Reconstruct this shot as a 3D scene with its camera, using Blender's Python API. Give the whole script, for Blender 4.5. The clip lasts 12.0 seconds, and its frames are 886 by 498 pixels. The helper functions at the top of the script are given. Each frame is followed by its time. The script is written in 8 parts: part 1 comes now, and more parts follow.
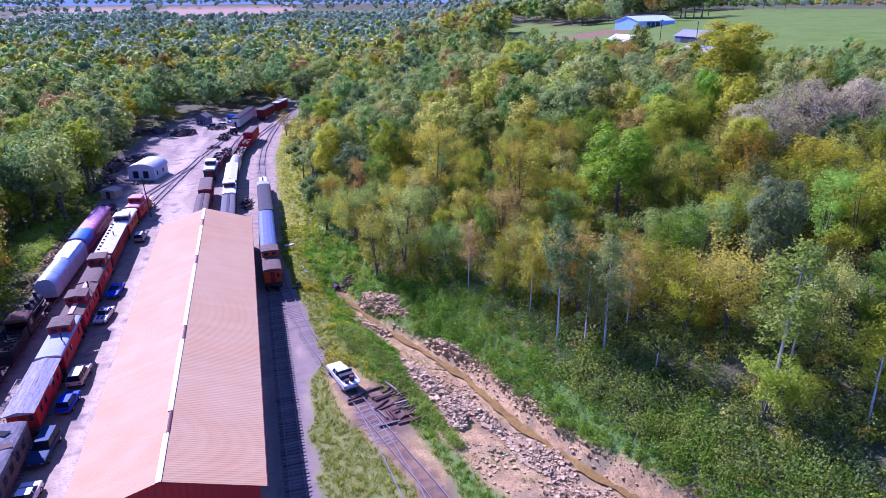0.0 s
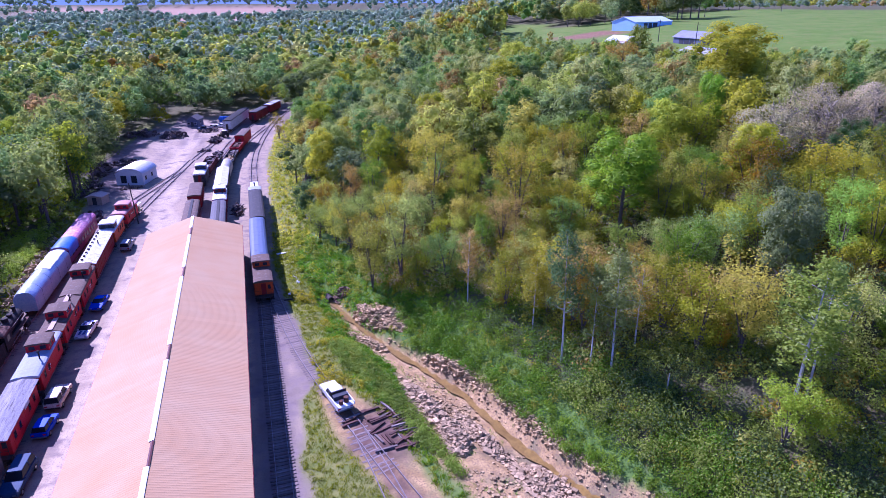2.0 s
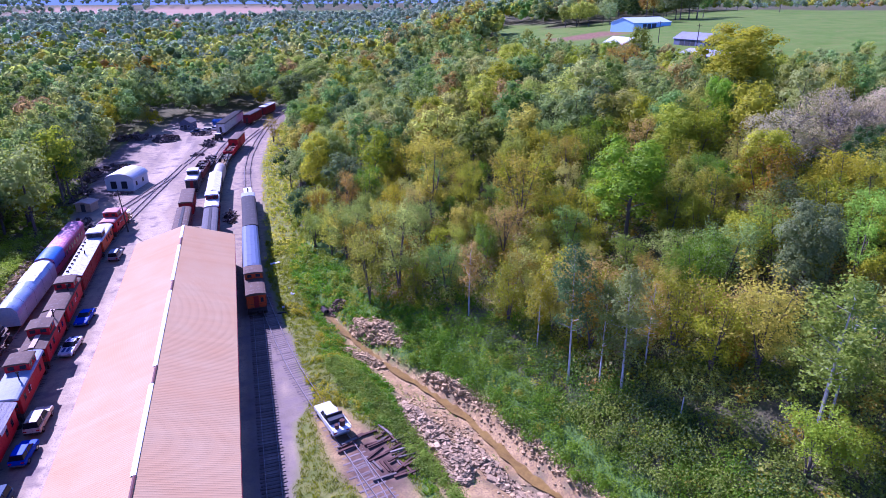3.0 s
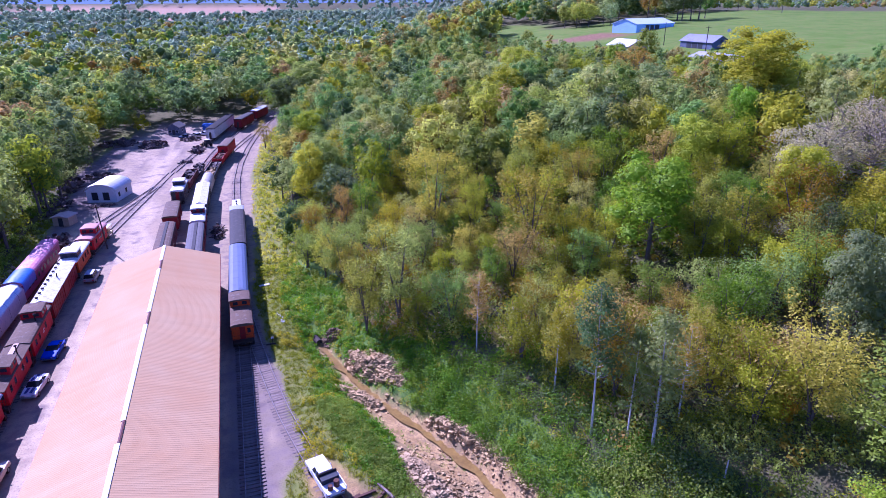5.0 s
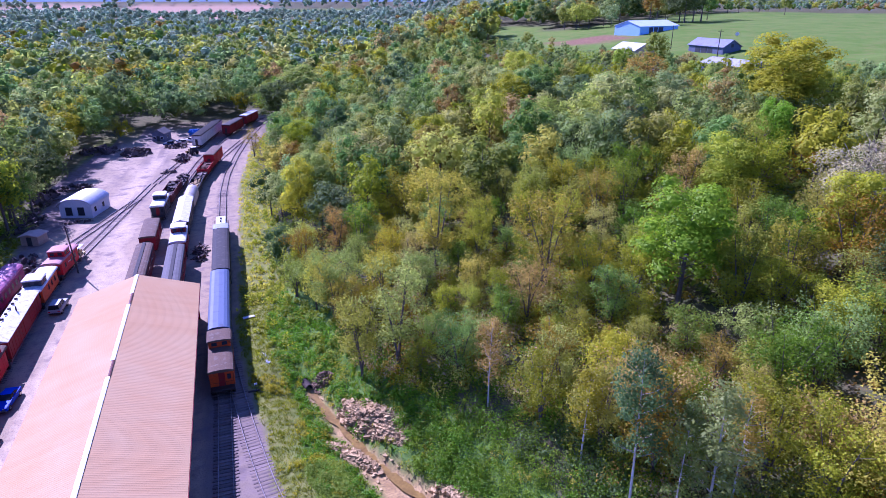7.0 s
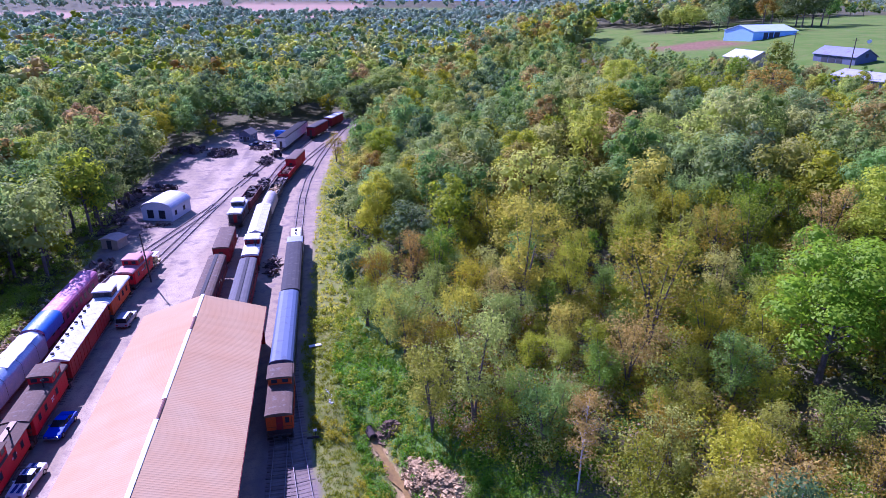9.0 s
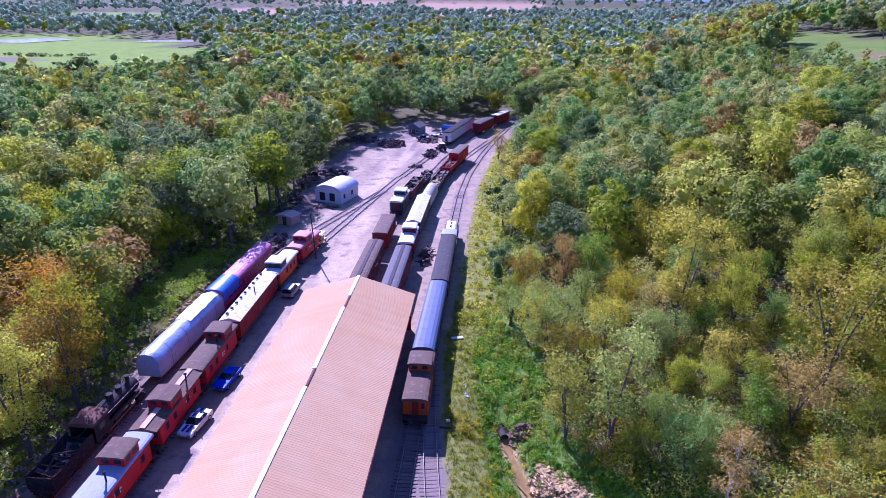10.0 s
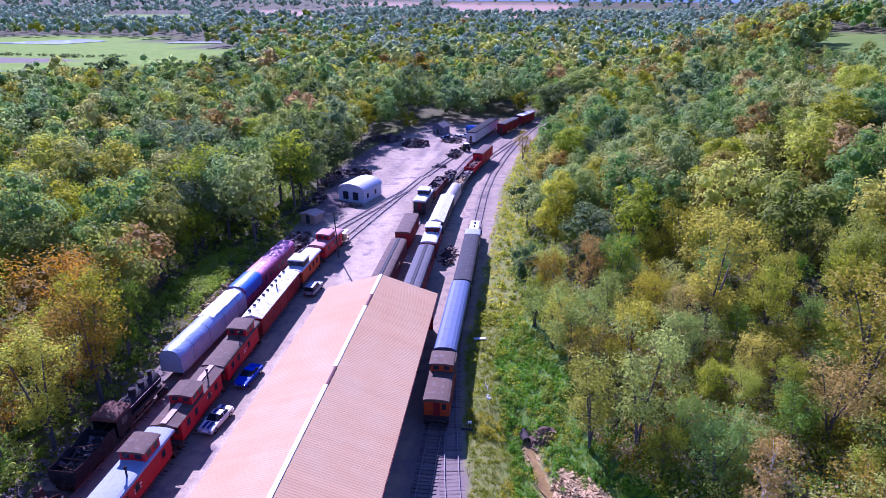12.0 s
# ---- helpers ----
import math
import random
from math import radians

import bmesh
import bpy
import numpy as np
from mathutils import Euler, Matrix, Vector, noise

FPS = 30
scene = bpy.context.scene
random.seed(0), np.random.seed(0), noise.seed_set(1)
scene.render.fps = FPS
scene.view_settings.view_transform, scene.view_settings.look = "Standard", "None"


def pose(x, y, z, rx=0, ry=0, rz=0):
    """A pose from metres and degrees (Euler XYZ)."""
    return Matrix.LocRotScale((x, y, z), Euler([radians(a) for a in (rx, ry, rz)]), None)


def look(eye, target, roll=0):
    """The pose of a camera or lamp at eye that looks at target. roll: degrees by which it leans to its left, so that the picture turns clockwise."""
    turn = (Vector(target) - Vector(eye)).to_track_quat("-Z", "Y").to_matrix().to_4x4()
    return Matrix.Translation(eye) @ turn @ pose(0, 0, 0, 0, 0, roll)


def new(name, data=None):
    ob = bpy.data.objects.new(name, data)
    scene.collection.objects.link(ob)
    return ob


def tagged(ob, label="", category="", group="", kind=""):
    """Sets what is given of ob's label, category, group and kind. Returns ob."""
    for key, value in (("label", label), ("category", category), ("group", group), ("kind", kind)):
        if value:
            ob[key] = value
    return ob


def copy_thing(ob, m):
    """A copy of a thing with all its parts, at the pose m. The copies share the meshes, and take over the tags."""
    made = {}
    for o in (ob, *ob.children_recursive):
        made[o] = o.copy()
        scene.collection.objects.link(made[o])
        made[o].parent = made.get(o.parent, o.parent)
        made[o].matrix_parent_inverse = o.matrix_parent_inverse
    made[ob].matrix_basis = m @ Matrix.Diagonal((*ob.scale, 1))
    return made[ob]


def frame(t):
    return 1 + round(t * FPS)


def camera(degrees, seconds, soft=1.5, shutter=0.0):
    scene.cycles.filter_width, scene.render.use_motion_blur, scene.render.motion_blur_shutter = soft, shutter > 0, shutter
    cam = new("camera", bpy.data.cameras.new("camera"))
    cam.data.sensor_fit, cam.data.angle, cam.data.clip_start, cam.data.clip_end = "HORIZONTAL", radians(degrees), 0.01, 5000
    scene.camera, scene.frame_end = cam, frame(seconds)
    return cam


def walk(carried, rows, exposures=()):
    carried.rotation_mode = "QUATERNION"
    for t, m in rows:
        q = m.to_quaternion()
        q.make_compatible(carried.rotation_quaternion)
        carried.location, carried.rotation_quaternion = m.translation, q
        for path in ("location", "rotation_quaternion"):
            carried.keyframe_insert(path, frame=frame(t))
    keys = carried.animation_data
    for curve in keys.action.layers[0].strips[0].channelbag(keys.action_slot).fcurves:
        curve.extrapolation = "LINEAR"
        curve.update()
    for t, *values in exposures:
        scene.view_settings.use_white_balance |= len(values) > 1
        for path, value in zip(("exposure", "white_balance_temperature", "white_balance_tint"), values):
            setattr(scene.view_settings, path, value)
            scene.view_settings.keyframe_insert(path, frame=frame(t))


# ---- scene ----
cam = camera(70.3, 12.0, soft=0.8)
PATH = [
    (0, (10.746, -23.908, 45.364), (11.278, -22.126, 44.63), -0.4),
    (0.5, (10.919, -23.081, 45.369), (11.454, -21.3, 44.635), -0.4),
    (1, (10.973, -22.285, 45.446), (11.513, -20.505, 44.711), -0.3),
    (1.5, (11.104, -21.222, 45.436), (11.649, -19.444, 44.702), -0.4),
    (2, (11.442, -19.729, 45.476), (11.991, -17.952, 44.742), -0.3),
    (2.5, (11.78, -17.891, 45.613), (12.336, -16.116, 44.878), -0.3),
    (3, (12.178, -15.728, 45.727), (12.738, -13.954, 44.993), -0.3),
    (3.2, (12.326, -14.968, 45.819), (12.887, -13.194, 45.083), -0.2),
    (4.8, (13.513, -7.585, 46.076), (14.09, -5.817, 45.339), -0.1),
    (5, (13.772, -6.708, 46.149), (14.346, -4.939, 45.413), -0.2),
    (5.5, (14.265, -3.991, 46.29), (14.843, -2.224, 45.553), -0.2),
    (6, (14.774, -1.451, 46.411), (15.356, 0.314, 45.673), -0.2),
    (6.5, (15.269, 1.336, 46.615), (15.857, 3.099, 45.876), -0.1),
    (6.7, (15.44, 2.397, 46.667), (16.03, 4.159, 45.929), -0.0),
    (8.3, (17.775, 12.506, 47.046), (18.37, 14.267, 46.308), 0.1),
    (8.5, (17.887, 13.558, 47.104), (18.432, 15.334, 46.365), 0.1),
    (8.6, (17.919, 13.996, 47.151), (18.432, 15.783, 46.413), -0.1),
    (8.7, (17.934, 14.336, 47.213), (18.416, 16.131, 46.476), -0.1),
    (9, (17.974, 15.003, 47.503), (18.326, 16.827, 46.763), 0.3),
    (9.1, (17.992, 15.146, 47.545), (18.281, 16.983, 46.808), 0.1),
    (9.2, (18.008, 15.23, 47.567), (18.214, 17.078, 46.83), 0.1),
    (9.4, (18.037, 15.317, 47.584), (18.093, 17.176, 46.848), 0.3),
    (9.5, (18.069, 15.355, 47.563), (18.064, 17.211, 46.817), 0.6),
    (10, (18.391, 15.614, 47.219), (18.26, 17.466, 46.474), 0.6),
    (10.5, (18.435, 15.663, 47.011), (18.278, 17.512, 46.267), 0.6),
    (11, (18.369, 15.813, 46.826), (18.185, 17.66, 46.083), 0.5),
    (11.5, (18.363, 16.085, 46.649), (18.165, 17.932, 45.907), 0.4),
    (12, (18.249, 16.508, 46.499), (18.046, 18.355, 45.758), 0.4),
]
walk(cam, [(t, look(eye, target, roll)) for t, eye, target, roll in PATH],
     [(0.0, 1.23, 4600, 60), (12.0, 1.23, 4600, 60)])

# ---- light ----
SUN = Vector((-0.615, 1.13, 1.0)).normalized()
world = bpy.data.worlds.new("sky")
scene.world = world
world.use_nodes = True
wn = world.node_tree.nodes
sky = wn.new("ShaderNodeTexSky")
sky.sky_type, sky.sun_disc = "NISHITA", False
sky.sun_elevation = math.asin(SUN.z)
sky.sun_rotation = math.atan2(SUN.x, SUN.y) % (2 * math.pi)
sky.air_density, sky.dust_density, sky.altitude, sky.ozone_density = 1.0, 0.35, 1500, 5.0
world.node_tree.links.new(sky.outputs[0], wn["Background"].inputs[0])
wn["Background"].inputs[1].default_value = 0.09
sun_data = bpy.data.lights.new("sun", "SUN")
sun_data.energy, sun_data.angle, sun_data.color = 5.0, radians(0.55), (1.0, 0.89, 0.75)
sun = new("sun", sun_data)
sun.matrix_world = look(SUN * 300, (0, 0, 0))

# ---- materials ----
def mat(name, a, b=None, scale=1.0, fine=8.0, rough=0.8, metal=0.0, bump=0.0, bump_scale=None, rand=0.0, island=0.0, spec=0.2, dirt=None, world=False, stretch=None):
    """A surface of colour a, broken up towards b by noise at two scales; rand varies it by object, island by loose piece."""
    m = bpy.data.materials.new(name)
    m.use_nodes = True
    nt = m.node_tree
    n, l = nt.nodes, nt.links
    bs = n["Principled BSDF"]
    bs.inputs["Roughness"].default_value = rough
    bs.inputs["Metallic"].default_value = metal
    bs.inputs["Specular IOR Level"].default_value = spec
    if b is None:
        b = tuple(c * 0.7 for c in a)
    tc = n.new("ShaderNodeTexCoord")
    n1, n2 = n.new("ShaderNodeTexNoise"), n.new("ShaderNodeTexNoise")
    n1.inputs["Scale"].default_value, n1.inputs["Detail"].default_value = scale, 4
    n2.inputs["Scale"].default_value, n2.inputs["Detail"].default_value = scale * fine, 3
    place = n.new("ShaderNodeNewGeometry").outputs["Position"] if world else tc.outputs["Object"]
    if stretch:
        sv = n.new("ShaderNodeVectorMath")
        sv.operation = "MULTIPLY"
        sv.inputs[1].default_value = stretch
        l.new(place, sv.inputs[0])
        place = sv.outputs[0]
    l.new(place, n1.inputs["Vector"])
    l.new(place, n2.inputs["Vector"])
    add = n.new("ShaderNodeMath")
    add.operation = "ADD"
    l.new(n1.outputs["Fac"], add.inputs[0])
    l.new(n2.outputs["Fac"], add.inputs[1])
    mr = n.new("ShaderNodeMapRange")
    mr.inputs["From Min"].default_value, mr.inputs["From Max"].default_value = 0.72, 1.28
    l.new(add.outputs[0], mr.inputs["Value"])
    mx = n.new("ShaderNodeMix")
    mx.data_type = "RGBA"
    mx.inputs[6].default_value, mx.inputs[7].default_value = (*a, 1), (*b, 1)
    l.new(mr.outputs[0], mx.inputs[0])
    out = mx.outputs[2]
    if dirt:
        n3 = n.new("ShaderNodeTexNoise")
        n3.inputs["Scale"].default_value, n3.inputs["Detail"].default_value = scale * 2.3, 5
        l.new(place, n3.inputs["Vector"])
        m3 = n.new("ShaderNodeMapRange")
        m3.inputs["From Min"].default_value, m3.inputs["From Max"].default_value = 0.56, 0.7
        l.new(n3.outputs["Fac"], m3.inputs["Value"])
        dx = n.new("ShaderNodeMix")
        dx.data_type = "RGBA"
        dx.inputs[7].default_value = (*dirt, 1)
        l.new(m3.outputs[0], dx.inputs[0])
        l.new(out, dx.inputs[6])
        out = dx.outputs[2]
    if rand or island:
        hs = n.new("ShaderNodeHueSaturation")
        if rand:
            src = n.new("ShaderNodeObjectInfo").outputs["Random"]
        else:
            src = n.new("ShaderNodeNewGeometry").outputs["Random Per Island"]
        k = rand or island
        m1 = n.new("ShaderNodeMapRange")
        m1.inputs["To Min"].default_value, m1.inputs["To Max"].default_value = 1 - k, 1 + k
        l.new(src, m1.inputs["Value"])
        l.new(m1.outputs[0], hs.inputs["Value"])
        l.new(out, hs.inputs["Color"])
        out = hs.outputs[0]
    l.new(out, bs.inputs["Base Color"])
    if bump:
        bp = n.new("ShaderNodeBump")
        bp.inputs["Strength"].default_value = bump
        bp.inputs["Distance"].default_value = 0.05
        nb = n2
        if bump_scale:
            nb = n.new("ShaderNodeTexNoise")
            nb.inputs["Scale"].default_value, nb.inputs["Detail"].default_value = bump_scale, 4
            l.new(tc.outputs["Object"], nb.inputs["Vector"])
        l.new(nb.outputs["Fac"], bp.inputs["Height"])
        l.new(bp.outputs[0], bs.inputs["Normal"])
    return m


def leaf_mat(name, a, b, trans=0.56, spread=0.3):
    """Leaves: a to b by leaf, shifted tree by tree, with light passing through."""
    m = bpy.data.materials.new(name)
    m.use_nodes = True
    nt = m.node_tree
    n, l = nt.nodes, nt.links
    n.remove(n["Principled BSDF"])
    geo = n.new("ShaderNodeNewGeometry")
    oi = n.new("ShaderNodeObjectInfo")
    mx = n.new("ShaderNodeMix")
    mx.data_type = "RGBA"
    mx.inputs[6].default_value, mx.inputs[7].default_value = (*a, 1), (*b, 1)
    isl = n.new("ShaderNodeMapRange")
    isl.inputs["To Min"].default_value, isl.inputs["To Max"].default_value = 0.5 - spread, 0.5 + spread
    l.new(geo.outputs["Random Per Island"], isl.inputs["Value"])
    l.new(isl.outputs[0], mx.inputs[0])
    nz = n.new("ShaderNodeTexNoise")
    nz.inputs["Scale"].default_value = 0.35
    l.new(geo.outputs["Position"], nz.inputs["Vector"])
    hs = n.new("ShaderNodeHueSaturation")
    h1, v1 = n.new("ShaderNodeMapRange"), n.new("ShaderNodeMapRange")
    h1.inputs["To Min"].default_value, h1.inputs["To Max"].default_value = 0.478, 0.525
    s1_ = n.new("ShaderNodeMapRange")
    s1_.inputs["To Min"].default_value, s1_.inputs["To Max"].default_value = 1.08, 1.32
    tint = n.new("ShaderNodeAttribute")
    tint.attribute_name = "tint"
    own = n.new("ShaderNodeMath")
    own.operation = "ADD"
    l.new(oi.outputs["Random"], own.inputs[0])
    l.new(tint.outputs["Fac"], own.inputs[1])
    one = n.new("ShaderNodeMath")
    one.operation = "FRACT"
    l.new(own.outputs[0], one.inputs[0])
    two = n.new("ShaderNodeMath")
    two.operation = "MULTIPLY"
    two.inputs[1].default_value = 7.31
    l.new(one.outputs[0], two.inputs[0])
    three = n.new("ShaderNodeMath")
    three.operation = "FRACT"
    l.new(two.outputs[0], three.inputs[0])
    l.new(three.outputs[0], s1_.inputs["Value"])
    l.new(s1_.outputs[0], hs.inputs["Saturation"])
    lum = n.new("ShaderNodeMapRange")
    lum.inputs["To Min"].default_value, lum.inputs["To Max"].default_value = 1.38, 0.8
    l.new(three.outputs[0], lum.inputs["Value"])
    both = n.new("ShaderNodeMath")
    both.operation = "MULTIPLY"
    l.new(v1.outputs[0], both.inputs[0])
    l.new(lum.outputs[0], both.inputs[1])
    v1.inputs["From Min"].default_value, v1.inputs["From Max"].default_value = 0.3, 0.7
    v1.inputs["To Min"].default_value, v1.inputs["To Max"].default_value = 0.8, 1.22
    l.new(one.outputs[0], h1.inputs["Value"])
    l.new(nz.outputs["Fac"], v1.inputs["Value"])
    l.new(h1.outputs[0], hs.inputs["Hue"])
    l.new(both.outputs[0], hs.inputs["Value"])
    l.new(mx.outputs[2], hs.inputs["Color"])
    d, t, g, s1, s2 = (n.new("ShaderNodeBsdfDiffuse"), n.new("ShaderNodeBsdfTranslucent"), n.new("ShaderNodeBsdfGlossy"),
                       n.new("ShaderNodeMixShader"), n.new("ShaderNodeMixShader"))
    g.inputs["Roughness"].default_value = 0.6
    l.new(hs.outputs[0], d.inputs[0])
    l.new(hs.outputs[0], t.inputs[0])
    s1.inputs[0].default_value, s2.inputs[0].default_value = trans, 0.012
    l.new(d.outputs[0], s1.inputs[1])
    l.new(t.outputs[0], s1.inputs[2])
    l.new(s1.outputs[0], s2.inputs[1])
    l.new(g.outputs[0], s2.inputs[2])
    l.new(s2.outputs[0], n["Material Output"].inputs[0])
    return m


RED = mat("red_paint", (0.46, 0.007, 0.012), (0.35, 0.008, 0.012), 0.8, 6, 0.6, spec=0.25, dirt=(0.3, 0.02, 0.02), bump=0.2)
DARK_RED = mat("dark_red_paint", (0.24, 0.012, 0.014), (0.17, 0.014, 0.014), 0.7, 6, 0.65, dirt=(0.13, 0.028, 0.024), bump=0.3)
RED_BROWN = mat("red_brown_paint", (0.16, 0.045, 0.035), (0.1, 0.035, 0.03), 0.7, 6, 0.75, dirt=(0.06, 0.03, 0.025), bump=0.3)
ORANGE = mat("orange_paint", (0.55, 0.07, 0.008), (0.42, 0.052, 0.008), 0.8, 6, 0.5, dirt=(0.25, 0.06, 0.02))
BLUE_CAR = mat("blue_car_paint", (0.012, 0.06, 0.5), (0.01, 0.05, 0.4), 0.8, 6, 0.55, spec=0.1)
DARK_BLUE_CAR = mat("dark_blue_car_paint", (0.03, 0.06, 0.12), (0.02, 0.045, 0.09), 0.8, 6, 0.6, spec=0.08)
WHITE_CAR = mat("white_car_paint", (0.66, 0.66, 0.68), (0.6, 0.6, 0.61), 0.8, 6, 0.5, spec=0.12)
CREAM_CAR = mat("cream_car_paint", (0.62, 0.55, 0.45), (0.5, 0.38, 0.28), 0.9, 6, 0.4, dirt=(0.4, 0.2, 0.12))
SILVER_CAR = mat("silver_car_paint", (0.25, 0.26, 0.29), (0.2, 0.21, 0.24), 0.8, 6, 0.5, metal=0.2, spec=0.3)
STRIPE = mat("blue_stripe_paint", (0.02, 0.05, 0.2), None, 1, 6, 0.3)
GLASS = mat("dark_glass", (0.015, 0.018, 0.022), (0.012, 0.014, 0.018), 1, 5, 0.1, spec=0.08)
PANE = mat("window_pane", (0.03, 0.035, 0.045), (0.02, 0.024, 0.03), 1, 5, 0.12, spec=0.1)
RUBBER = mat("tyre_rubber", (0.02, 0.02, 0.021), None, 3, 6, 0.85)
CHROME = mat("wheel_rim_metal", (0.5, 0.5, 0.52), None, 3, 6, 0.3, metal=0.9)
BLACK = mat("black_painted_iron", (0.016, 0.015, 0.017), (0.03, 0.025, 0.024), 1.5, 6, 0.85, spec=0.15, dirt=(0.06, 0.045, 0.035), bump=0.3)
RUST = mat("rusty_iron", (0.13, 0.055, 0.03), (0.07, 0.035, 0.025), 2.0, 6, 0.85, bump=0.4)
UNDER = mat("underframe_iron", (0.035, 0.028, 0.025), (0.06, 0.04, 0.032), 2, 5, 0.85)
RAIL_MAT = mat("rail_steel", (0.25, 0.21, 0.195), (0.17, 0.14, 0.125), 1.2, 8, 0.5, metal=0.2)
TIE_MAT = mat("weathered_tie_wood", (0.19, 0.15, 0.125), (0.11, 0.085, 0.075), 2.0, 7, 0.9, bump=0.5, rand=0.35)
TIE_STUFF = mat("weathered_tie_wood_rest", (0.19, 0.15, 0.125), (0.11, 0.085, 0.075), 2.0, 7, 0.9, bump=0.5, island=0.35)
WOOD_ROOF = mat("grey_board_roof", (0.34, 0.32, 0.32), (0.17, 0.16, 0.165), 1.0, 9, 0.9, dirt=(0.12, 0.105, 0.1), bump=0.4, spec=0.08, stretch=(3.5, 0.35, 1))
BROWN_ROOF = mat("brown_tar_roof", (0.12, 0.076, 0.048), (0.085, 0.056, 0.038), 0.7, 8, 0.85, dirt=(0.14, 0.11, 0.09), bump=0.3)
GREY_ROOF = mat("grey_canvas_roof", (0.12, 0.112, 0.11), (0.085, 0.08, 0.08), 0.7, 8, 0.85, dirt=(0.09, 0.085, 0.08), bump=0.3)
WHITE_ROOF = mat("white_painted_roof", (0.6, 0.59, 0.58), (0.44, 0.43, 0.42), 0.8, 8, 0.7, dirt=(0.32, 0.29, 0.27), spec=0.2)
PALE_ROOF = mat("pale_blue_grey_roof", (0.3, 0.325, 0.39), (0.24, 0.26, 0.32), 0.7, 8, 0.75, spec=0.15, dirt=(0.25, 0.25, 0.26))
STEEL_ROOF = mat("blue_grey_steel_roof", (0.075, 0.1, 0.17), (0.06, 0.085, 0.145), 0.5, 9, 0.6, dirt=(0.05, 0.065, 0.11), spec=0.2)
DARK_ROOF = mat("dark_grey_roof", (0.05, 0.046, 0.046), (0.038, 0.036, 0.036), 0.6, 9, 0.85, dirt=(0.065, 0.058, 0.055), spec=0.15)
BLACK_ROOF = mat("black_tarred_roof", (0.018, 0.018, 0.02), (0.03, 0.028, 0.028), 0.7, 8, 0.9, spec=0.08)
DARK_SIDE = mat("dark_coach_side", (0.03, 0.035, 0.04), (0.045, 0.045, 0.05), 0.8, 6, 0.5)
BUFF = mat("pale_running_board", (0.5, 0.36, 0.28), (0.4, 0.28, 0.22), 2, 6, 0.8)
# blue in the silver's colour imitates sky reflected in its folds
TARP_WHITE = mat("silver_sky_tarpaulin", (0.38, 0.42, 0.48), (0.25, 0.32, 0.43), 0.6, 7, 0.33, metal=0.25, bump=1.5, bump_scale=2.4)
TARP_BLUE = mat("blue_tarpaulin", (0.05, 0.14, 0.42), (0.035, 0.1, 0.33), 0.9, 7, 0.35, bump=1.0, bump_scale=1.8)
TARP_TAN = mat("tan_tarpaulin", (0.4, 0.36, 0.32), (0.3, 0.27, 0.25), 0.7, 7, 0.5, bump=0.8, bump_scale=1.8)
MAGENTA = mat("faded_magenta_paint", (0.22, 0.018, 0.085), (0.14, 0.015, 0.085), 0.6, 6, 0.4, dirt=(0.13, 0.03, 0.14), bump=0.2)
MAGENTA_ROOF = mat("faded_pink_roof", (0.5, 0.2, 0.25), (0.32, 0.07, 0.17), 0.5, 7, 0.6, dirt=(0.55, 0.4, 0.4), spec=0.25)
ROOF_RED = mat("salmon_roof_metal", (0.425, 0.29, 0.15), (0.41, 0.248, 0.116), 0.055, 5, 0.75, rand=0.03, spec=0.03, world=True)
RIDGE_WHITE = mat("white_ridge_cap", (0.72, 0.7, 0.68), (0.6, 0.57, 0.54), 1, 8, 0.45)
RIDGE_BROWN = mat("rusty_ridge_vent", (0.12, 0.035, 0.025), (0.08, 0.03, 0.025), 2, 6, 0.7)
WALL_RED = mat("red_wall_metal", (0.33, 0.022, 0.016), (0.26, 0.02, 0.016), 0.5, 8, 0.5, dirt=(0.2, 0.03, 0.022))
SHED_WALL = mat("grey_block_wall", (0.55, 0.55, 0.57), (0.46, 0.46, 0.49), 1, 8, 0.85, bump=0.3)
SHED_ROOF = mat("galvanised_arch_roof", (0.5, 0.51, 0.54), (0.38, 0.39, 0.42), 0.7, 9, 0.5, metal=0.2)
HUT_WALL = mat("tan_plank_wall", (0.4, 0.31, 0.22), (0.3, 0.23, 0.165), 2, 6, 0.9, bump=0.3)
HOUSE_WALL = mat("slate_blue_wall", (0.11, 0.125, 0.17), (0.085, 0.095, 0.13), 1, 8, 0.8)
BARN_BLUE = mat("pale_blue_barn_metal", (0.32, 0.5, 0.7), (0.28, 0.45, 0.64), 0.3, 8, 0.5)
COW_ROOF = mat("weathered_lavender_grey_metal", (0.21, 0.22, 0.275), (0.16, 0.168, 0.21), 0.4, 8, 0.55, dirt=(0.16, 0.12, 0.1), bump=0.2)
LOW_ROOF = mat("pale_grey_corrugated_metal", (0.36, 0.36, 0.41), (0.27, 0.265, 0.3), 0.4, 8, 0.5, dirt=(0.22, 0.17, 0.14), bump=0.2)
BARN_ROOF = mat("pale_barn_roof_metal", (0.55, 0.62, 0.72), (0.48, 0.55, 0.65), 0.3, 8, 0.45)
POLE_WOOD = mat("dark_pole_wood", (0.07, 0.055, 0.045), (0.045, 0.037, 0.03), 3, 6, 0.9)
SCRAP_MAT = mat("mixed_scrap_iron", (0.13, 0.09, 0.075), (0.055, 0.043, 0.04), 1.5, 6, 0.8, island=0.6)
ROCK_MAT = mat("broken_tan_stone", (0.45, 0.32, 0.14), (0.24, 0.166, 0.072), 1.4, 7, 0.9, bump=0.4, island=0.4)
GREY_ROCK = mat("broken_grey_pink_stone", (0.44, 0.315, 0.155), (0.21, 0.15, 0.075), 1.4, 7, 0.9, bump=0.4, island=0.4)
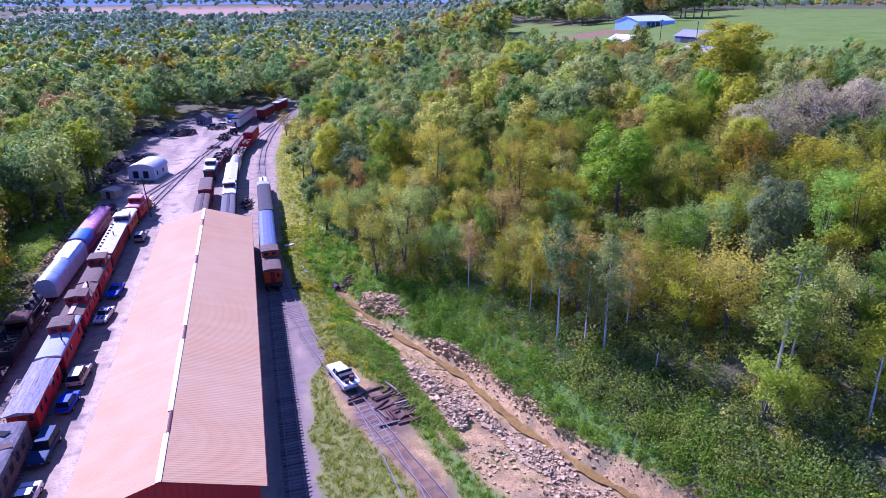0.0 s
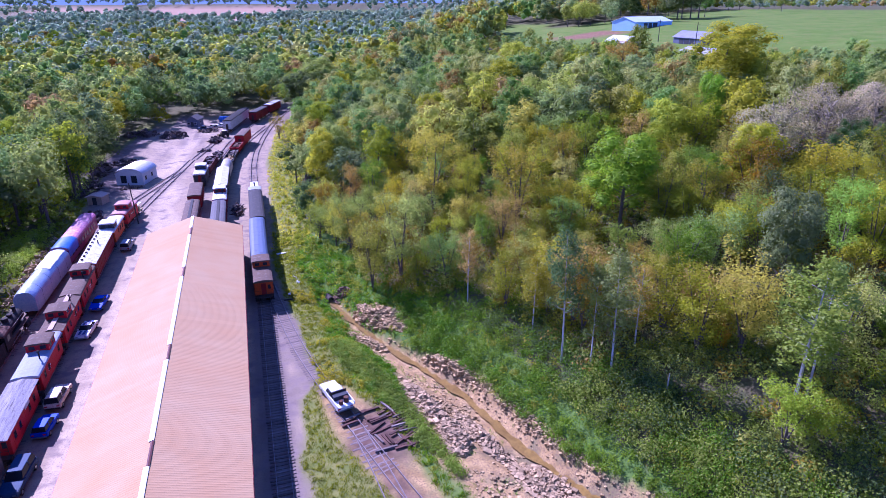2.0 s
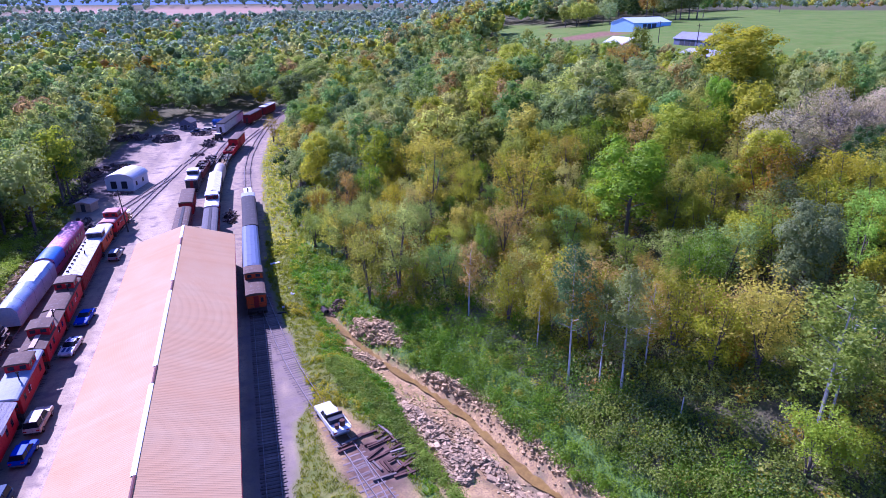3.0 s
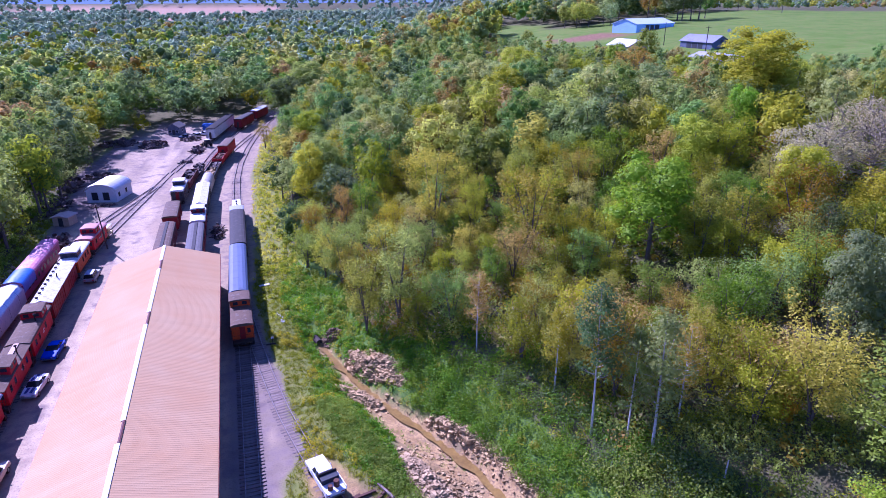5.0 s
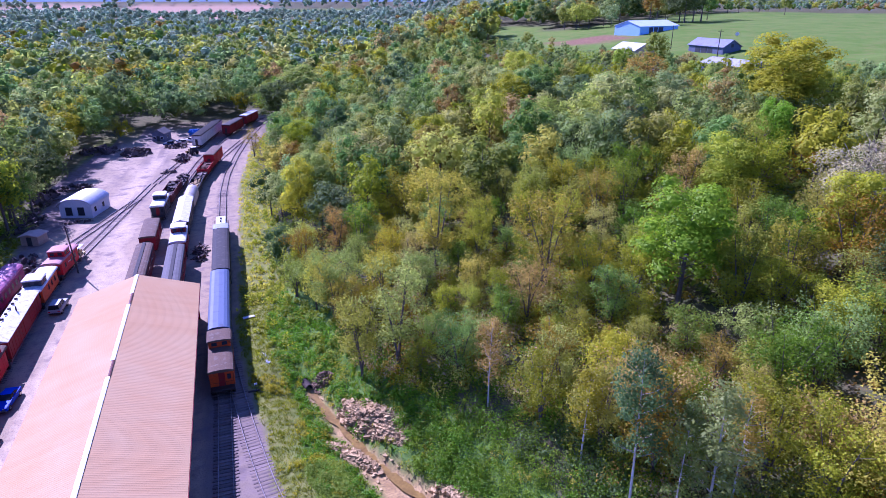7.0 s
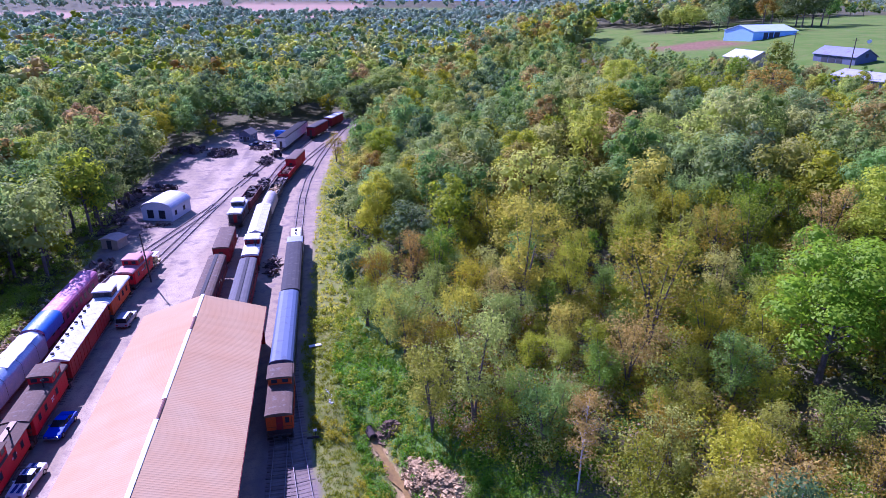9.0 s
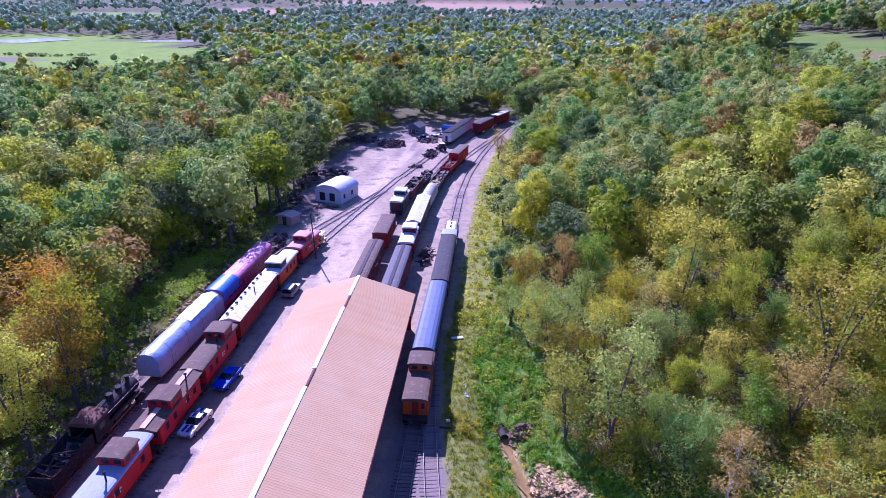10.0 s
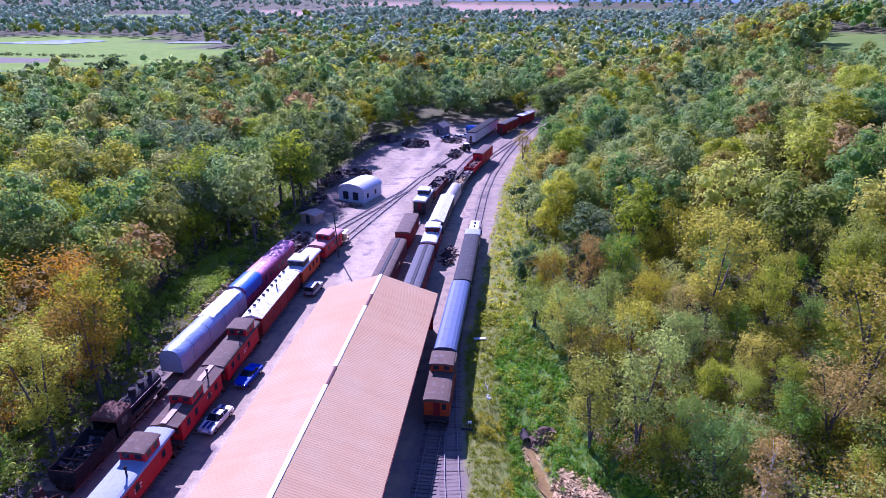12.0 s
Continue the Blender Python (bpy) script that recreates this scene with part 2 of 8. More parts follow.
PLANK_MAT = mat("dark_loose_timber", (0.12, 0.06, 0.04), (0.06, 0.034, 0.026), 2, 6, 0.9, rand=0.3)
BARK = mat("grey_brown_bark", (0.13, 0.105, 0.085), (0.08, 0.065, 0.055), 2, 6, 0.95, bump=0.5)
BIRCH = mat("pale_aspen_bark", (0.45, 0.42, 0.38), (0.3, 0.28, 0.25), 2, 6, 0.85, bump=0.3)
YELLOW_MACHINE = mat("faded_yellow_machine_paint", (0.5, 0.38, 0.16), (0.4, 0.3, 0.14), 1.2, 6, 0.6)
WATER = mat("muddy_creek_water", (0.24, 0.155, 0.035), (0.14, 0.085, 0.022), 0.5, 6, 0.3, spec=0.3, bump=0.08, bump_scale=2.5)
RIVER_MAT = mat("river_water", (0.5, 0.52, 0.55), (0.4, 0.42, 0.46), 0.02, 6, 0.15)

LEAF_COLOURS = {
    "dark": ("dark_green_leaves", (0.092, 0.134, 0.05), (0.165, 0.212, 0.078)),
    "green": ("green_leaves", (0.152, 0.22, 0.064), (0.265, 0.345, 0.108)),
    "olive": ("olive_leaves", (0.216, 0.236, 0.065), (0.356, 0.372, 0.108)),
    "yellow": ("yellow_green_leaves", (0.272, 0.286, 0.05), (0.432, 0.434, 0.084)),
    "brown": ("olive_brown_leaves", (0.236, 0.182, 0.062), (0.372, 0.288, 0.1)),
    "rust": ("orange_autumn_leaves", (0.46, 0.24, 0.035), (0.62, 0.38, 0.05)),
    "bright": ("bright_green_leaves", (0.2, 0.28, 0.045), (0.31, 0.4, 0.075)),
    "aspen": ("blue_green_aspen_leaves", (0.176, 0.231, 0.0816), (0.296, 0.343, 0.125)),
    "grey": ("bare_grey_twigs", (0.235, 0.195, 0.09), (0.33, 0.27, 0.135), 0.35),
    "weed": ("lush_weed_leaves", (0.132, 0.218, 0.042), (0.228, 0.335, 0.07)),
    "pine": ("deep_blue_green_leaves", (0.075, 0.125, 0.045), (0.125, 0.19, 0.07)),
    "drygrass": ("dry_yellow_grass", (0.138, 0.163, 0.03), (0.215, 0.232, 0.05)),
    # pale blue-green: the air's haze is mixed into this leaf colour
    "haze": ("far_hazy_leaves", (0.22, 0.28, 0.175), (0.31, 0.37, 0.23)),
}


def thin_haze(c):
    """The same leaf with less blue, standing in for the thinner haze close by."""
    return (c[0], c[1], c[2] * 0.76)


LEAF = {key: leaf_mat(*values) for key, values in LEAF_COLOURS.items()}
# near leaves lose blue so that distance haze shows by contrast
for key in ("olive", "yellow", "brown", "green", "bright", "drygrass"):
    values = LEAF_COLOURS[key]
    LEAF[key] = leaf_mat("thin_haze_" + values[0], thin_haze(values[1]), thin_haze(values[2]), *values[3:])
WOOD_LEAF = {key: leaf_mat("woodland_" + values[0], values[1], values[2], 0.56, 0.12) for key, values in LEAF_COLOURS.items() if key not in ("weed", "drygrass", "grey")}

# ---- building blocks ----
rng = np.random.default_rng(7)


def link(name, me, material, parent=None, label=""):
    ob = new(name, me)
    if material:
        me.materials.append(material)
    if parent is not None:
        ob.parent = parent
    if label:
        ob["label"] = label
    return ob


def part(name, bm, material, parent=None, label="", smooth=False):
    """Links a bmesh as one mesh object under a thing or a part."""
    me = bpy.data.meshes.new(name)
    bm.normal_update()
    bm.to_mesh(me)
    bm.free()
    if smooth:
        me.polygons.foreach_set("use_smooth", [True] * len(me.polygons))
    return link(name, me, material, parent, label)


def raw(name, verts, faces, material, parent=None, label="", smooth=False):
    """A mesh from numpy arrays: verts (n, 3), faces (m, k), all with k corners."""
    verts, faces = np.asarray(verts, np.float32), np.asarray(faces, np.int32)
    me = bpy.data.meshes.new(name)
    me.vertices.add(len(verts))
    me.vertices.foreach_set("co", verts.ravel())
    k = faces.shape[1]
    me.loops.add(faces.size)
    me.loops.foreach_set("vertex_index", faces.ravel())
    me.polygons.add(len(faces))
    me.polygons.foreach_set("loop_start", np.arange(0, faces.size, k, dtype=np.int32))
    me.polygons.foreach_set("use_smooth", np.full(len(faces), smooth))
    me.update(calc_edges=True)
    return link(name, me, material, parent, label)


def thing(name, m, label, category, group="", kind=""):
    ob = new(name)
    ob.empty_display_size = 0.3
    ob.matrix_world = m
    return tagged(ob, label, category, group, kind)


def box(bm, x0, x1, y0, y1, z0, z1, m=None):
    vs = [bm.verts.new((x, y, z)) for z in (z0, z1) for y in (y0, y1) for x in (x0, x1)]
    for f in ((0, 2, 3, 1), (4, 5, 7, 6), (0, 1, 5, 4), (2, 6, 7, 3), (0, 4, 6, 2), (1, 3, 7, 5)):
        bm.faces.new([vs[i] for i in f])
    if m is not None:
        bmesh.ops.transform(bm, matrix=m, verts=vs)
    return vs


def boxes(name, dims, material, parent=None, label=""):
    bm = bmesh.new()
    for d in dims:
        box(bm, *d)
    return part(name, bm, material, parent, label)


def tube(bm, a, b, ra, rb=None, seg=8, cap=True):
    """A round bar from a to b, tapering from ra to rb."""
    a, b = Vector(a), Vector(b)
    rb = ra if rb is None else rb
    q = (b - a).to_track_quat("Z", "Y")
    rings = []
    for p, r in ((a, ra), (b, rb)):
        rings.append([bm.verts.new(p + q @ Vector((r * math.cos(2 * math.pi * i / seg), r * math.sin(2 * math.pi * i / seg), 0))) for i in range(seg)])
    for i in range(seg):
        j = (i + 1) % seg
        bm.faces.new((rings[0][i], rings[0][j], rings[1][j], rings[1][i]))
    if cap:
        bm.faces.new(rings[0][::-1])
        bm.faces.new(rings[1])


def tubes(name, list_, material, parent=None, label="", seg=8):
    bm = bmesh.new()
    for t in list_:
        tube(bm, *t, seg=seg)
    return part(name, bm, material, parent, label)


def prism(bm, outline, y0, y1):
    """An outline of (x, z), counter-clockwise seen from -y, drawn out from y0 to y1."""
    a = [bm.verts.new((x, y0, z)) for x, z in outline]
    b = [bm.verts.new((x, y1, z)) for x, z in outline]
    n = len(outline)
    for i in range(n):
        j = (i + 1) % n
        bm.faces.new((a[i], a[j], b[j], b[i]))
    bm.faces.new(a[::-1])
    bm.faces.new(b)


def side_prism(bm, outline, x0, x1, taper=None):
    """An outline of (y, z) drawn out from x0 to x1; taper gives each corner's share of the width."""
    taper = taper or [1] * len(outline)
    c, h = (x0 + x1) / 2, (x1 - x0) / 2
    a = [bm.verts.new((c - h * k, y, z)) for (y, z), k in zip(outline, taper)]
    b = [bm.verts.new((c + h * k, y, z)) for (y, z), k in zip(outline, taper)]
    n = len(outline)
    for i in range(n):
        j = (i + 1) % n
        bm.faces.new((a[j], a[i], b[i], b[j]))
    bm.faces.new(a)
    bm.faces.new(b[::-1])


def way(points, step=1.0):
    """A smooth line through points (x, y), sampled every step metres: places and headings (degrees from +y, to the left)."""
    p = np.array(points, float)
    t = np.r_[0, np.cumsum(np.hypot(*np.diff(p, axis=0).T))]
    s = np.arange(0, t[-1], step)
    xy = np.stack([np.interp(s, t, p[:, k]) for k in (0, 1)], -1)
    w = max(3, int(9 / step)) | 1
    if len(xy) > 3 * w:
        ker = np.hanning(w + 2)[1:-1]
        ker /= ker.sum()
        pad = w // 2
        for k in (0, 1):
            c = xy[:, k]
            e = np.r_[2 * c[0] - c[pad:0:-1], c, 2 * c[-1] - c[-2:-pad - 2:-1]]
            xy[:, k] = np.convolve(e, ker, "valid")
    d = np.gradient(xy, axis=0)
    return xy, np.degrees(np.arctan2(-d[:, 0], d[:, 1]))


def smooth01(t):
    t = np.clip(t, 0, 1)
    return t * t * (3 - 2 * t)


def wobble(x, y, s, seed=0):
    """A cheap smooth noise of x, y with features of size s, about -1 to 1."""
    x, y = np.asarray(x, float) / s, np.asarray(y, float) / s
    k = seed * 1.7
    return (np.sin(x * 1.3 + 2.1 * np.sin(y * 0.9 + k)) + np.sin(y * 1.7 - 1.4 * np.sin(x * 1.1 + 2 * k) + k)
            + np.sin((x + y) * 2.3 + 1.3 * np.sin(x * 2.0 - y * 1.5 + k))) / 3


# ---- the lie of the land ----
CREEK_Y = [-60, 0, 20, 25, 29.4, 35, 41, 47.3, 56, 65.7, 76.6, 84, 92]
CREEK_X = [78, 54, 42.7, 40.1, 38.2, 36.4, 34.9, 33.1, 28.8, 24.7, 21.7, 19.2, 17.2]
RISE_U = [0, 2, 5, 10, 20, 30, 70, 110, 150, 180, 300, 700, 3000]
RISE_Z = [0, 1.1, 2.9, 5.6, 8.0, 10.3, 20.5, 26.5, 31.0, 33.5, 37.5, 41, 48]


def creek_x(y):
    return np.interp(y, CREEK_Y, CREEK_X)


def foot_x(y):
    """Where the hill starts to rise."""
    return np.interp(y, [-60, 20, 47, 66, 80, 100, 180, 240, 320, 700, 4000], [80, 44.2, 34.8, 27.6, 23, 19.5, 22.5, 29, 60, 190, 1400])


def height(x, y):
    x, y = np.asarray(x, float), np.asarray(y, float)
    u = x - foot_x(y)
    z = np.interp(u, RISE_U, RISE_Z) + np.where(u > 0, np.clip(u / 20, 0, 1) * 0.7 * wobble(x, y, 9, 1), 0)
    left = -1.4 * smooth01((-x - 31) / 14) * smooth01((320 - y) / 60 + 1)
    z = z + left + 0.35 * wobble(x, y, 14, 3) * smooth01((-x - 30) / 10)
    # the creek's bed and its banks, fading out upstream
    c = creek_x(y)
    d = np.where(x < c, (c - x) / 7.5, (x - c) / (2.0 + 0.5 * wobble(x, y, 2.2, 61)))
    depth = 1.75 * smooth01((83 - y) / 8) * smooth01((y + 55) / 30)
    z = z - depth * (1 - smooth01((d - 0.12) / 0.88))
    # spoil beside the creek
    z = z + 0.35 * np.exp(-((x - c + 6) / 2.2) ** 2) * smooth01((60 - y) / 8) * (1 + wobble(x, y, 3.1, 5))
    z = z + 34 * smooth01((np.hypot(x, y) - 2300) / 1100)
    return z + 0.03 * wobble(x, y, 3.3, 9)


# the lines of the tracks
TRACK_A = [(11.0, -60), (10.9, 22), (10.95, 50), (11.0, 75), (10.9, 95), (11.3, 115), (11.4, 135), (11.4, 150), (11.8, 172), (13.1, 190), (16.2, 213), (20.4, 237), (26, 262), (34, 288)]
TRACK_B = [(31, -4), (27, 11), (23.6, 24.5), (21.6, 31.6), (19.8, 38.5), (16.6, 51.6), (15.0, 59), (13.7, 67.8), (12.5, 78), (11.4, 90), (11.0, 97)]
TRACK_L = [(-17.4, -40), (-17.4, 60), (-17.5, 105), (-17.0, 120), (-15.7, 130), (-12.6, 148), (-8.8, 170), (-6.0, 186)]
TRACK_LL = [(-24.9, -40), (-24.6, 56), (-24.2, 82), (-22.6, 122), (-18.6, 140), (-13.5, 156), (-8.8, 171)]
TRACK_ML = [(-2.2, 98), (-2.1, 142), (-1.8, 156), (0.0, 172), (2.5, 190), (5.0, 207), (9.0, 227), (14, 246), (22, 268), (30, 286)]
TRACK_MR = [(3.4, 98), (3.5, 137), (3.9, 156), (5.0, 172), (6.2, 184), (8.2, 196), (10.6, 208), (14.5, 222), (19, 238)]
TRACK_FAR = [(-5.5, 186), (-2.5, 200), (0.5, 213), (3.8, 226), (11.2, 257), (19, 280)]

# ---- ground ----
def axis(lo, hi, step, far_lo, far_hi, grow=1.16):
    mid = list(np.arange(lo, hi + 1e-6, step))
    s, p, a = step, lo, []
    while p > far_lo:
        s *= grow
        p -= s
        a.append(p)
    s, p, b = step, hi, []
    while p < far_hi:
        s *= grow
        p += s
        b.append(p)
    return np.array(a[::-1] + mid + b)


GX, GY = axis(-36, 62, 0.85, -4700, 4700), axis(12, 130, 0.85, -900, 4700)
gxx, gyy = np.meshgrid(GX, GY)
gzz = height(gxx, gyy)
nx, ny = len(GX), len(GY)
gi = np.arange(nx * ny).reshape(ny, nx)
gfaces = np.stack([gi[:-1, :-1], gi[:-1, 1:], gi[1:, 1:], gi[1:, :-1]], -1).reshape(-1, 4)

FIELD = [(-640, 470), (-250, 288), (-190, 322), (-150, 372), (-178, 500), (-215, 568), (-307, 655), (-450, 770), (-640, 720)]
PASTURE = [(146, 300), (141, 250), (145, 195), (140, 160), (142, 132), (162, 114), (178, 98), (320, 60), (440, 120), (450, 330), (400, 420), (338, 430), (262, 372), (216, 372), (238, 520), (190, 440)]


def inside(x, y, poly):
    x, y = np.asarray(x, float), np.asarray(y, float)
    r = np.zeros(x.shape, bool)
    for (x0, y0), (x1, y1) in zip(poly, poly[1:] + poly[:1]):
        if y0 == y1:
            continue
        r ^= ((y0 > y) != (y1 > y)) & (x < (x1 - x0) * (y - y0) / (y1 - y0) + x0)
    return r


def yard_right(y):
    return np.interp(y, [-60, 20, 36, 48, 52, 67, 78, 94, 103, 140, 180, 220, 240, 290], [13, 13.2, 13.0, 14.2, 16.2, 15.4, 14.0, 12.9, 13.6, 14.8, 16.4, 21, 25, 40])


def yard_left(y):
    return np.interp(y, [-60, 60, 120, 145, 160, 190, 215, 240, 262], [-28.5, -28.5, -28, -27.5, -28, -31, -29, -25, -16])


def yard(x, y):
    """1 on the gravel of the yard, 0 off it, soft over a metre."""
    e = np.minimum(yard_right(y) - x, x - yard_left(y)) + 0.5 * wobble(x, y, 2.3, 2)
    e = np.minimum(e, (268 + 1.2 * np.clip(np.asarray(x) - 8, 0, 60) - y) * 0.6)
    return smooth01(e / 0.9 + 0.5)


def dirt(x, y):
    """1 on the bare soil along the creek, and round the end of the siding."""
    c = creek_x(y)
    wide = np.interp(y, [0, 24, 35, 45, 56, 66, 78, 90], [14, 12.5, 11, 8.5, 3.6, 1.9, 1.3, 0.9])
    a = smooth01((wide - (c - x)) / 1.4 + 0.5 * wobble(x, y, 2.6, 4)) * smooth01((np.interp(y, [45, 60], [3.0, 1.2]) - (x - c)) / 0.8 + 0.3 * wobble(x, y, 2.1, 6)) * smooth01((79.5 - y) / 3)
    e = 1 - np.minimum(np.abs(x - np.interp(y, [24, 38, 52], [24.3, 20.6, 17])) / np.interp(y, [20, 30, 40, 52], [2.2, 3.0, 4.2, 1.8]), 1)
    return np.maximum(a, smooth01(e * 2.2) * smooth01((52 - y) / 5) * smooth01((y - 13) / 4))


def lush(x, y):
    u = x - foot_x(y)
    a = smooth01((x - np.interp(y, [20, 40, 52, 60, 70, 85, 100], [25, 23, 19.5, 19, 18, 17, 16.5])) / 2.5 + 0.6 * wobble(x, y, 4, 8))
    return a * smooth01((108 - y) / 10)


zone = np.stack([yard(gxx, gyy), lush(gxx, gyy), dirt(gxx, gyy), np.zeros(gxx.shape)], -1)
bear = np.degrees(np.arctan2(gxx - 11, gyy + 24))
away = np.hypot(gxx - 11, gyy + 24)
tan_field = (((bear > -6.5) & (bear < 4.5) & (away > 1750) & (away < 3000)) | ((bear > -24) & (bear < -14) & (away > 1500) & (away < 2500))
             | ((bear > -13) & (bear < -8) & (away > 2500) & (away < 3300)))
green_field = ((bear > 5.5) & (bear < 12) & (away > 1900) & (away < 2700)) | ((bear > -32) & (bear < -26) & (away > 1300) & (away < 2100))
zone[..., 3] = inside(gxx, gyy, PASTURE) | inside(gxx, gyy, FIELD) | green_field


def ground_mat():
    m = bpy.data.materials.new("yard_and_meadow_ground")
    m.use_nodes = True
    n, l = m.node_tree.nodes, m.node_tree.links
    bs = n["Principled BSDF"]
    bs.inputs["Roughness"].default_value = 0.92
    bs.inputs["Specular IOR Level"].default_value = 0.03
    tc = n.new("ShaderNodeTexCoord")

    def noise_(s, det=4):
        q = n.new("ShaderNodeTexNoise")
        q.inputs["Scale"].default_value, q.inputs["Detail"].default_value = s, det
        l.new(tc.outputs["Object"], q.inputs["Vector"])
        return q.outputs["Fac"]

    def ramp(fac, lo, hi):
        q = n.new("ShaderNodeMapRange")
        q.inputs["From Min"].default_value, q.inputs["From Max"].default_value = lo, hi
        l.new(fac, q.inputs["Value"])
        return q.outputs[0]

    def mix(fac, a, b):
        q = n.new("ShaderNodeMix")
        q.data_type = "RGBA"
        l.new(fac, q.inputs[0])
        for k, v in ((6, a), (7, b)):
            if isinstance(v, tuple):
                q.inputs[k].default_value = (*v, 1)
            else:
                l.new(v, q.inputs[k])
        return q.outputs[2]

    at = n.new("ShaderNodeAttribute")
    at.attribute_name = "zone"
    sep = n.new("ShaderNodeSeparateColor")
    l.new(at.outputs["Color"], sep.inputs[0])
    big, mid, fine, patch = noise_(0.09), noise_(0.7), noise_(5.0, 6), noise_(0.28, 6)
    forest = mix(ramp(mid, 0.35, 0.65), (0.072, 0.08, 0.033), (0.115, 0.1, 0.05))
    dry = mix(ramp(mid, 0.35, 0.65), (0.135, 0.16, 0.035), (0.2, 0.2, 0.055))
    green = mix(ramp(mid, 0.35, 0.65), (0.075, 0.14, 0.025), (0.12, 0.19, 0.04))
    soil = mix(ramp(mid, 0.38, 0.62), (0.43, 0.295, 0.118), (0.28, 0.186, 0.072))
    soil = mix(ramp(patch, 0.52, 0.66), soil, (0.2, 0.165, 0.075))
    soil = mix(ramp(fine, 0.45, 0.72), soil, (0.17, 0.115, 0.07))
    gravel = mix(ramp(big, 0.35, 0.65), (0.28, 0.222, 0.145), (0.38, 0.3, 0.192))
    wk = n.new("ShaderNodeAttribute")
    wk.attribute_name = "worn_sunlit"
    gravel = mix(ramp(mid, 0.48, 0.72), gravel, (0.21, 0.163, 0.128))
    gravel = mix(wk.outputs["Fac"], gravel, mix(ramp(mid, 0.4, 0.66), (0.47, 0.385, 0.255), (0.39, 0.308, 0.2)))
    gravel = mix(ramp(patch, 0.56, 0.68), gravel, (0.21, 0.165, 0.14))
    gravel = mix(ramp(fine, 0.52, 0.76), gravel, (0.19, 0.147, 0.13))
    pasture = mix(ramp(big, 0.35, 0.65), (0.082, 0.142, 0.018), (0.12, 0.168, 0.03))
    crop = (0.3, 0.2, 0.12)
    c = mix(sep.outputs[1], dry, green)
    far = n.new("ShaderNodeAttribute")
    far.attribute_name = "wild"
    c = mix(far.outputs["Fac"], c, forest)
    c = mix(sep.outputs[2], c, soil)
    da = n.new("ShaderNodeAttribute")
    da.attribute_name = "trodden"
    c = mix(da.outputs["Fac"], c, mix(ramp(mid, 0.4, 0.6), (0.16, 0.1, 0.07), (0.1, 0.062, 0.045)))
    cd = n.new("ShaderNodeAttribute")
    cd.attribute_name = "cinder_shade"
    gravel = mix(cd.outputs["Fac"], gravel, mix(ramp(mid, 0.4, 0.6), (0.11, 0.087, 0.083), (0.17, 0.135, 0.125)))
    c = mix(sep.outputs[0], c, gravel)
    ca = n.new("ShaderNodeAttribute")
    ca.attribute_name = "crop"
    c = mix(ca.outputs["Fac"], c, crop)
    # bare earth trodden by stock beside the barn, and the muddy end of the river field
    def bare_spot(cx_, cy_, ax, ay, lo, hi):
        sub_ = n.new("ShaderNodeVectorMath")
        sub_.operation = "SUBTRACT"
        sub_.inputs[1].default_value = (cx_, cy_, 0)
        l.new(tc.outputs["Object"], sub_.inputs[0])
        mul_ = n.new("ShaderNodeVectorMath")
        mul_.operation = "MULTIPLY"
        mul_.inputs[1].default_value = (1 / ax, 1 / ay, 0)
        l.new(sub_.outputs[0], mul_.inputs[0])
        len_ = n.new("ShaderNodeVectorMath")
        len_.operation = "LENGTH"
        l.new(mul_.outputs[0], len_.inputs[0])
        add_ = n.new("ShaderNodeMath")
        l.new(len_.outputs["Value"], add_.inputs[0])
        l.new(big, add_.inputs[1])
        return ramp(add_.outputs[0], hi, lo)

    pasture = mix(ramp(patch, 0.5, 0.7), pasture, (0.14, 0.155, 0.038))
    pasture = mix(bare_spot(176, 270, 23, 26, 1.05, 1.5), pasture, mix(ramp(mid, 0.4, 0.6), (0.21, 0.12, 0.065), (0.15, 0.095, 0.05)))
    meadow_side = n.new("ShaderNodeSeparateXYZ")
    l.new(tc.outputs["Object"], meadow_side.inputs[0])
    pasture = mix(ramp(meadow_side.outputs["X"], 0, -60), pasture, mix(ramp(big, 0.35, 0.65), (0.125, 0.205, 0.016), (0.175, 0.24, 0.026)))
    pasture = mix(bare_spot(-385, 480, 75, 26, 1.25, 1.5), pasture, (0.16, 0.135, 0.09))
    c = mix(ramp(at.outputs["Alpha"], 0.2, 0.8), c, pasture)
    l.new(c, bs.inputs["Base Color"])
    bp = n.new("ShaderNodeBump")
    bp.inputs["Strength"].default_value, bp.inputs["Distance"].default_value = 0.6, 0.06
    l.new(fine, bp.inputs["Height"])
    l.new(bp.outputs[0], bs.inputs["Normal"])
    return m


ground = raw("ground", np.stack([gxx, gyy, gzz], -1).reshape(-1, 3), gfaces, ground_mat(), smooth=True)
tagged(ground, "pinkish gravel yard running into dry grass, bare soil and wooded hillside", "ground", kind="structure")
za = ground.data.color_attributes.new("zone", "FLOAT_COLOR", "POINT")
za.data.foreach_set("color", zone.reshape(-1).astype(np.float32))
u_ = gxx - foot_x(gyy)
wild = np.where((gxx < -30) | ((gyy > 108) & (gxx > yard_right(gyy) + 7)) | (gyy > 262) | (gxx > np.interp(gyy, [20, 50, 70, 108], [47, 40, 32, 22])), 1.0, 0.0)
wa = ground.data.attributes.new("wild", "FLOAT", "POINT")
wa.data.foreach_set("value", wild.ravel().astype(np.float32))
near = (gxx > -40) & (gxx < 45) & (gyy > -20) & (gyy < 300)
cinder_shade = np.zeros(gxx.shape)
px, py = gxx[near], gyy[near]
best = np.full(px.shape, 99.0)
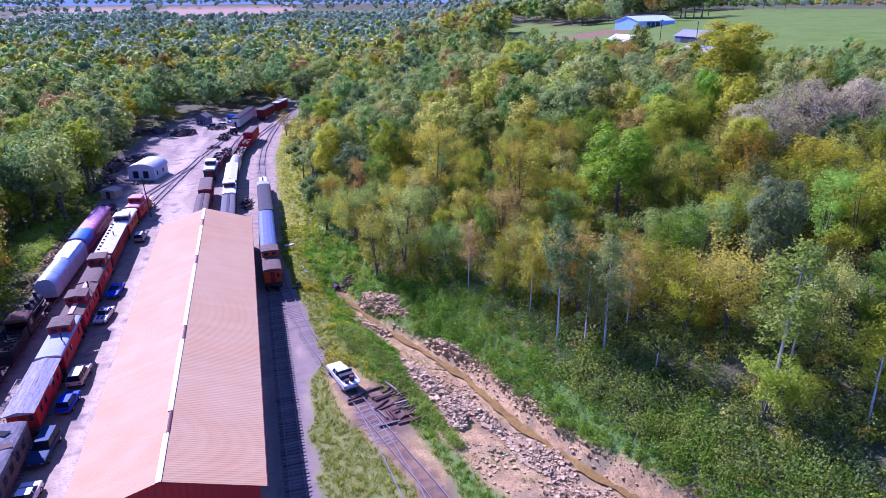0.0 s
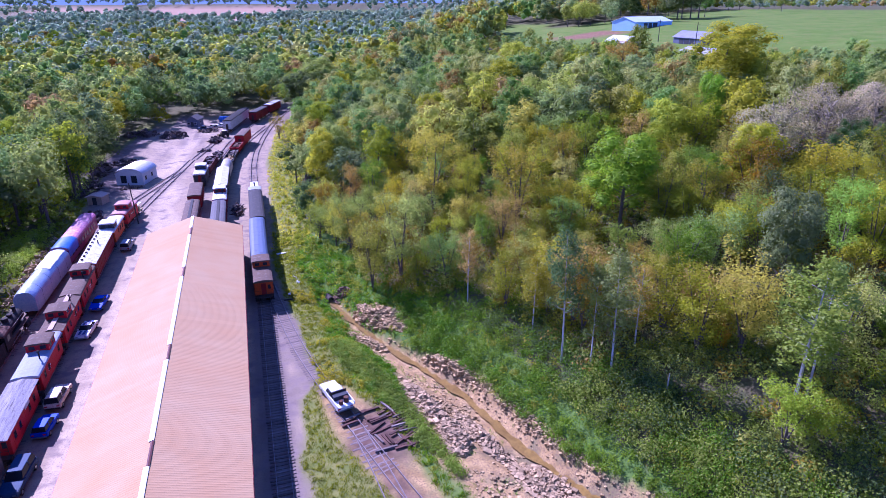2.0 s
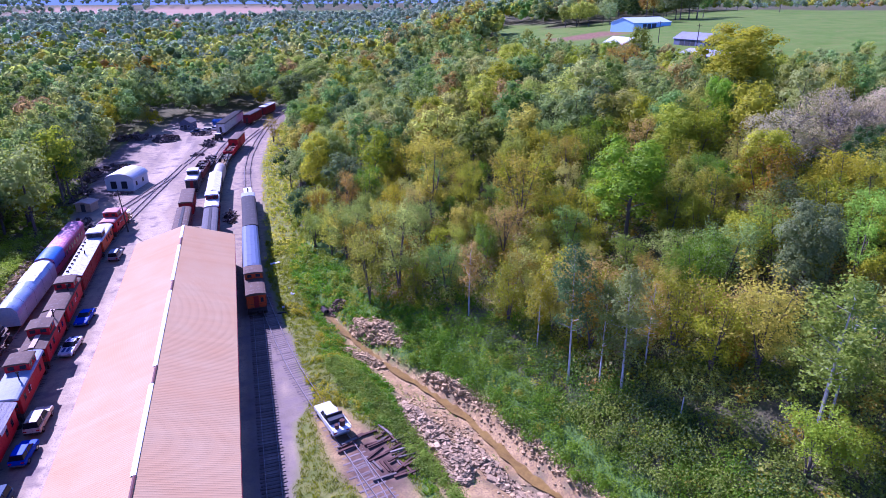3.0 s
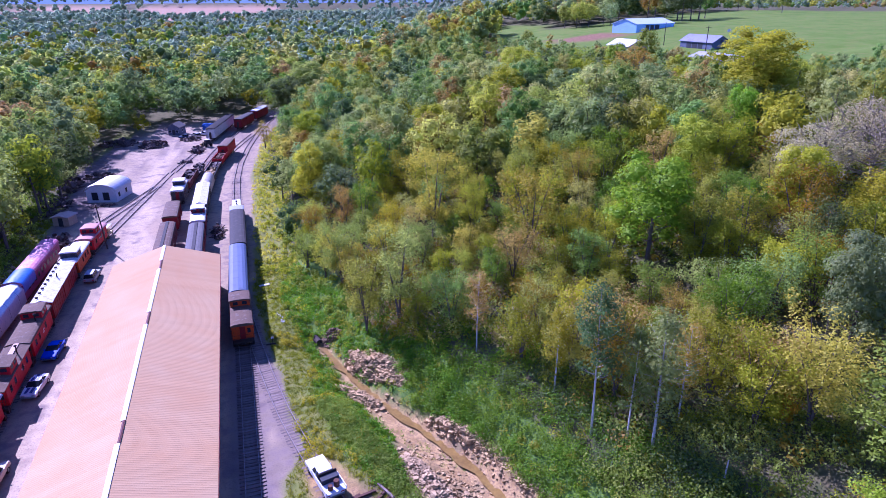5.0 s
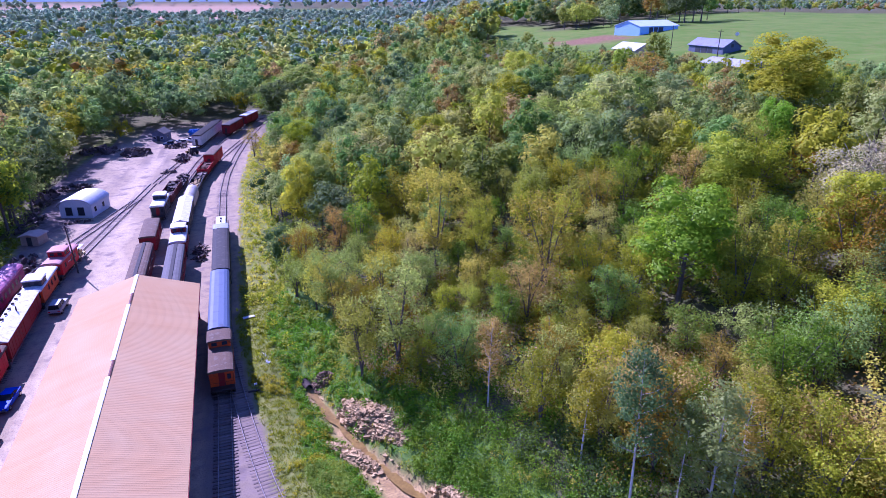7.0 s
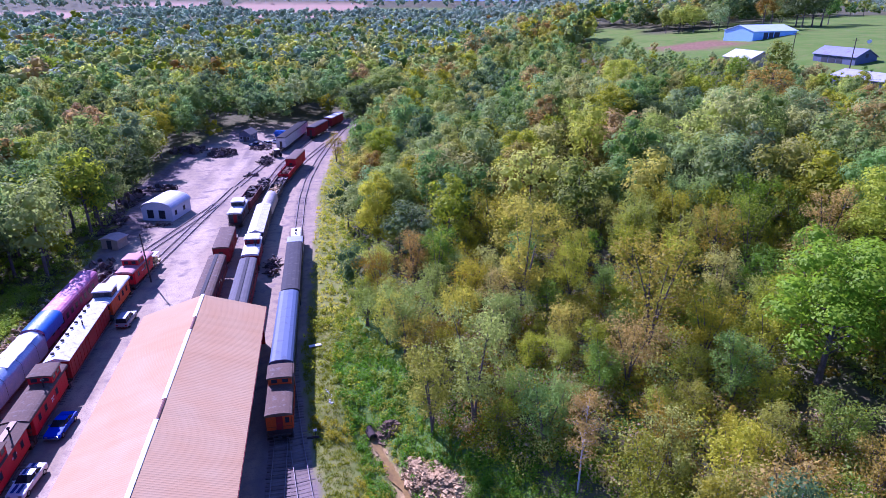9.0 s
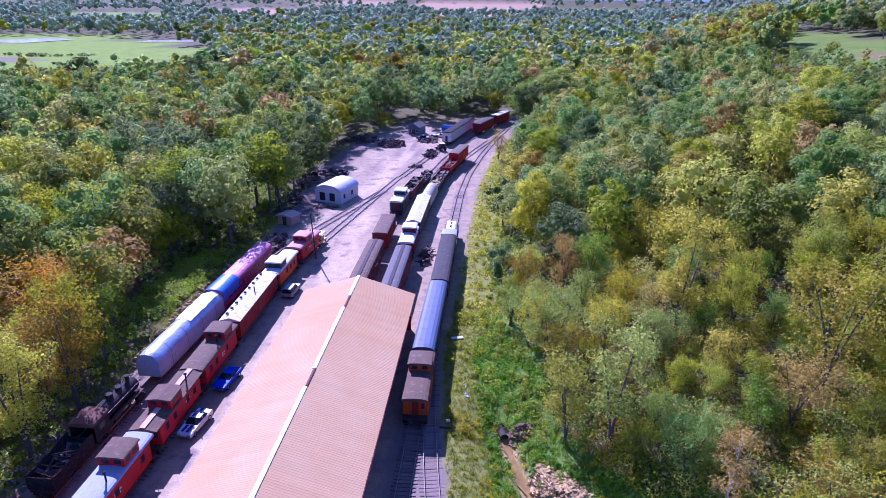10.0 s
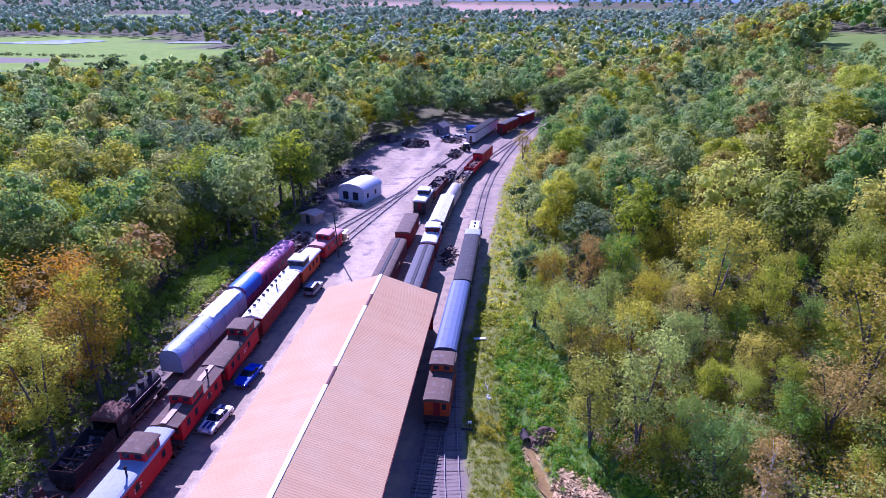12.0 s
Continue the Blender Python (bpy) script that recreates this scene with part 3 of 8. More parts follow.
for line in (TRACK_A, TRACK_B, TRACK_L, TRACK_LL, TRACK_ML, TRACK_MR, TRACK_FAR):
    for tx, ty in way(line, 1.5)[0]:
        best = np.minimum(best, np.hypot(px - tx, py - ty))
# track ballast; stronger beside the hall, where its shade is darkened into the gravel
cinder_shade[near] = np.where((px > 9) & (py < 84) & (px < 13), 0.72, 0.38) * smooth01((2.3 + 0.7 * wobble(px, py, 2.7, 17) - best) / 1.2)
cinder_shade[near] = np.maximum(cinder_shade[near], 0.7 * smooth01((-23 - px + 1.5 * wobble(px, py, 6, 19)) / 3))
cinder_shade[near] = np.maximum(cinder_shade[near], 0.9 * smooth01((7.5 + 3.5 * wobble(px, py, 7, 20) - (px - yard_left(py))) / 4) * smooth01((py - 135) / 10))
# random darker patches in the far yard
cinder_shade[near] = np.maximum(cinder_shade[near], 0.75 * smooth01((wobble(px, py, 4.2, 24) - 0.3) / 0.3) * smooth01((py - 180) / 25))
# wider darkening right of the hall, deepening the shade there by colour
cinder_shade[near] = np.maximum(cinder_shade[near], np.where((px > 8.5) & (py < 100), 0.6, 0) * smooth01((3.6 + 0.8 * wobble(px, py, 3.7, 18) - best) / 1.6))
worn_sunlit = np.zeros(gxx.shape)
# lane beside the hall, wheel-rubbed and whitened further to imitate sunshine
worn_sunlit[near] = smooth01((2.6 - np.abs(px + 10.9) + 0.8 * wobble(px, py, 5, 51)) / 1.6) * smooth01((104 - py) / 8)
worn_sunlit[near] = np.maximum(worn_sunlit[near], 0.8 * smooth01((4.2 - np.abs(px - np.interp(py, [100, 125, 150, 175, 215], [-9, -8.5, -10, -12, -7])) + 1.6 * wobble(px, py, 8, 52)) / 3) * smooth01((py - 98) / 5) * smooth01((228 - py) / 14))
oa = ground.data.attributes.new("worn_sunlit", "FLOAT", "POINT")
oa.data.foreach_set("value", worn_sunlit.ravel().astype(np.float32))
na = ground.data.attributes.new("cinder_shade", "FLOAT", "POINT")
na.data.foreach_set("value", cinder_shade.ravel().astype(np.float32))
trodden = smooth01(1.5 - np.hypot((gxx - 21.8) / 3.6, (gyy - 38.5) / 5.5) + 0.25 * wobble(gxx, gyy, 2.2, 14))
bed = np.interp(gyy, [-4, 11, 24.5, 31.6, 38.5, 51.6], [31, 27, 23.6, 21.6, 19.8, 16.6])
trodden = np.maximum(trodden, 0.85 * smooth01((1.6 - np.abs(gxx - bed) + 0.4 * wobble(gxx, gyy, 2, 15)) / 0.8) * smooth01((47 - gyy) / 4))
ta = ground.data.attributes.new("trodden", "FLOAT", "POINT")
ta.data.foreach_set("value", trodden.ravel().astype(np.float32))
ca = ground.data.attributes.new("crop", "FLOAT", "POINT")
ca.data.foreach_set("value", tan_field.ravel().astype(np.float32))

# creek water: a ribbon a little above the bed
cy = np.arange(-40, 77, 0.8)
cx = creek_x(cy) + 0.2 * np.sin(cy * 0.5) + 0.12 * np.sin(cy * 1.3 + 1)
cw = np.interp(cy, [-40, 20, 40, 60, 75, 88], [0.75, 0.7, 0.68, 0.62, 0.5, 0.4]) * (1 + 0.25 * np.sin(cy * 0.83) + 0.15 * np.sin(cy * 2.1))
cz = height(creek_x(cy), cy) + 0.22
ring = np.stack([np.stack([cx - cw, cy, cz], -1), np.stack([cx + cw, cy, cz], -1)], 1).reshape(-1, 3)
k = np.arange(len(cy) - 1) * 2
tagged(raw("creek_water", ring, np.stack([k, k + 1, k + 3, k + 2], -1), WATER, smooth=True),
       "shallow muddy brown creek in a dug bed", "water", kind="structure")
tagged(raw("river_water", [(-520, 640, 0.5), (-445, 638, 0.5), (-428, 696, 0.5), (-470, 720, 0.5), (-352, 676, 0.5), (-296, 690, 0.5), (-300, 712, 0.5), (-350, 702, 0.5)],
           [(0, 1, 2, 3), (4, 5, 6, 7)], RIVER_MAT), "bright reach of a distant river", "water", kind="structure")

# ---- the long engine house ----
B_Y0, B_Y1, B_W, B_EAVE, B_RIDGE = 22.5, 100.0, 8.35, 5.85, 8.5
hall = thing("engine_house", pose(0, 0, 0), "long red metal engine house with a salmon ribbed gable roof", "building")
W_IN, T = 7.9, 0.2


def ribbed_wall(name, along, a, b, face, out, top, parent):
    """A ribbed metal wall from a to b along one axis, its outer face at face, turned towards out; top(c) gives its height."""
    prof = []
    c = a
    while c < b - 0.55:
        prof += [(c, 0.0), (c + 0.45, 0.0), (c + 0.48, 0.035), (c + 0.57, 0.035)]
        c += 0.6
    prof.append((b, 0.0))
    v, f = [], []
    for q, o in prof:
        for d in (face + out * o, face - out * T):
            for z in (0.0, top(q)):
                v.append((q, d, z) if along == "x" else (d, q, z))
    n = len(prof)
    for k in range(n - 1):
        p, q = 4 * k, 4 * k + 4
        f += [(p, q, q + 1, p + 1), (p + 2, p + 3, q + 3, q + 2), (p + 1, q + 1, q + 3, p + 3)]
    f += [(0, 1, 3, 2), (4 * n - 4, 4 * n - 2, 4 * n - 1, 4 * n - 3)]
    me = bpy.data.meshes.new(name)
    me.from_pydata(v, [], f)
    bm = bmesh.new()
    bm.from_mesh(me)
    bmesh.ops.recalc_face_normals(bm, faces=bm.faces)
    bm.to_mesh(me)
    bm.free()
    return link(name, me, WALL_RED, parent)


for s in (-1, 1):
    ribbed_wall("side_wall", "y", B_Y0 + 0.35 + T, B_Y1 - 0.35 - T, s * 6.85, s, lambda q: B_EAVE + 0.3, hall)
for y, s in ((B_Y0 + 0.35, -1), (B_Y1 - 0.35, 1)):
    gable = ribbed_wall("gable_wall", "x", -W_IN + T, W_IN - T, y, s, lambda q: B_RIDGE - 0.12 - abs(q) * (B_RIDGE - B_EAVE) / B_W, hall)
    for x in (-4, 4):
        yy = y + s * 0.09
        boxes("door", [(x - 1.9, x + 1.9, yy - 0.04, yy + 0.04, 0.05, 4.8)], DARK_RED, gable, "dark red sliding engine door")
# roof sheets: ribbed, one mesh a slope's sheet, shared
slope = math.hypot(B_W, B_RIDGE - B_EAVE)
tilt = math.degrees(math.atan2(B_RIDGE - B_EAVE, B_W))
SHEET = (B_Y1 - B_Y0) / 86


def sheet_mesh():
    prof = []
    rib = SHEET / 3
    for i in range(3):
        o = i * rib
        prof += [(o, 0.0), (o + rib * 0.55, 0.0), (o + rib * 0.66, 0.008), (o + rib * 0.88, 0.008)]
    prof.append((SHEET, 0.0))
    v, f = [], []
    for s in (0.0, slope):
        v += [(s, y, z) for y, z in prof]
    n = len(prof)
    for i in range(n - 1):
        f.append((i, i + 1, n + i + 1, n + i))
    low = len(v)
    v += [(0, 0, -0.04), (0, SHEET, -0.04), (slope, SHEET, -0.04), (slope, 0, -0.04)]
    f += [(low, low + 1, low + 2, low + 3)]
    f += [(low, low + 1, n - 1, 0), (low + 3, low + 2, 2 * n - 1, n)]
    me = bpy.data.meshes.new("roof_sheet")
    me.from_pydata(v, [], [q if i < n - 1 else q[::-1] for i, q in enumerate(f)])
    me.materials.append(ROOF_RED)
    return me


SHEETS = [(s, k) for s in (-1, 1) for k in range(86)]

# ridge cap with its openings
VENTS = (29.1, 47.2, 71.2, 89.7)
edges_ = [B_Y0 - 0.05]
for v in VENTS:
    edges_ += [v, v + 3.6]
edges_.append(B_Y1 + 0.05)
for i in range(0, len(edges_), 2):
    bm = bmesh.new()
    a, b = edges_[i], edges_[i + 1]
    prism(bm, [(-0.36, B_RIDGE - 0.06), (0, B_RIDGE + 0.03), (0.12, B_RIDGE - 0.01), (0.12, B_RIDGE + 0.04), (0, B_RIDGE + 0.08), (-0.36, B_RIDGE - 0.01)], a, b)
    part("ridge_cap", bm, RIDGE_WHITE, hall, "white metal ridge cap")
for v in VENTS:
    bm = bmesh.new()
    prism(bm, [(-0.14, B_RIDGE + 0.0), (0.14, B_RIDGE - 0.02), (0.14, B_RIDGE + 0.05), (0.0, B_RIDGE + 0.1), (-0.14, B_RIDGE + 0.06)], v + 0.05, v + 3.55)
    part("ridge_vent", bm, RIDGE_BROWN, hall, "rusty brown ridge vent")
for s in (-1, 1):
    boxes("eave_trim", [(s * B_W - 0.05, s * B_W + 0.05, B_Y0, B_Y1, B_EAVE - 0.16, B_EAVE - 0.05)], WALL_RED, hall)

# ---- railway tracks ----
RAIL_TOP = 0.26
tie_me = bpy.data.meshes.new("tie")
bm = bmesh.new()
box(bm, -1.3, 1.3, -0.115, 0.115, 0.0, 0.15)
bm.to_mesh(tie_me)
bm.free()
tie_me.materials.append(TIE_MAT)
NEAR_TIES = []


def lay_track(pts, label, keep=None):
    xy, hd = way(pts, 0.56)
    t = thing("railway_track", pose(0, 0, 0), label, "railway track", kind="structure")
    d = np.stack([np.cos(np.radians(hd)), np.sin(np.radians(hd))], -1)
    zz = np.maximum(height(xy[:, 0], xy[:, 1]), -0.02)
    for s in (-1, 1):
        c = xy + s * 0.75 * d
        v, f = [], []
        prof = [(-0.036, 0.06), (-0.036, RAIL_TOP), (0.036, RAIL_TOP), (0.036, 0.06)]
        for i in range(len(c)):
            v += [(c[i, 0] + o * d[i, 0], c[i, 1] + o * d[i, 1], zz[i] + z) for o, z in prof]
        for i in range(len(c) - 1):
            f += [(4 * i + j, 4 * i + j + 4, 4 * i + j + 5, 4 * i + j + 1) for j in range(3)]
        raw("rail", v, f, RAIL_MAT, t)
    rest = []
    r = random.Random(len(pts))
    for i in range(len(xy)):
        low = r.uniform(0.0, 0.03) if pts is TRACK_A and xy[i, 1] < 84 else r.uniform(0.09, 0.15) if pts is TRACK_B and xy[i, 1] < 32 else r.uniform(0.04, 0.085) if pts is TRACK_B and xy[i, 1] > 48 else r.uniform(0.07, 0.105)
        spot = (xy[i, 0] + r.uniform(-0.06, 0.06), xy[i, 1], zz[i] - 0.06 - low, hd[i] + r.uniform(-2.5, 2.5))
        if keep and keep[0] < xy[i, 1] < keep[1]:
            NEAR_TIES.append((t, spot))
        else:
            rest.append(spot)
    V = np.array([(-1.3, -0.115, 0), (1.3, -0.115, 0), (1.3, 0.115, 0), (-1.3, 0.115, 0), (-1.3, -0.115, 0.15), (1.3, -0.115, 0.15), (1.3, 0.115, 0.15), (-1.3, 0.115, 0.15)])
    F = np.array([(4, 5, 6, 7), (0, 1, 5, 4), (1, 2, 6, 5), (2, 3, 7, 6), (3, 0, 4, 7)])
    vs, fs = [], []
    for i, (x, y, z, h) in enumerate(rest):
        a = math.radians(h)
        R = np.array([[math.cos(a), math.sin(a), 0], [-math.sin(a), math.cos(a), 0], [0, 0, 1]])
        vs.append(V @ R + (x, y, z))
        fs.append(F + 8 * i)
    if rest:
        tagged(raw("ties", np.concatenate(vs), np.concatenate(fs), TIE_STUFF, t), kind="stuff")
    return xy, hd


lay_track(TRACK_A, "single railway track on pink gravel ballast beside the engine house", (20, 84))
lay_track(TRACK_B, "old siding on weathered ties ending in rough grass", (18, 92))
lay_track(TRACK_L, "storage track on gravel under a row of old cabooses")
lay_track(TRACK_LL, "storage track at the wood's edge under tarped cars")
lay_track(TRACK_ML, "yard track behind the engine house under freight cars")
lay_track(TRACK_MR, "yard track under boxcars and flat wagons")
lay_track(TRACK_FAR, "far yard track curving into the trees")


def loose_rail(pts, label):
    """A single rail left lying along the siding."""
    v, f = [], []
    for i, (x, y) in enumerate(pts):
        (x0, y0), (x1, y1) = pts[max(i - 1, 0)], pts[min(i + 1, len(pts) - 1)]
        k = math.hypot(x1 - x0, y1 - y0)
        nx_, ny_ = (y1 - y0) / k, -(x1 - x0) / k
        z = float(height(x, y))
        v += [(x + o * nx_, y + o * ny_, z + h) for o, h in ((-0.07, 0.0), (-0.035, 0.05), (-0.035, 0.15), (0.035, 0.15), (0.035, 0.05), (0.07, 0.0))]
        if i:
            f += [(6 * i - 6 + j, 6 * i + j, 6 * i + j + 1, 6 * i - 5 + j) for j in range(5)]
    tagged(raw("loose_rail", v, f, RAIL_MAT), label, "rail", "rails left beside the siding")


for ends in (((18.97, 39.4), (19.35, 36), (19.75, 33.2), (20.15, 29), (20.5, 25.3), (21.0, 20), (21.5, 14)), ((20.3, 39.6), (21.0, 35.5), (21.75, 31.2), (22.2, 28), (22.6, 25.2), (23.0, 21), (23.4, 16))):
    loose_rail(ends, "rusty loose rail running off into dry grass")
for k in range(6):
    y = 33.4 + 1.1 * k
    bm = bmesh.new()
    box(bm, -1.7 + 0.15 * (k % 3), 1.6 - 0.2 * (k % 4), -0.12, 0.12, -0.1, 0.03)
    ob = part("switch_tie", bm, TIE_MAT)
    ob.matrix_world = pose(20.8 - 0.26 * k, y, float(height(20.8 - 0.26 * k, y)), 0, 0, 13 + (k * 7) % 5)
    tagged(ob, "long dark weathered switch tie under spreading rails", "railway tie", "switch ties of the siding")


# ---- rolling stock ----
wheel_cache = {}


def wheel_mesh(r):
    if r not in wheel_cache:
        bm = bmesh.new()
        tube(bm, (-0.07, 0, 0), (0.07, 0, 0), r, seg=14)
        tube(bm, (-0.1, 0, 0), (-0.06, 0, 0), r * 1.07, seg=14)
        me = bpy.data.meshes.new("wheel")
        bm.to_mesh(me)
        bm.free()
        me.materials.append(UNDER)
        wheel_cache[r] = me
    return wheel_cache[r]


def bogie(car, y, axle=1.7, r=0.42):
    bm = bmesh.new()
    for s in (-1, 1):
        side_prism(bm, [(y - axle * 0.75, 0.45), (y - 0.3, 0.3), (y + 0.3, 0.3), (y + axle * 0.75, 0.45), (y + axle * 0.75, 0.62), (y + 0.45, 0.8), (y - 0.45, 0.8), (y - axle * 0.75, 0.62)],
                   s * 0.95 - 0.07, s * 0.95 + 0.07)
    box(bm, -1.0, 1.0, y - 0.2, y + 0.2, 0.55, 0.85)
    t = part("truck", bm, UNDER, car)
    for dy in (-axle / 2, axle / 2):
        for s in (-1, 1):
            w = new("wheel", wheel_mesh(r))
            w.parent = t
            w.location = (s * 0.75, y + dy, r)
            w.rotation_euler = (0, 0, 0 if s > 0 else math.pi)


def roof_outline(w, z, style, rise):
    """(x, z) of a roof's cross section, counter-clockwise from the lower left."""
    h = w / 2
    if style == "peak":
        return [(-h, z), (h, z), (h, z + 0.07), (0, z + rise), (-h, z + 0.07)]
    pts = [(-h, z), (h, z)]
    for k in range(9):
        a = math.pi * k / 8
        c = math.copysign(abs(math.cos(a)) ** 0.8, math.cos(a))
        pts.append((h * c, z + 0.06 + (rise - 0.06) * math.sin(a) ** (0.9 if style == "arch" else 0.6)))
    return pts


def roof(name, parent, w, y0, y1, z, style, rise, material, label=""):
    bm = bmesh.new()
    prism(bm, roof_outline(w, z, style, rise), y0, y1)
    return part(name, bm, material, parent, label)


def windows(body, side_x, ys, z0, z1, w, frame=None):
    for y in ys:
        for s in (-1, 1):
            x = s * side_x
            win = boxes("window", [(x - 0.02, x + 0.02, y - w / 2 - 0.07, y + w / 2 + 0.07, z0 - 0.07, z0), (x - 0.02, x + 0.02, y - w / 2 - 0.07, y + w / 2 + 0.07, z1, z1 + 0.07),
                                   (x - 0.02, x + 0.02, y - w / 2 - 0.07, y - w / 2, z0, z1), (x - 0.02, x + 0.02, y + w / 2, y + w / 2 + 0.07, z0, z1)], frame or DARK_RED, body)
            boxes("pane", [(x - 0.012, x + 0.012, y - w / 2, y + w / 2, z0, z1)], PANE, win)


def body_box(car, w, y0, y1, z0, z1, material, boards=0.0, label=""):
    """A car body with sills and, where boards is given, battens along the sides."""
    bm = bmesh.new()
    box(bm, -w / 2, w / 2, y0, y1, z0, z1)
    bmesh.ops.bevel(bm, geom=bm.edges[:], offset=0.03, segments=1, affect="EDGES")
    return part("body", bm, material, car, label)


def handrails(car, y0, y1, w, z):
    s = 1 if y1 > y0 else -1
    e = y1 - s * 0.06
    h = w / 2 - 0.08
    lines = [((-h, e, z), (-h, e, z + 1.0), 0.025), ((h, e, z), (h, e, z + 1.0), 0.025), ((-h, e, z + 1.0), (-0.35, e, z + 1.0), 0.025), ((0.35, e, z + 1.0), (h, e, z + 1.0), 0.025),
             ((-0.35, e, z), (-0.35, e, z + 1.0), 0.025), ((0.35, e, z), (0.35, e, z + 1.0), 0.025), ((-h, e, z + 0.5), (-0.35, e, z + 0.5), 0.02), ((0.35, e, z + 0.5), (h, e, z + 0.5), 0.02),
             ((-h, e, z), (-h, e, z + 2.1), 0.03), ((h, e, z), (h, e, z + 2.1), 0.03)]
    for ln in lines:
        tubes("railing_bar", [ln], UNDER, car, seg=5)
    for x in (-1, 1):
        boxes("step_well", [(x * (h - 0.25) - 0.3, x * (h - 0.25) + 0.3, min(y0, y1) + 0.1, max(y0, y1) - 0.1, z - 0.75, z - 0.69),
                        (x * (h - 0.25) - 0.3, x * (h - 0.25) + 0.3, min(y0, y1) + 0.1, max(y0, y1) - 0.1, z - 0.4, z - 0.34),
                        (x * h - 0.03, x * h + 0.03, min(y0, y1) + 0.1, max(y0, y1) - 0.1, z - 0.75, z - 0.05)], UNDER, car)


def caboose(m, label, L, paint, roof_mat, roof_style="arch", cupola=None, cup_roof=None, chimney=None, board=None, cup_paint=None, group="cabooses on the storage track", W=2.9, H=3.75, white_end=False):
    """A caboose, y along the track: body between end platforms, roof over all, cupola at y = cupola."""
    c = thing("caboose", m, label, "caboose", group)
    e = L / 2
    boxes("underframe", [(-1.2, 1.2, -e, e, 0.85, 1.1), (-0.15, 0.15, -e - 0.25, e + 0.25, 0.72, 0.95)], UNDER, c)
    for y in (-e + 1.9, e - 1.9):
        bogie(c, y)
    pl = 0.8
    b = body_box(c, W, -e + pl, e - pl, 1.05, H - 0.35, paint)
    n = int((L - 2 * pl) / 0.42)
    for s in (-1, 1):
        rows = [boxes("batten", [(s * (W / 2) - 0.012, s * (W / 2) + 0.012, -e + pl + 0.1 + k * 0.84, -e + pl + 0.14 + k * 0.84, 1.12, H - 0.42)], paint, b) for k in range(n // 2)]
    ys = [y for y in (-e + pl + 1.6, -e + pl + 3.4, e - pl - 3.4, e - pl - 1.6) if cupola is None or abs(y - cupola) > 0.9]
    windows(b, W / 2 + 0.012, ys, 2.05, 2.85, 0.6)
    for s in (-1, 1):
        y = s * (e - pl)
        boxes("end_door", [(-0.38, 0.38, y - 0.02, y + 0.02, 1.1, 3.05)], DARK_RED, b)
        boxes("end_window", [(0.65, 1.1, y - 0.02, y + 0.02, 2.0, 2.75)], PANE, b)
        handrails(c, s * (e - pl), s * e, W, 1.1)
        boxes("platform", [(-W / 2 + 0.05, W / 2 - 0.05, min(y, s * e), max(y, s * e), 1.04, 1.12)], UNDER, c)
    top = roof("roof", c, W + 0.24, -e - 0.05, e + 0.05, H - 0.36, roof_style, 0.42, roof_mat)
    if cupola is not None:
        bm = bmesh.new()
        box(bm, -W / 2 + 0.12, W / 2 - 0.12, cupola - 1.35, cupola + 1.35, H - 0.3, H + 0.95)
        cup = part("cupola", bm, cup_paint or paint, c)
        windows(cup, W / 2 - 0.11, (cupola - 0.6, cupola + 0.6), H + 0.25, H + 0.75, 0.7)
        for s in (-1, 1):
            for x in (-0.65, 0.65):
                y = cupola + s * 1.36
                boxes("end_pane", [(x - 0.35, x + 0.35, y - 0.012, y + 0.012, H + 0.25, H + 0.75)], PANE, cup)
        roof("cupola_roof", cup, W + 0.06, cupola - 1.55, cupola + 1.55, H + 0.93, roof_style, 0.26, cup_roof or roof_mat)
    if chimney is not None:
        bm = bmesh.new()
        tube(bm, (0.7, chimney, H - 0.1), (0.7, chimney, H + 1.0), 0.09)
        tube(bm, (0.7, chimney, H + 1.0), (0.7, chimney, H + 1.06), 0.2, 0.16)
        tube(bm, (0.7, chimney, H + 1.1), (0.7, chimney, H + 1.2), 0.2, 0.04)
        part("chimney", bm, BLACK, c, "black stovepipe")
    if board:
        segs = [(-e, e)] if cupola is None else [(-e, cupola - 1.6), (cupola + 1.6, e)]
        for a, z in segs:
            boxes("running_board", [(-0.32, 0.32, a, z, H + 0.06, H + 0.11)], board, c)
    return c


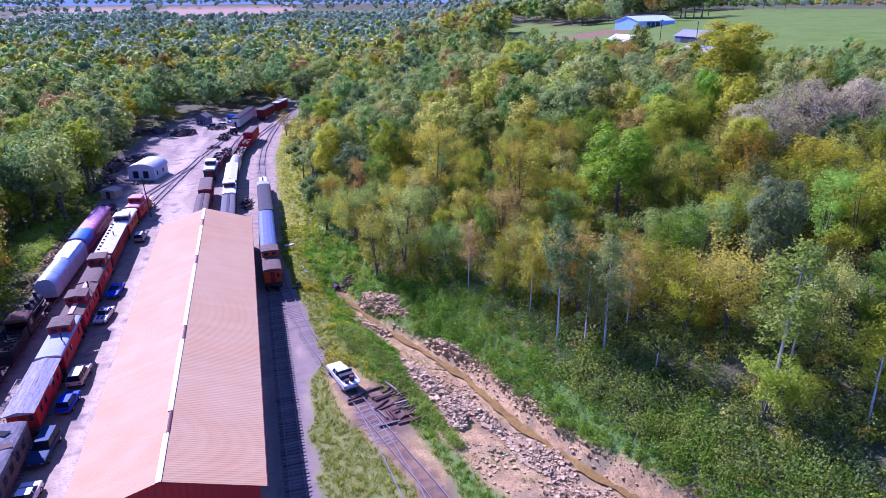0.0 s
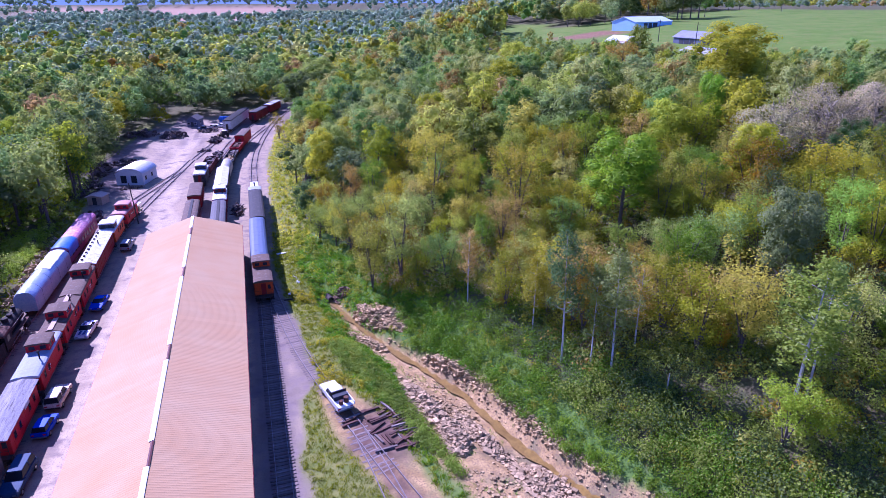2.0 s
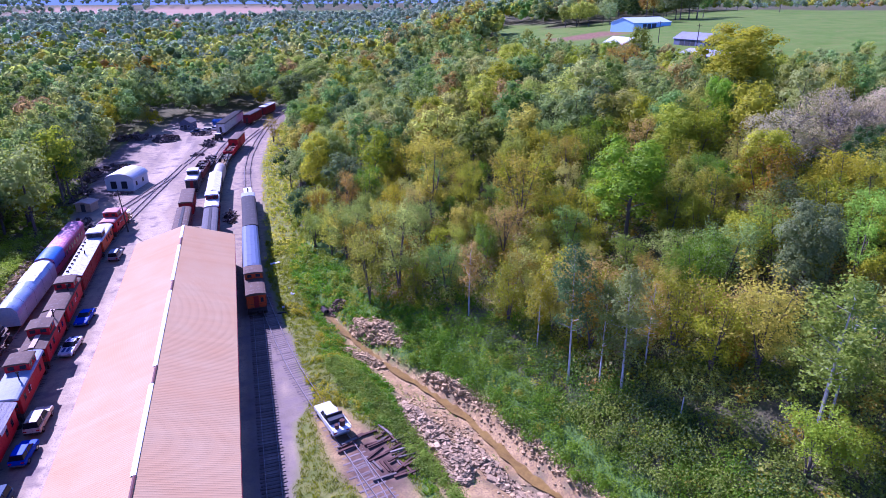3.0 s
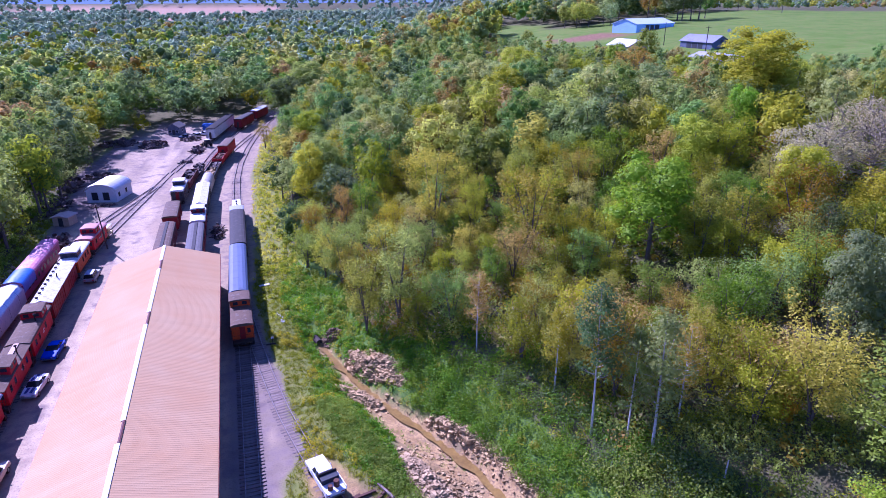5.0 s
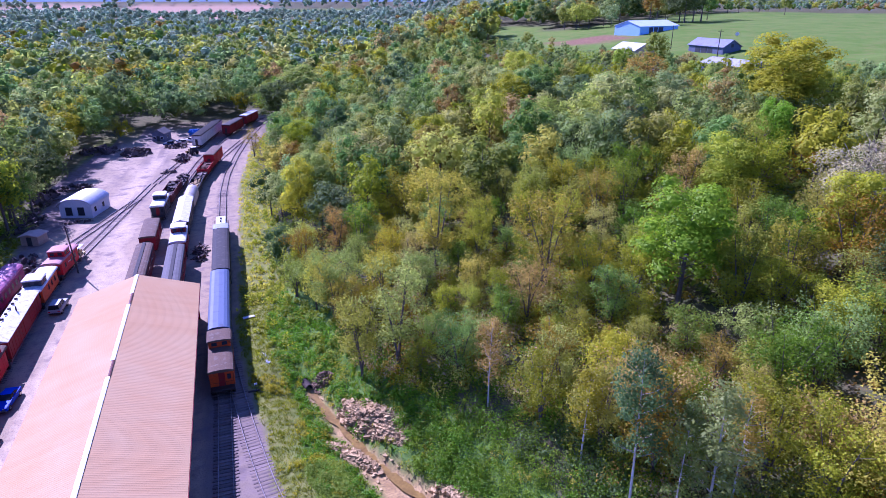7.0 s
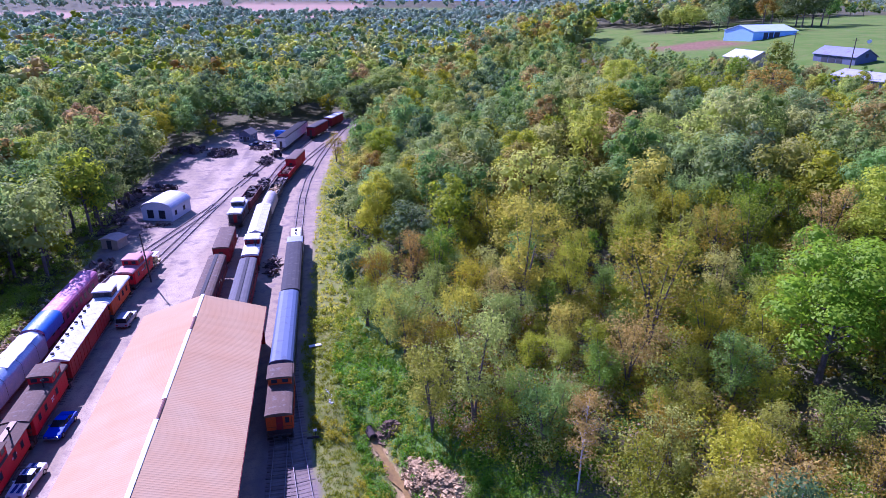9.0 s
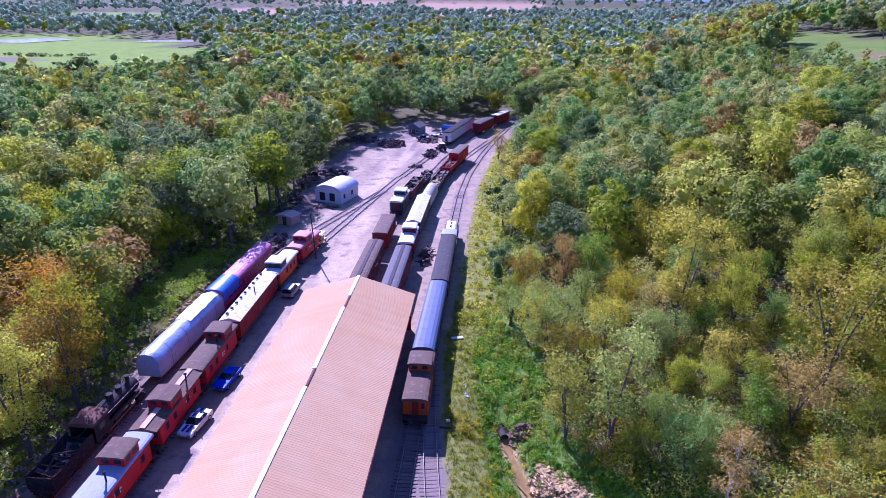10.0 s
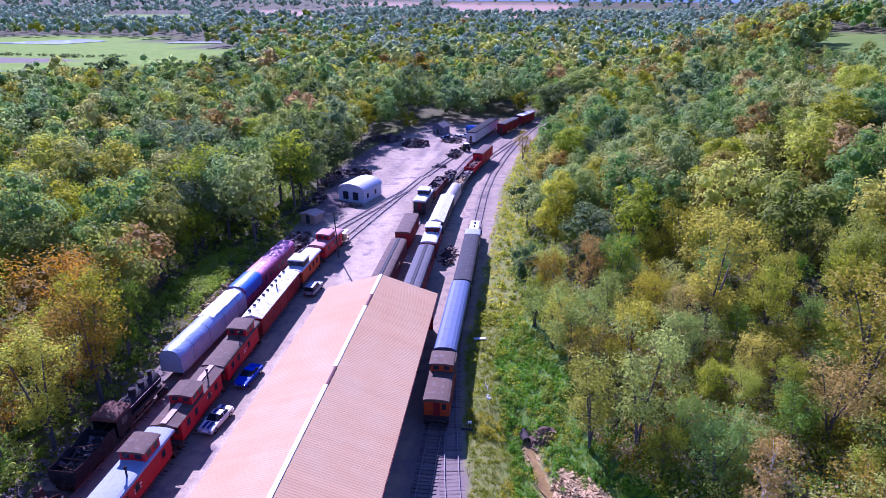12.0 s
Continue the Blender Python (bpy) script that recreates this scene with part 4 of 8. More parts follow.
def wagon(m, label, L, paint, roof_mat=None, kind="box", group="freight cars in the yard", W=2.95, H=4.1, style="arch", rise=0.4, category="boxcar", glazed=0, vents=False, board=None):
    """A covered car, passenger or freight: body, roof, doors or windows, ladders and trucks."""
    c = thing(category.replace(" ", "_"), m, label, category, group)
    e = L / 2
    boxes("underframe", [(-1.25, 1.25, -e, e, 0.85, 1.1), (-0.15, 0.15, -e - 0.35, e + 0.35, 0.7, 0.95), (-0.9, 0.9, -1.6, 1.6, 0.45, 0.85)], UNDER, c)
    for y in (-e + 2.4, e - 2.4):
        bogie(c, y, 2.0)
    b = body_box(c, W, -e, e, 1.05, H - rise, paint)
    if glazed:
        gap = (L - 3) / glazed
        windows(b, W / 2 + 0.012, [-e + 1.5 + gap * (k + 0.5) for k in range(glazed)], 2.05, 2.95, gap * 0.5, paint)
    else:
        for s in (-1, 1):
            x = s * (W / 2 + 0.03)
            door = boxes("side_door", [(x - 0.04, x + 0.04, -1.1, 1.1, 1.15, H - rise - 0.15)], paint, b)
            boxes("door_rail", [(x - 0.05, x + 0.05, -1.3, 2.4, H - rise - 0.14, H - rise - 0.06)], UNDER, b)
        for k in range(int(L / 1.1)):
            y = -e + 0.5 + k * 1.1
            if abs(y) > 1.2:
                boxes("side_post", [(s * (W / 2) - 0.04, s * (W / 2) + 0.04, y - 0.04, y + 0.04, 1.1, H - rise - 0.03) for s in (-1,)], paint, b)
                boxes("side_post", [(W / 2 - 0.04, W / 2 + 0.04, y - 0.04, y + 0.04, 1.1, H - rise - 0.03)], paint, b)
    for s in (-1, 1):
        y = s * (e + 0.05)
        tubes("ladder", [((s * 0.85, y, 1.1), (s * 0.85, y, H - rise), 0.02), ((s * 1.3, y, 1.1), (s * 1.3, y, H - rise), 0.02)]
              + [((s * 0.85, y, z), (s * 1.3, y, z), 0.018) for z in np.arange(1.3, H - rise, 0.4)], UNDER, c, seg=4)
        boxes("end_door", [(-0.4, 0.4, s * e - 0.025, s * e + 0.025, 1.15, 3.1)], UNDER, b)
    if roof_mat:
        roof("roof", c, W + 0.16, -e - 0.08, e + 0.08, H - rise - 0.01, style, rise, roof_mat)
    if board:
        boxes("running_board", [(-0.28, 0.28, -e, e, H + 0.02, H + 0.07)], board, c)
    if vents:
        for k in range(9):
            y = -e + 1.2 + k * (L - 2.4) / 8
            boxes("roof_vent", [(-0.95, -0.55, y - 0.14, y + 0.14, H - 0.12, H + 0.16)], DARK_ROOF, c)
        tubes("chimney", [((0.35, 1.0, H - 0.1), (0.35, 1.0, H + 0.6), 0.1)], BLACK, c)
    return c


def gondola(m, label, L, paint, load, seed, H=2.3, group="freight cars in the yard", category="gondola wagon", size=0.5):
    """An open wagon with low sides and a heap of load in it."""
    c = thing(category.replace(" ", "_"), m, label, category, group)
    e, w = L / 2, 1.42
    boxes("underframe", [(-1.3, 1.3, -e, e, 0.85, 1.15), (-0.15, 0.15, -e - 0.35, e + 0.35, 0.7, 0.95)], UNDER, c)
    for y in (-e + 2.0, e - 2.0):
        bogie(c, y)
    if H > 1.3:
        bm = bmesh.new()
        for s in (-1, 1):
            box(bm, s * w - 0.05, s * w + 0.05, -e, e, 1.15, H)
        for s in (-1, 1):
            box(bm, -w + 0.05, w - 0.05, s * (e - 0.05) - 0.05, s * (e - 0.05) + 0.05, 1.15, H)
        box(bm, -w + 0.05, w - 0.05, -e + 0.1, e - 0.1, 1.15, 1.22)
        part("body", bm, paint, c)
        for k in range(int(L / 1.3)):
            y = -e + 0.5 + k * 1.3
            for s in (-1, 1):
                boxes("side_post", [(s * (w + 0.09) - 0.05, s * (w + 0.09) + 0.05, y - 0.05, y + 0.05, 1.1, H)], paint, c)
    else:
        boxes("deck", [(-w, w, -e, e, 1.15, 1.25)], TIE_MAT, c)
    g = random.Random(seed)
    bm = bmesh.new()
    for _ in range(int(L * 5)):
        x, y = g.uniform(-w + 0.45, w - 0.45), g.uniform(-e + 0.5, e - 0.5)
        z = (1.25 if H > 1.3 else 1.3) + g.uniform(0, max(H - 1.4, 0.5))
        a, b, d = size * g.uniform(0.3, 1.1), size * g.uniform(0.4, 1.6), size * g.uniform(0.2, 0.7)
        box(bm, -a, a, -b, b, -d, d, pose(x, y, z, g.uniform(-25, 25), g.uniform(-25, 25), g.uniform(0, 180)))
    tagged(part("load", bm, load, c), kind="stuff")
    return c


def tarp(m, label, L, material, top=None, W=3.3, H=4.35, category="tarped railway car", group="tarped cars at the wood's edge", straps=4, seed=1):
    """A railway car wrapped in a tarpaulin: sagging sides, rounded shoulders, tied down by straps."""
    c = thing("tarped_car", m, label, category, group)
    e = L / 2
    boxes("underframe", [(-1.25, 1.25, -e + 0.3, e - 0.3, 0.85, 1.1)], UNDER, c)
    for y in (-e + 2.6, e - 2.6):
        bogie(c, y, 2.0)
    h = W / 2
    sec = [(-h, 0.95), (-h, 2.0), (-h * 0.99, H - 1.2), (-h * 0.93, H - 0.95), (-h * 0.56, H - 0.2), (0, H), (h * 0.56, H - 0.2), (h * 0.93, H - 0.95), (h * 0.99, H - 1.2), (h, 2.0), (h, 0.95)]
    n = int(L / 0.45)
    g = np.random.default_rng(seed)
    v, f = [], []
    for i in range(n + 1):
        y = -e + L * i / n
        end = min(i, n - i)
        k = (0.93, 0.975, 1.0)[end] if end < 3 else 1.0
        fold = 0.05 * math.sin(i * 1.9 + seed) + 0.03 * math.sin(i * 0.7)
        for j, (x, z) in enumerate(sec):
            q = 1 + (0.007 * g.normal() + 0.01 * fold * 3) * (1 if 0 < j < 10 else 1.6)
            v.append((x * q * (k if end < 3 else 1), y, z * (1 if j in (0, 10) else (k * 0.5 + 0.5)) + 0.014 * g.normal() * (0 < j < 10) - (0.06 * abs(math.sin(i * 0.35)) if 3 < j < 7 else 0)))
    s = len(sec)
    for i in range(n):
        f += [(i * s + j, (i + 1) * s + j, (i + 1) * s + j + 1, i * s + j + 1) for j in range(s - 1)]
    cover = raw("tarpaulin", v, f, material, c, smooth=True)
    for i, ring_ in ((0, range(s)), (n, range(s))):
        bm = bmesh.new()
        vs = [bm.verts.new(v[i * s + j]) for j in ring_]
        bm.faces.new(vs)
        part("end_flap", bm, material, c)
    for k in range(straps):
        y = -e + L * (k + 0.7) / (straps + 0.4)
        sv = [(x * 1.022, y + q, z + 0.025) for x, z in sec for q in (-0.03, 0.03)]
        raw("strap", sv, [(2 * q, 2 * q + 1, 2 * q + 3, 2 * q + 2) for q in range(len(sec) - 1)], UNDER, c)
    if top:
        i0, i1 = int(n * top[1]), int(n * top[2])
        tv, tf = [], []
        for i in range(i0, i1 + 1):
            for j in range(4, 7):
                x, y, z = v[i * s + j]
                tv.append((x * 1.3 + 0.04 * math.sin(i * 1.3 + j), y, z + 0.05 if j == 5 else z - 0.02))
        for i in range(i1 - i0):
            tf += [(i * 3 + j, i * 3 + 3 + j, i * 3 + 4 + j, i * 3 + 1 + j) for j in range(2)]
        raw("top_sheet", tv, tf, top[0], c, top[3], smooth=True)
    return c


def on(track, y, z=0.26):
    """A pose on a track at the place with this y."""
    p = np.array(track)
    x = float(np.interp(y, p[:, 1], p[:, 0]))
    x1 = float(np.interp(y + 6, p[:, 1], p[:, 0]))
    x0 = float(np.interp(y - 6, p[:, 1], p[:, 0]))
    return pose(x, y, z - 0.01, 0, 0, math.degrees(math.atan2(-(x1 - x0), 12)))


TORN_ROOF = mat("torn_tar_paper_roof", (0.2, 0.185, 0.185), (0.09, 0.08, 0.078), 0.6, 5, 0.9, dirt=(0.035, 0.032, 0.033), bump=0.6, spec=0.08, stretch=(1, 0.4, 1))
FADED_ROOF = mat("faded_pink_roof_paint", (0.42, 0.2, 0.19), (0.33, 0.15, 0.14), 0.7, 7, 0.7, dirt=(0.2, 0.15, 0.14), bump=0.2)
# the row of cabooses on the left storage track
old_coach = wagon(on(TRACK_L, 32.4), "derelict grey wooden coach with a patched tar-paper roof", 19.6, mat("weathered_grey_boards", (0.12, 0.095, 0.075), (0.07, 0.055, 0.045), 0.8, 8, 0.9, dirt=(0.17, 0.13, 0.1), bump=0.5),
      TORN_ROOF, W=3.0, H=3.9, style="arch", rise=0.5, category="coach", glazed=9, group="old coaches")
for k, (y, x, q) in enumerate(((-7, 0.3, 15), (-4.2, -0.5, -20), (-1, 0.5, 30), (2.5, -0.3, -12), (5.5, 0.4, 22), (8, -0.4, -28))):
    bm = bmesh.new()
    box(bm, -0.9, 0.9, -0.45, 0.45, 0.0, 0.03, pose(x, y, 3.93 - 0.08 * abs(x), 0, x * 16, q))
    part("roof_patch", bm, BLACK_ROOF if k % 2 else BROWN_ROOF, old_coach, "loose sheet of tar paper")
c = caboose(on(TRACK_L, 50.0), "red wooden caboose with a bleached grey board roof", 11.8, RED, WOOD_ROOF, "peak", None, chimney=None, W=3.0)
boxes("side_sign", [(1.56, 1.6, 0.2, 1.9, 3.0, 3.32)], WHITE_ROOF, c, "small white board on the side")
tubes("roof_frame", [((-1.3, -1.5, 3.7), (-1.3, 1.5, 3.7), 0.03), ((-2.0, -1.5, 3.8), (-2.0, 1.5, 3.8), 0.03), ((-1.3, -1.5, 3.7), (-2.0, -1.5, 3.8), 0.03), ((-1.3, 1.5, 3.7), (-2.0, 1.5, 3.8), 0.03)], WHITE_ROOF, c, seg=5)
B2 = caboose(on(TRACK_L, 62.1), "red caboose with a pale grey roof and a small brown-roofed cupola", 11.4, RED, PALE_ROOF, "arch", 1.9, BROWN_ROOF, chimney=-1.6)
B3 = caboose(on(TRACK_L, 74.2), "red caboose with a brown roof, buff running board and cupola amidships", 11.6, RED, BROWN_ROOF, "peak", -0.6, BROWN_ROOF, chimney=3.2, board=BUFF)
B4 = caboose(on(TRACK_L, 86.0), "long red caboose with a dark brown roof and end cupola", 11.8, RED, BROWN_ROOF, "arch", 2.9, BROWN_ROOF, chimney=0.6)
wagon(on(TRACK_L, 100.9), "red wooden baggage car with a vented ribbed white roof", 16.4, DARK_RED, WHITE_ROOF, W=2.95, H=4.2, style="peak", rise=0.55, category="baggage car", glazed=0, vents=True, group="cabooses on the storage track")
# the whole cupola is coloured dark to imitate its shaded front
caboose(on(TRACK_L, 114.8), "orange caboose with a white roof, its cupola painted dark as in shade", 10.2, ORANGE, WHITE_ROOF, "arch", -2.0, WHITE_ROOF, cup_paint=DARK_SIDE)
B8 = caboose(on(TRACK_L, 126.0), "small red caboose with a faded pink roof and cupola", 9.6, RED, FADED_ROOF, "arch", -0.4, FADED_ROOF, chimney=1.8)

def side_mark(car_, y, rows, side=1):
    """Faded lettering too weathered to read: short white bars on the car's side."""
    for z, lens in rows:
        p = y
        for ln in lens:
            boxes("lettering", [(side * 1.462 - 0.006, side * 1.462 + 0.006, p, p + ln, z, z + 0.2)], WHITE_ROOF, car_, "faded white lettering")
            p += ln + 0.14


for car_, y, rows in ((B2, -2.0, ((2.35, (0.35, 0.3, 0.3)), (2.0, (0.5, 0.4)))), (B3, 1.0, ((2.3, (0.3, 0.3, 0.25)),)), (B4, 0.0, ((2.3, (0.4, 0.3)), (1.95, (0.3, 0.2)))), (B8, -1.0, ((2.3, (0.3, 0.3, 0.3)),))):
    side_mark(car_, y, rows)

# tarped cars and the old engine on the outer track
tarp(on(TRACK_LL, 91.6), "passenger car wrapped in a shiny silver tarpaulin", 19.0, TARP_WHITE, (WHITE_ROOF, 0.5, 0.97, "bleached white sheet over the top"), seed=2)
c = wagon(on(TRACK_LL, 111.4), "faded magenta passenger car half covered by a blue tarpaulin", 20.6, MAGENTA, MAGENTA_ROOF, W=3.0, H=4.35, style="arch", rise=0.75, category="passenger car", glazed=10, group="tarped cars at the wood's edge")
bm = bmesh.new()
sec = [(-1.56, 2.7)] + [(1.6 * math.cos(math.pi - math.pi * k / 8), 3.66 + 0.76 * math.sin(math.pi * k / 8) ** 0.9) for k in range(9)] + [(1.56, 2.3)]
for i in range(9):
    a = [bm.verts.new((x * 1.01, -10.4 + i * 0.75, z + 0.04 + 0.03 * math.sin(3 * i + x * 4))) for x, z in sec]
    if i:
        for j in range(len(sec) - 1):
            bm.faces.new((prev[j], a[j], a[j + 1], prev[j + 1]))
    prev = a
part("tarpaulin", bm, TARP_BLUE, c, "blue tarpaulin over one end", smooth=True)


def steam_engine(m):
    """An old black steam engine: boiler, cab, running boards, driving wheels."""
    c = thing("steam_locomotive", m, "derelict black steam locomotive with a rusty cab roof", "locomotive", "")
    bm = bmesh.new()
    tube(bm, (0, -0.5, 2.55), (0, 6.2, 2.45), 0.92, 0.8, seg=20)
    part("boiler", bm, BLACK, c, smooth=False)
    tubes("smokebox", [((0, 5.1, 2.45), (0, 6.9, 2.45), 0.86)], BLACK, c, seg=20)
    tubes("smokestack", [((0, 6.1, 3.1), (0, 6.1, 3.95), 0.24), ((0, 6.1, 3.9), (0, 6.1, 4.05), 0.32)], BLACK, c, seg=12)
    tubes("steam_dome", [((0, 2.4, 3.2), (0, 2.4, 3.75), 0.42), ((0, 2.4, 3.7), (0, 2.4, 3.95), 0.4)], BLACK, c, seg=12)
    tubes("sand_dome", [((0, 4.2, 3.1), (0, 4.2, 3.7), 0.36)], BLACK, c, seg=12)
    bm = bmesh.new()
    for s in (-1, 1):
        box(bm, s * 1.42 - 0.04, s * 1.42 + 0.04, -2.9, -0.3, 1.3, 3.5)
    box(bm, -1.38, 1.38, -0.38, -0.3, 1.3, 3.5)
    part("cab", bm, BLACK, c)
    for s in (-1, 1):
        boxes("cab_window", [(s * 1.47 - 0.01, s * 1.47 + 0.01, -2.1, -1.1, 2.4, 3.2)], PANE, c)
    roof("cab_roof", c, 3.1, -3.2, -0.1, 3.5, "arch", 0.5, RUST, "rusty brown cab roof")
    for s in (-1, 1):
        boxes("running_board", [(s * 1.2 - 0.25, s * 1.2 + 0.25, -0.3, 6.8, 1.75, 1.82)], RUST if s > 0 else BLACK, c)
        boxes("cylinder", [(s * 1.25 - 0.3, s * 1.25 + 0.3, 5.4, 6.6, 0.7, 1.5)], BLACK, c)
        tubes("handrail", [((s * 1.0, -0.2, 2.9), (s * 1.0, 6.5, 2.8), 0.025)], RAIL_MAT, c, seg=5)
        boxes("side_rod", [(s * 0.98 - 0.04, s * 0.98 + 0.04, 0.0, 5.4, 0.7, 0.83)], RAIL_MAT, c)
    boxes("frame", [(-0.6, 0.6, -3.0, 7.2, 0.8, 1.4), (-1.3, 1.3, 7.0, 7.3, 0.6, 1.0), (-1.3, 1.3, -3.0, -0.3, 1.2, 1.32)], BLACK, c)
    for y in (0.4, 2.0, 3.6):
        for s in (-1, 1):
            tubes("driving_wheel", [((s * 0.72, y, 0.68), (s * 0.86, y, 0.68), 0.68)], UNDER, c, seg=18)
    for y in (6.0,):
        for s in (-1, 1):
            tubes("pilot_wheel", [((s * 0.72, y, 0.4), (s * 0.84, y, 0.4), 0.4)], UNDER, c, seg=14)
    return c


steam_engine(on(TRACK_LL, 71.5))
c = thing("tender", on(TRACK_LL, 64.9), "empty black locomotive tender with torn open bunker", "tender")
boxes("underframe", [(-1.25, 1.25, -3.4, 3.4, 0.8, 1.1), (-0.15, 0.15, -3.8, 3.8, 0.7, 0.95)], UNDER, c)
for y in (-2.1, 2.1):
    bogie(c, y)
bm = bmesh.new()
for s in (-1, 1):
    side_prism(bm, [(-3.35, 1.1), (3.3, 1.1), (3.3, 2.95), (2.2, 3.05), (0.3, 2.6), (-0.6, 2.75), (-2.0, 2.55), (-3.35, 2.7)], s * 1.4 - 0.04, s * 1.4 + 0.04)
for y, z in ((-3.3, 2.6), (0.3, 2.2), (3.25, 2.4)):
    box(bm, -1.36, 1.36, y - 0.04, y + 0.04, 1.1, z)
box(bm, -1.36, 1.36, -3.26, 0.26, 1.12, 1.3)
box(bm, -1.36, 1.36, 0.34, 3.21, 1.9, 1.98, Matrix.Translation((0, 0, -0.35)) @ Matrix.Rotation(0.12, 4, "X"))
part("bunker", bm, BLACK, c)
tubes("rim_bar", [((-1.42, -3.3, 2.72), (-1.42, -2.0, 2.58), 0.05), ((1.42, -3.3, 2.72), (1.42, -2.0, 2.58), 0.05), ((-1.4, -3.32, 2.62), (1.4, -3.32, 2.62), 0.05)], RUST, c, seg=6)
bm = bmesh.new()
for y in (-2.4, -1.2, 0.9):
    box(bm, -1.4, 1.4, y - 0.06, y + 0.06, 2.2, 2.32, Matrix.Rotation(0.2 * (y + 1), 4, "Z"))
part("brace", bm, RUST, c)
gg = random.Random(77)
bm = bmesh.new()
for _ in range(60):
    l, w = gg.uniform(0.3, 1.6), gg.uniform(0.05, 0.3)
    box(bm, -w, w, -l / 2, l / 2, -0.05, 0.05, pose(gg.uniform(-1.0, 1.0), gg.uniform(-2.8, 2.7), gg.uniform(1.3, 2.1), gg.uniform(-40, 40), gg.uniform(-40, 40), gg.uniform(0, 180)))
tagged(part("load", bm, SCRAP_MAT, c), kind="stuff")
c = thing("flat_wagon", on(TRACK_LL, 55.6), "flat wagon with dark boilers and iron scrap on it", "flat wagon")
boxes("deck", [(-1.35, 1.35, -4.8, 4.8, 1.0, 1.2)], UNDER, c)
for y in (-3.2, 3.2):
    bogie(c, y)
tubes("boiler", [((-0.5, -3.8, 1.85), (-0.5, 1.5, 1.85), 0.62)], BLACK, c, seg=16)
tubes("dome", [((-0.5, 0.4, 2.4), (-0.5, 0.4, 3.1), 0.3)], RUST, c, seg=12)
tubes("drum", [((0.6, 2.6, 1.2), (0.6, 2.6, 2.3), 0.4), ((-0.7, 3.6, 1.2), (-0.7, 3.6, 2.5), 0.45)], RUST, c, seg=12)
tubes("pipe", [((-0.9, 2.0, 1.35), (0.9, 4.4, 1.35), 0.12), ((0.9, -4, 1.3), (1.0, 2, 1.3), 0.1)], RUST, c)

# freight cars behind the engine house
wagon(on(TRACK_ML, 115.3), "red-brown wooden coach with a long brown roof", 21.0, RED_BROWN, BROWN_ROOF, H=4.2, rise=0.6, category="coach", glazed=10, group="old coaches", board=DARK_ROOF)
wagon(on(TRACK_ML, 135.4), "weathered red boxcar with a brown roof", 11.4, DARK_RED, BROWN_ROOF, H=4.1, rise=0.35)
caboose(on(TRACK_ML, 156.0), "black caboose with a white roof and cupola", 9.8, DARK_SIDE, WHITE_ROOF, "arch", 1.2, WHITE_ROOF, group="freight cars in the yard")
gondola(on(TRACK_ML, 168.8), "brown gondola wagon heaped with rusty scrap", 13.6, RED_BROWN, SCRAP_MAT, 4, H=2.9)
gondola(on(TRACK_ML, 181.5), "flat wagon with loose timber and iron", 10, RUST, SCRAP_MAT, 14, H=1.2, category="flat wagon")
wagon(on(TRACK_MR, 113.6), "dark red wooden coach with a grey canvas roof", 19.4, DARK_RED, GREY_ROOF, H=4.2, rise=0.6, category="coach", glazed=9, group="old coaches", board=DARK_ROOF)
caboose(on(TRACK_MR, 130.6), "dark caboose with a white roof", 9.4, DARK_RED, WHITE_ROOF, "arch", 1.8, WHITE_ROOF, group="freight cars in the yard", chimney=-0.5)
wagon(on(TRACK_MR, 146.8), "dark boxcar under a bright white sheet roof", 18.8, DARK_SIDE, WHITE_ROOF, H=4.3, style="peak", rise=0.6, W=3.0)
tarp(on(TRACK_MR, 162.6), "flat wagon under a sagging tan tarpaulin", 11.5, TARP_TAN, None, W=2.9, H=3.6, category="tarped railway car", group="freight cars in the yard", straps=2, seed=5)
gondola(on(TRACK_MR, 173.6), "gondola wagon with a pale grey load", 9.4, DARK_SIDE, GREY_ROCK, 6, H=2.4, size=0.4)
gondola(on(TRACK_MR, 182.6), "flat wagon carrying black iron parts", 7.6, UNDER, SCRAP_MAT, 7, H=2.0)
gondola(on(TRACK_MR, 191.8), "red gondola wagon heaped with red scrap", 9.8, RED, RUST, 8, H=2.6)
wagon(on(TRACK_MR, 203.2), "tall red boxcar with a dusty roof", 12.2, RED, BROWN_ROOF, H=4.4, rise=0.3)
wagon(on(TRACK_FAR, 242.2), "long boxcar with white sides and a black roof", 30.0, WHITE_ROOF, BLACK_ROOF, H=4.5, rise=0.35, W=3.1)
wagon(on(TRACK_ML, 252.5), "dark red boxcar standing under the trees", 15, DARK_RED, DARK_ROOF, H=4.3, rise=0.35)
wagon(on(TRACK_ML, 270), "boxcar with a pale roof half hidden by trees", 13, DARK_RED, WHITE_ROOF, H=4.3, rise=0.35)

# the train on the main track
caboose(on(TRACK_A, 81.4), "orange caboose with a brown roof and a broad cupola", 10.6, ORANGE, BROWN_ROOF, "arch", 1.9, BROWN_ROOF, group="passenger train", W=3.0, H=3.9)
wagon(on(TRACK_A, 97.7), "passenger coach with a smooth blue-grey steel roof", 21.0, DARK_SIDE, STEEL_ROOF, H=4.25, style="round", rise=0.95, W=3.0, category="passenger coach", glazed=14, group="passenger train")
wagon(on(TRACK_A, 119.3), "old passenger coach with a dull dark grey roof", 21.0, DARK_SIDE, DARK_ROOF, H=4.25, style="round", rise=0.95, W=3.0, category="passenger coach", glazed=14, group="passenger train")


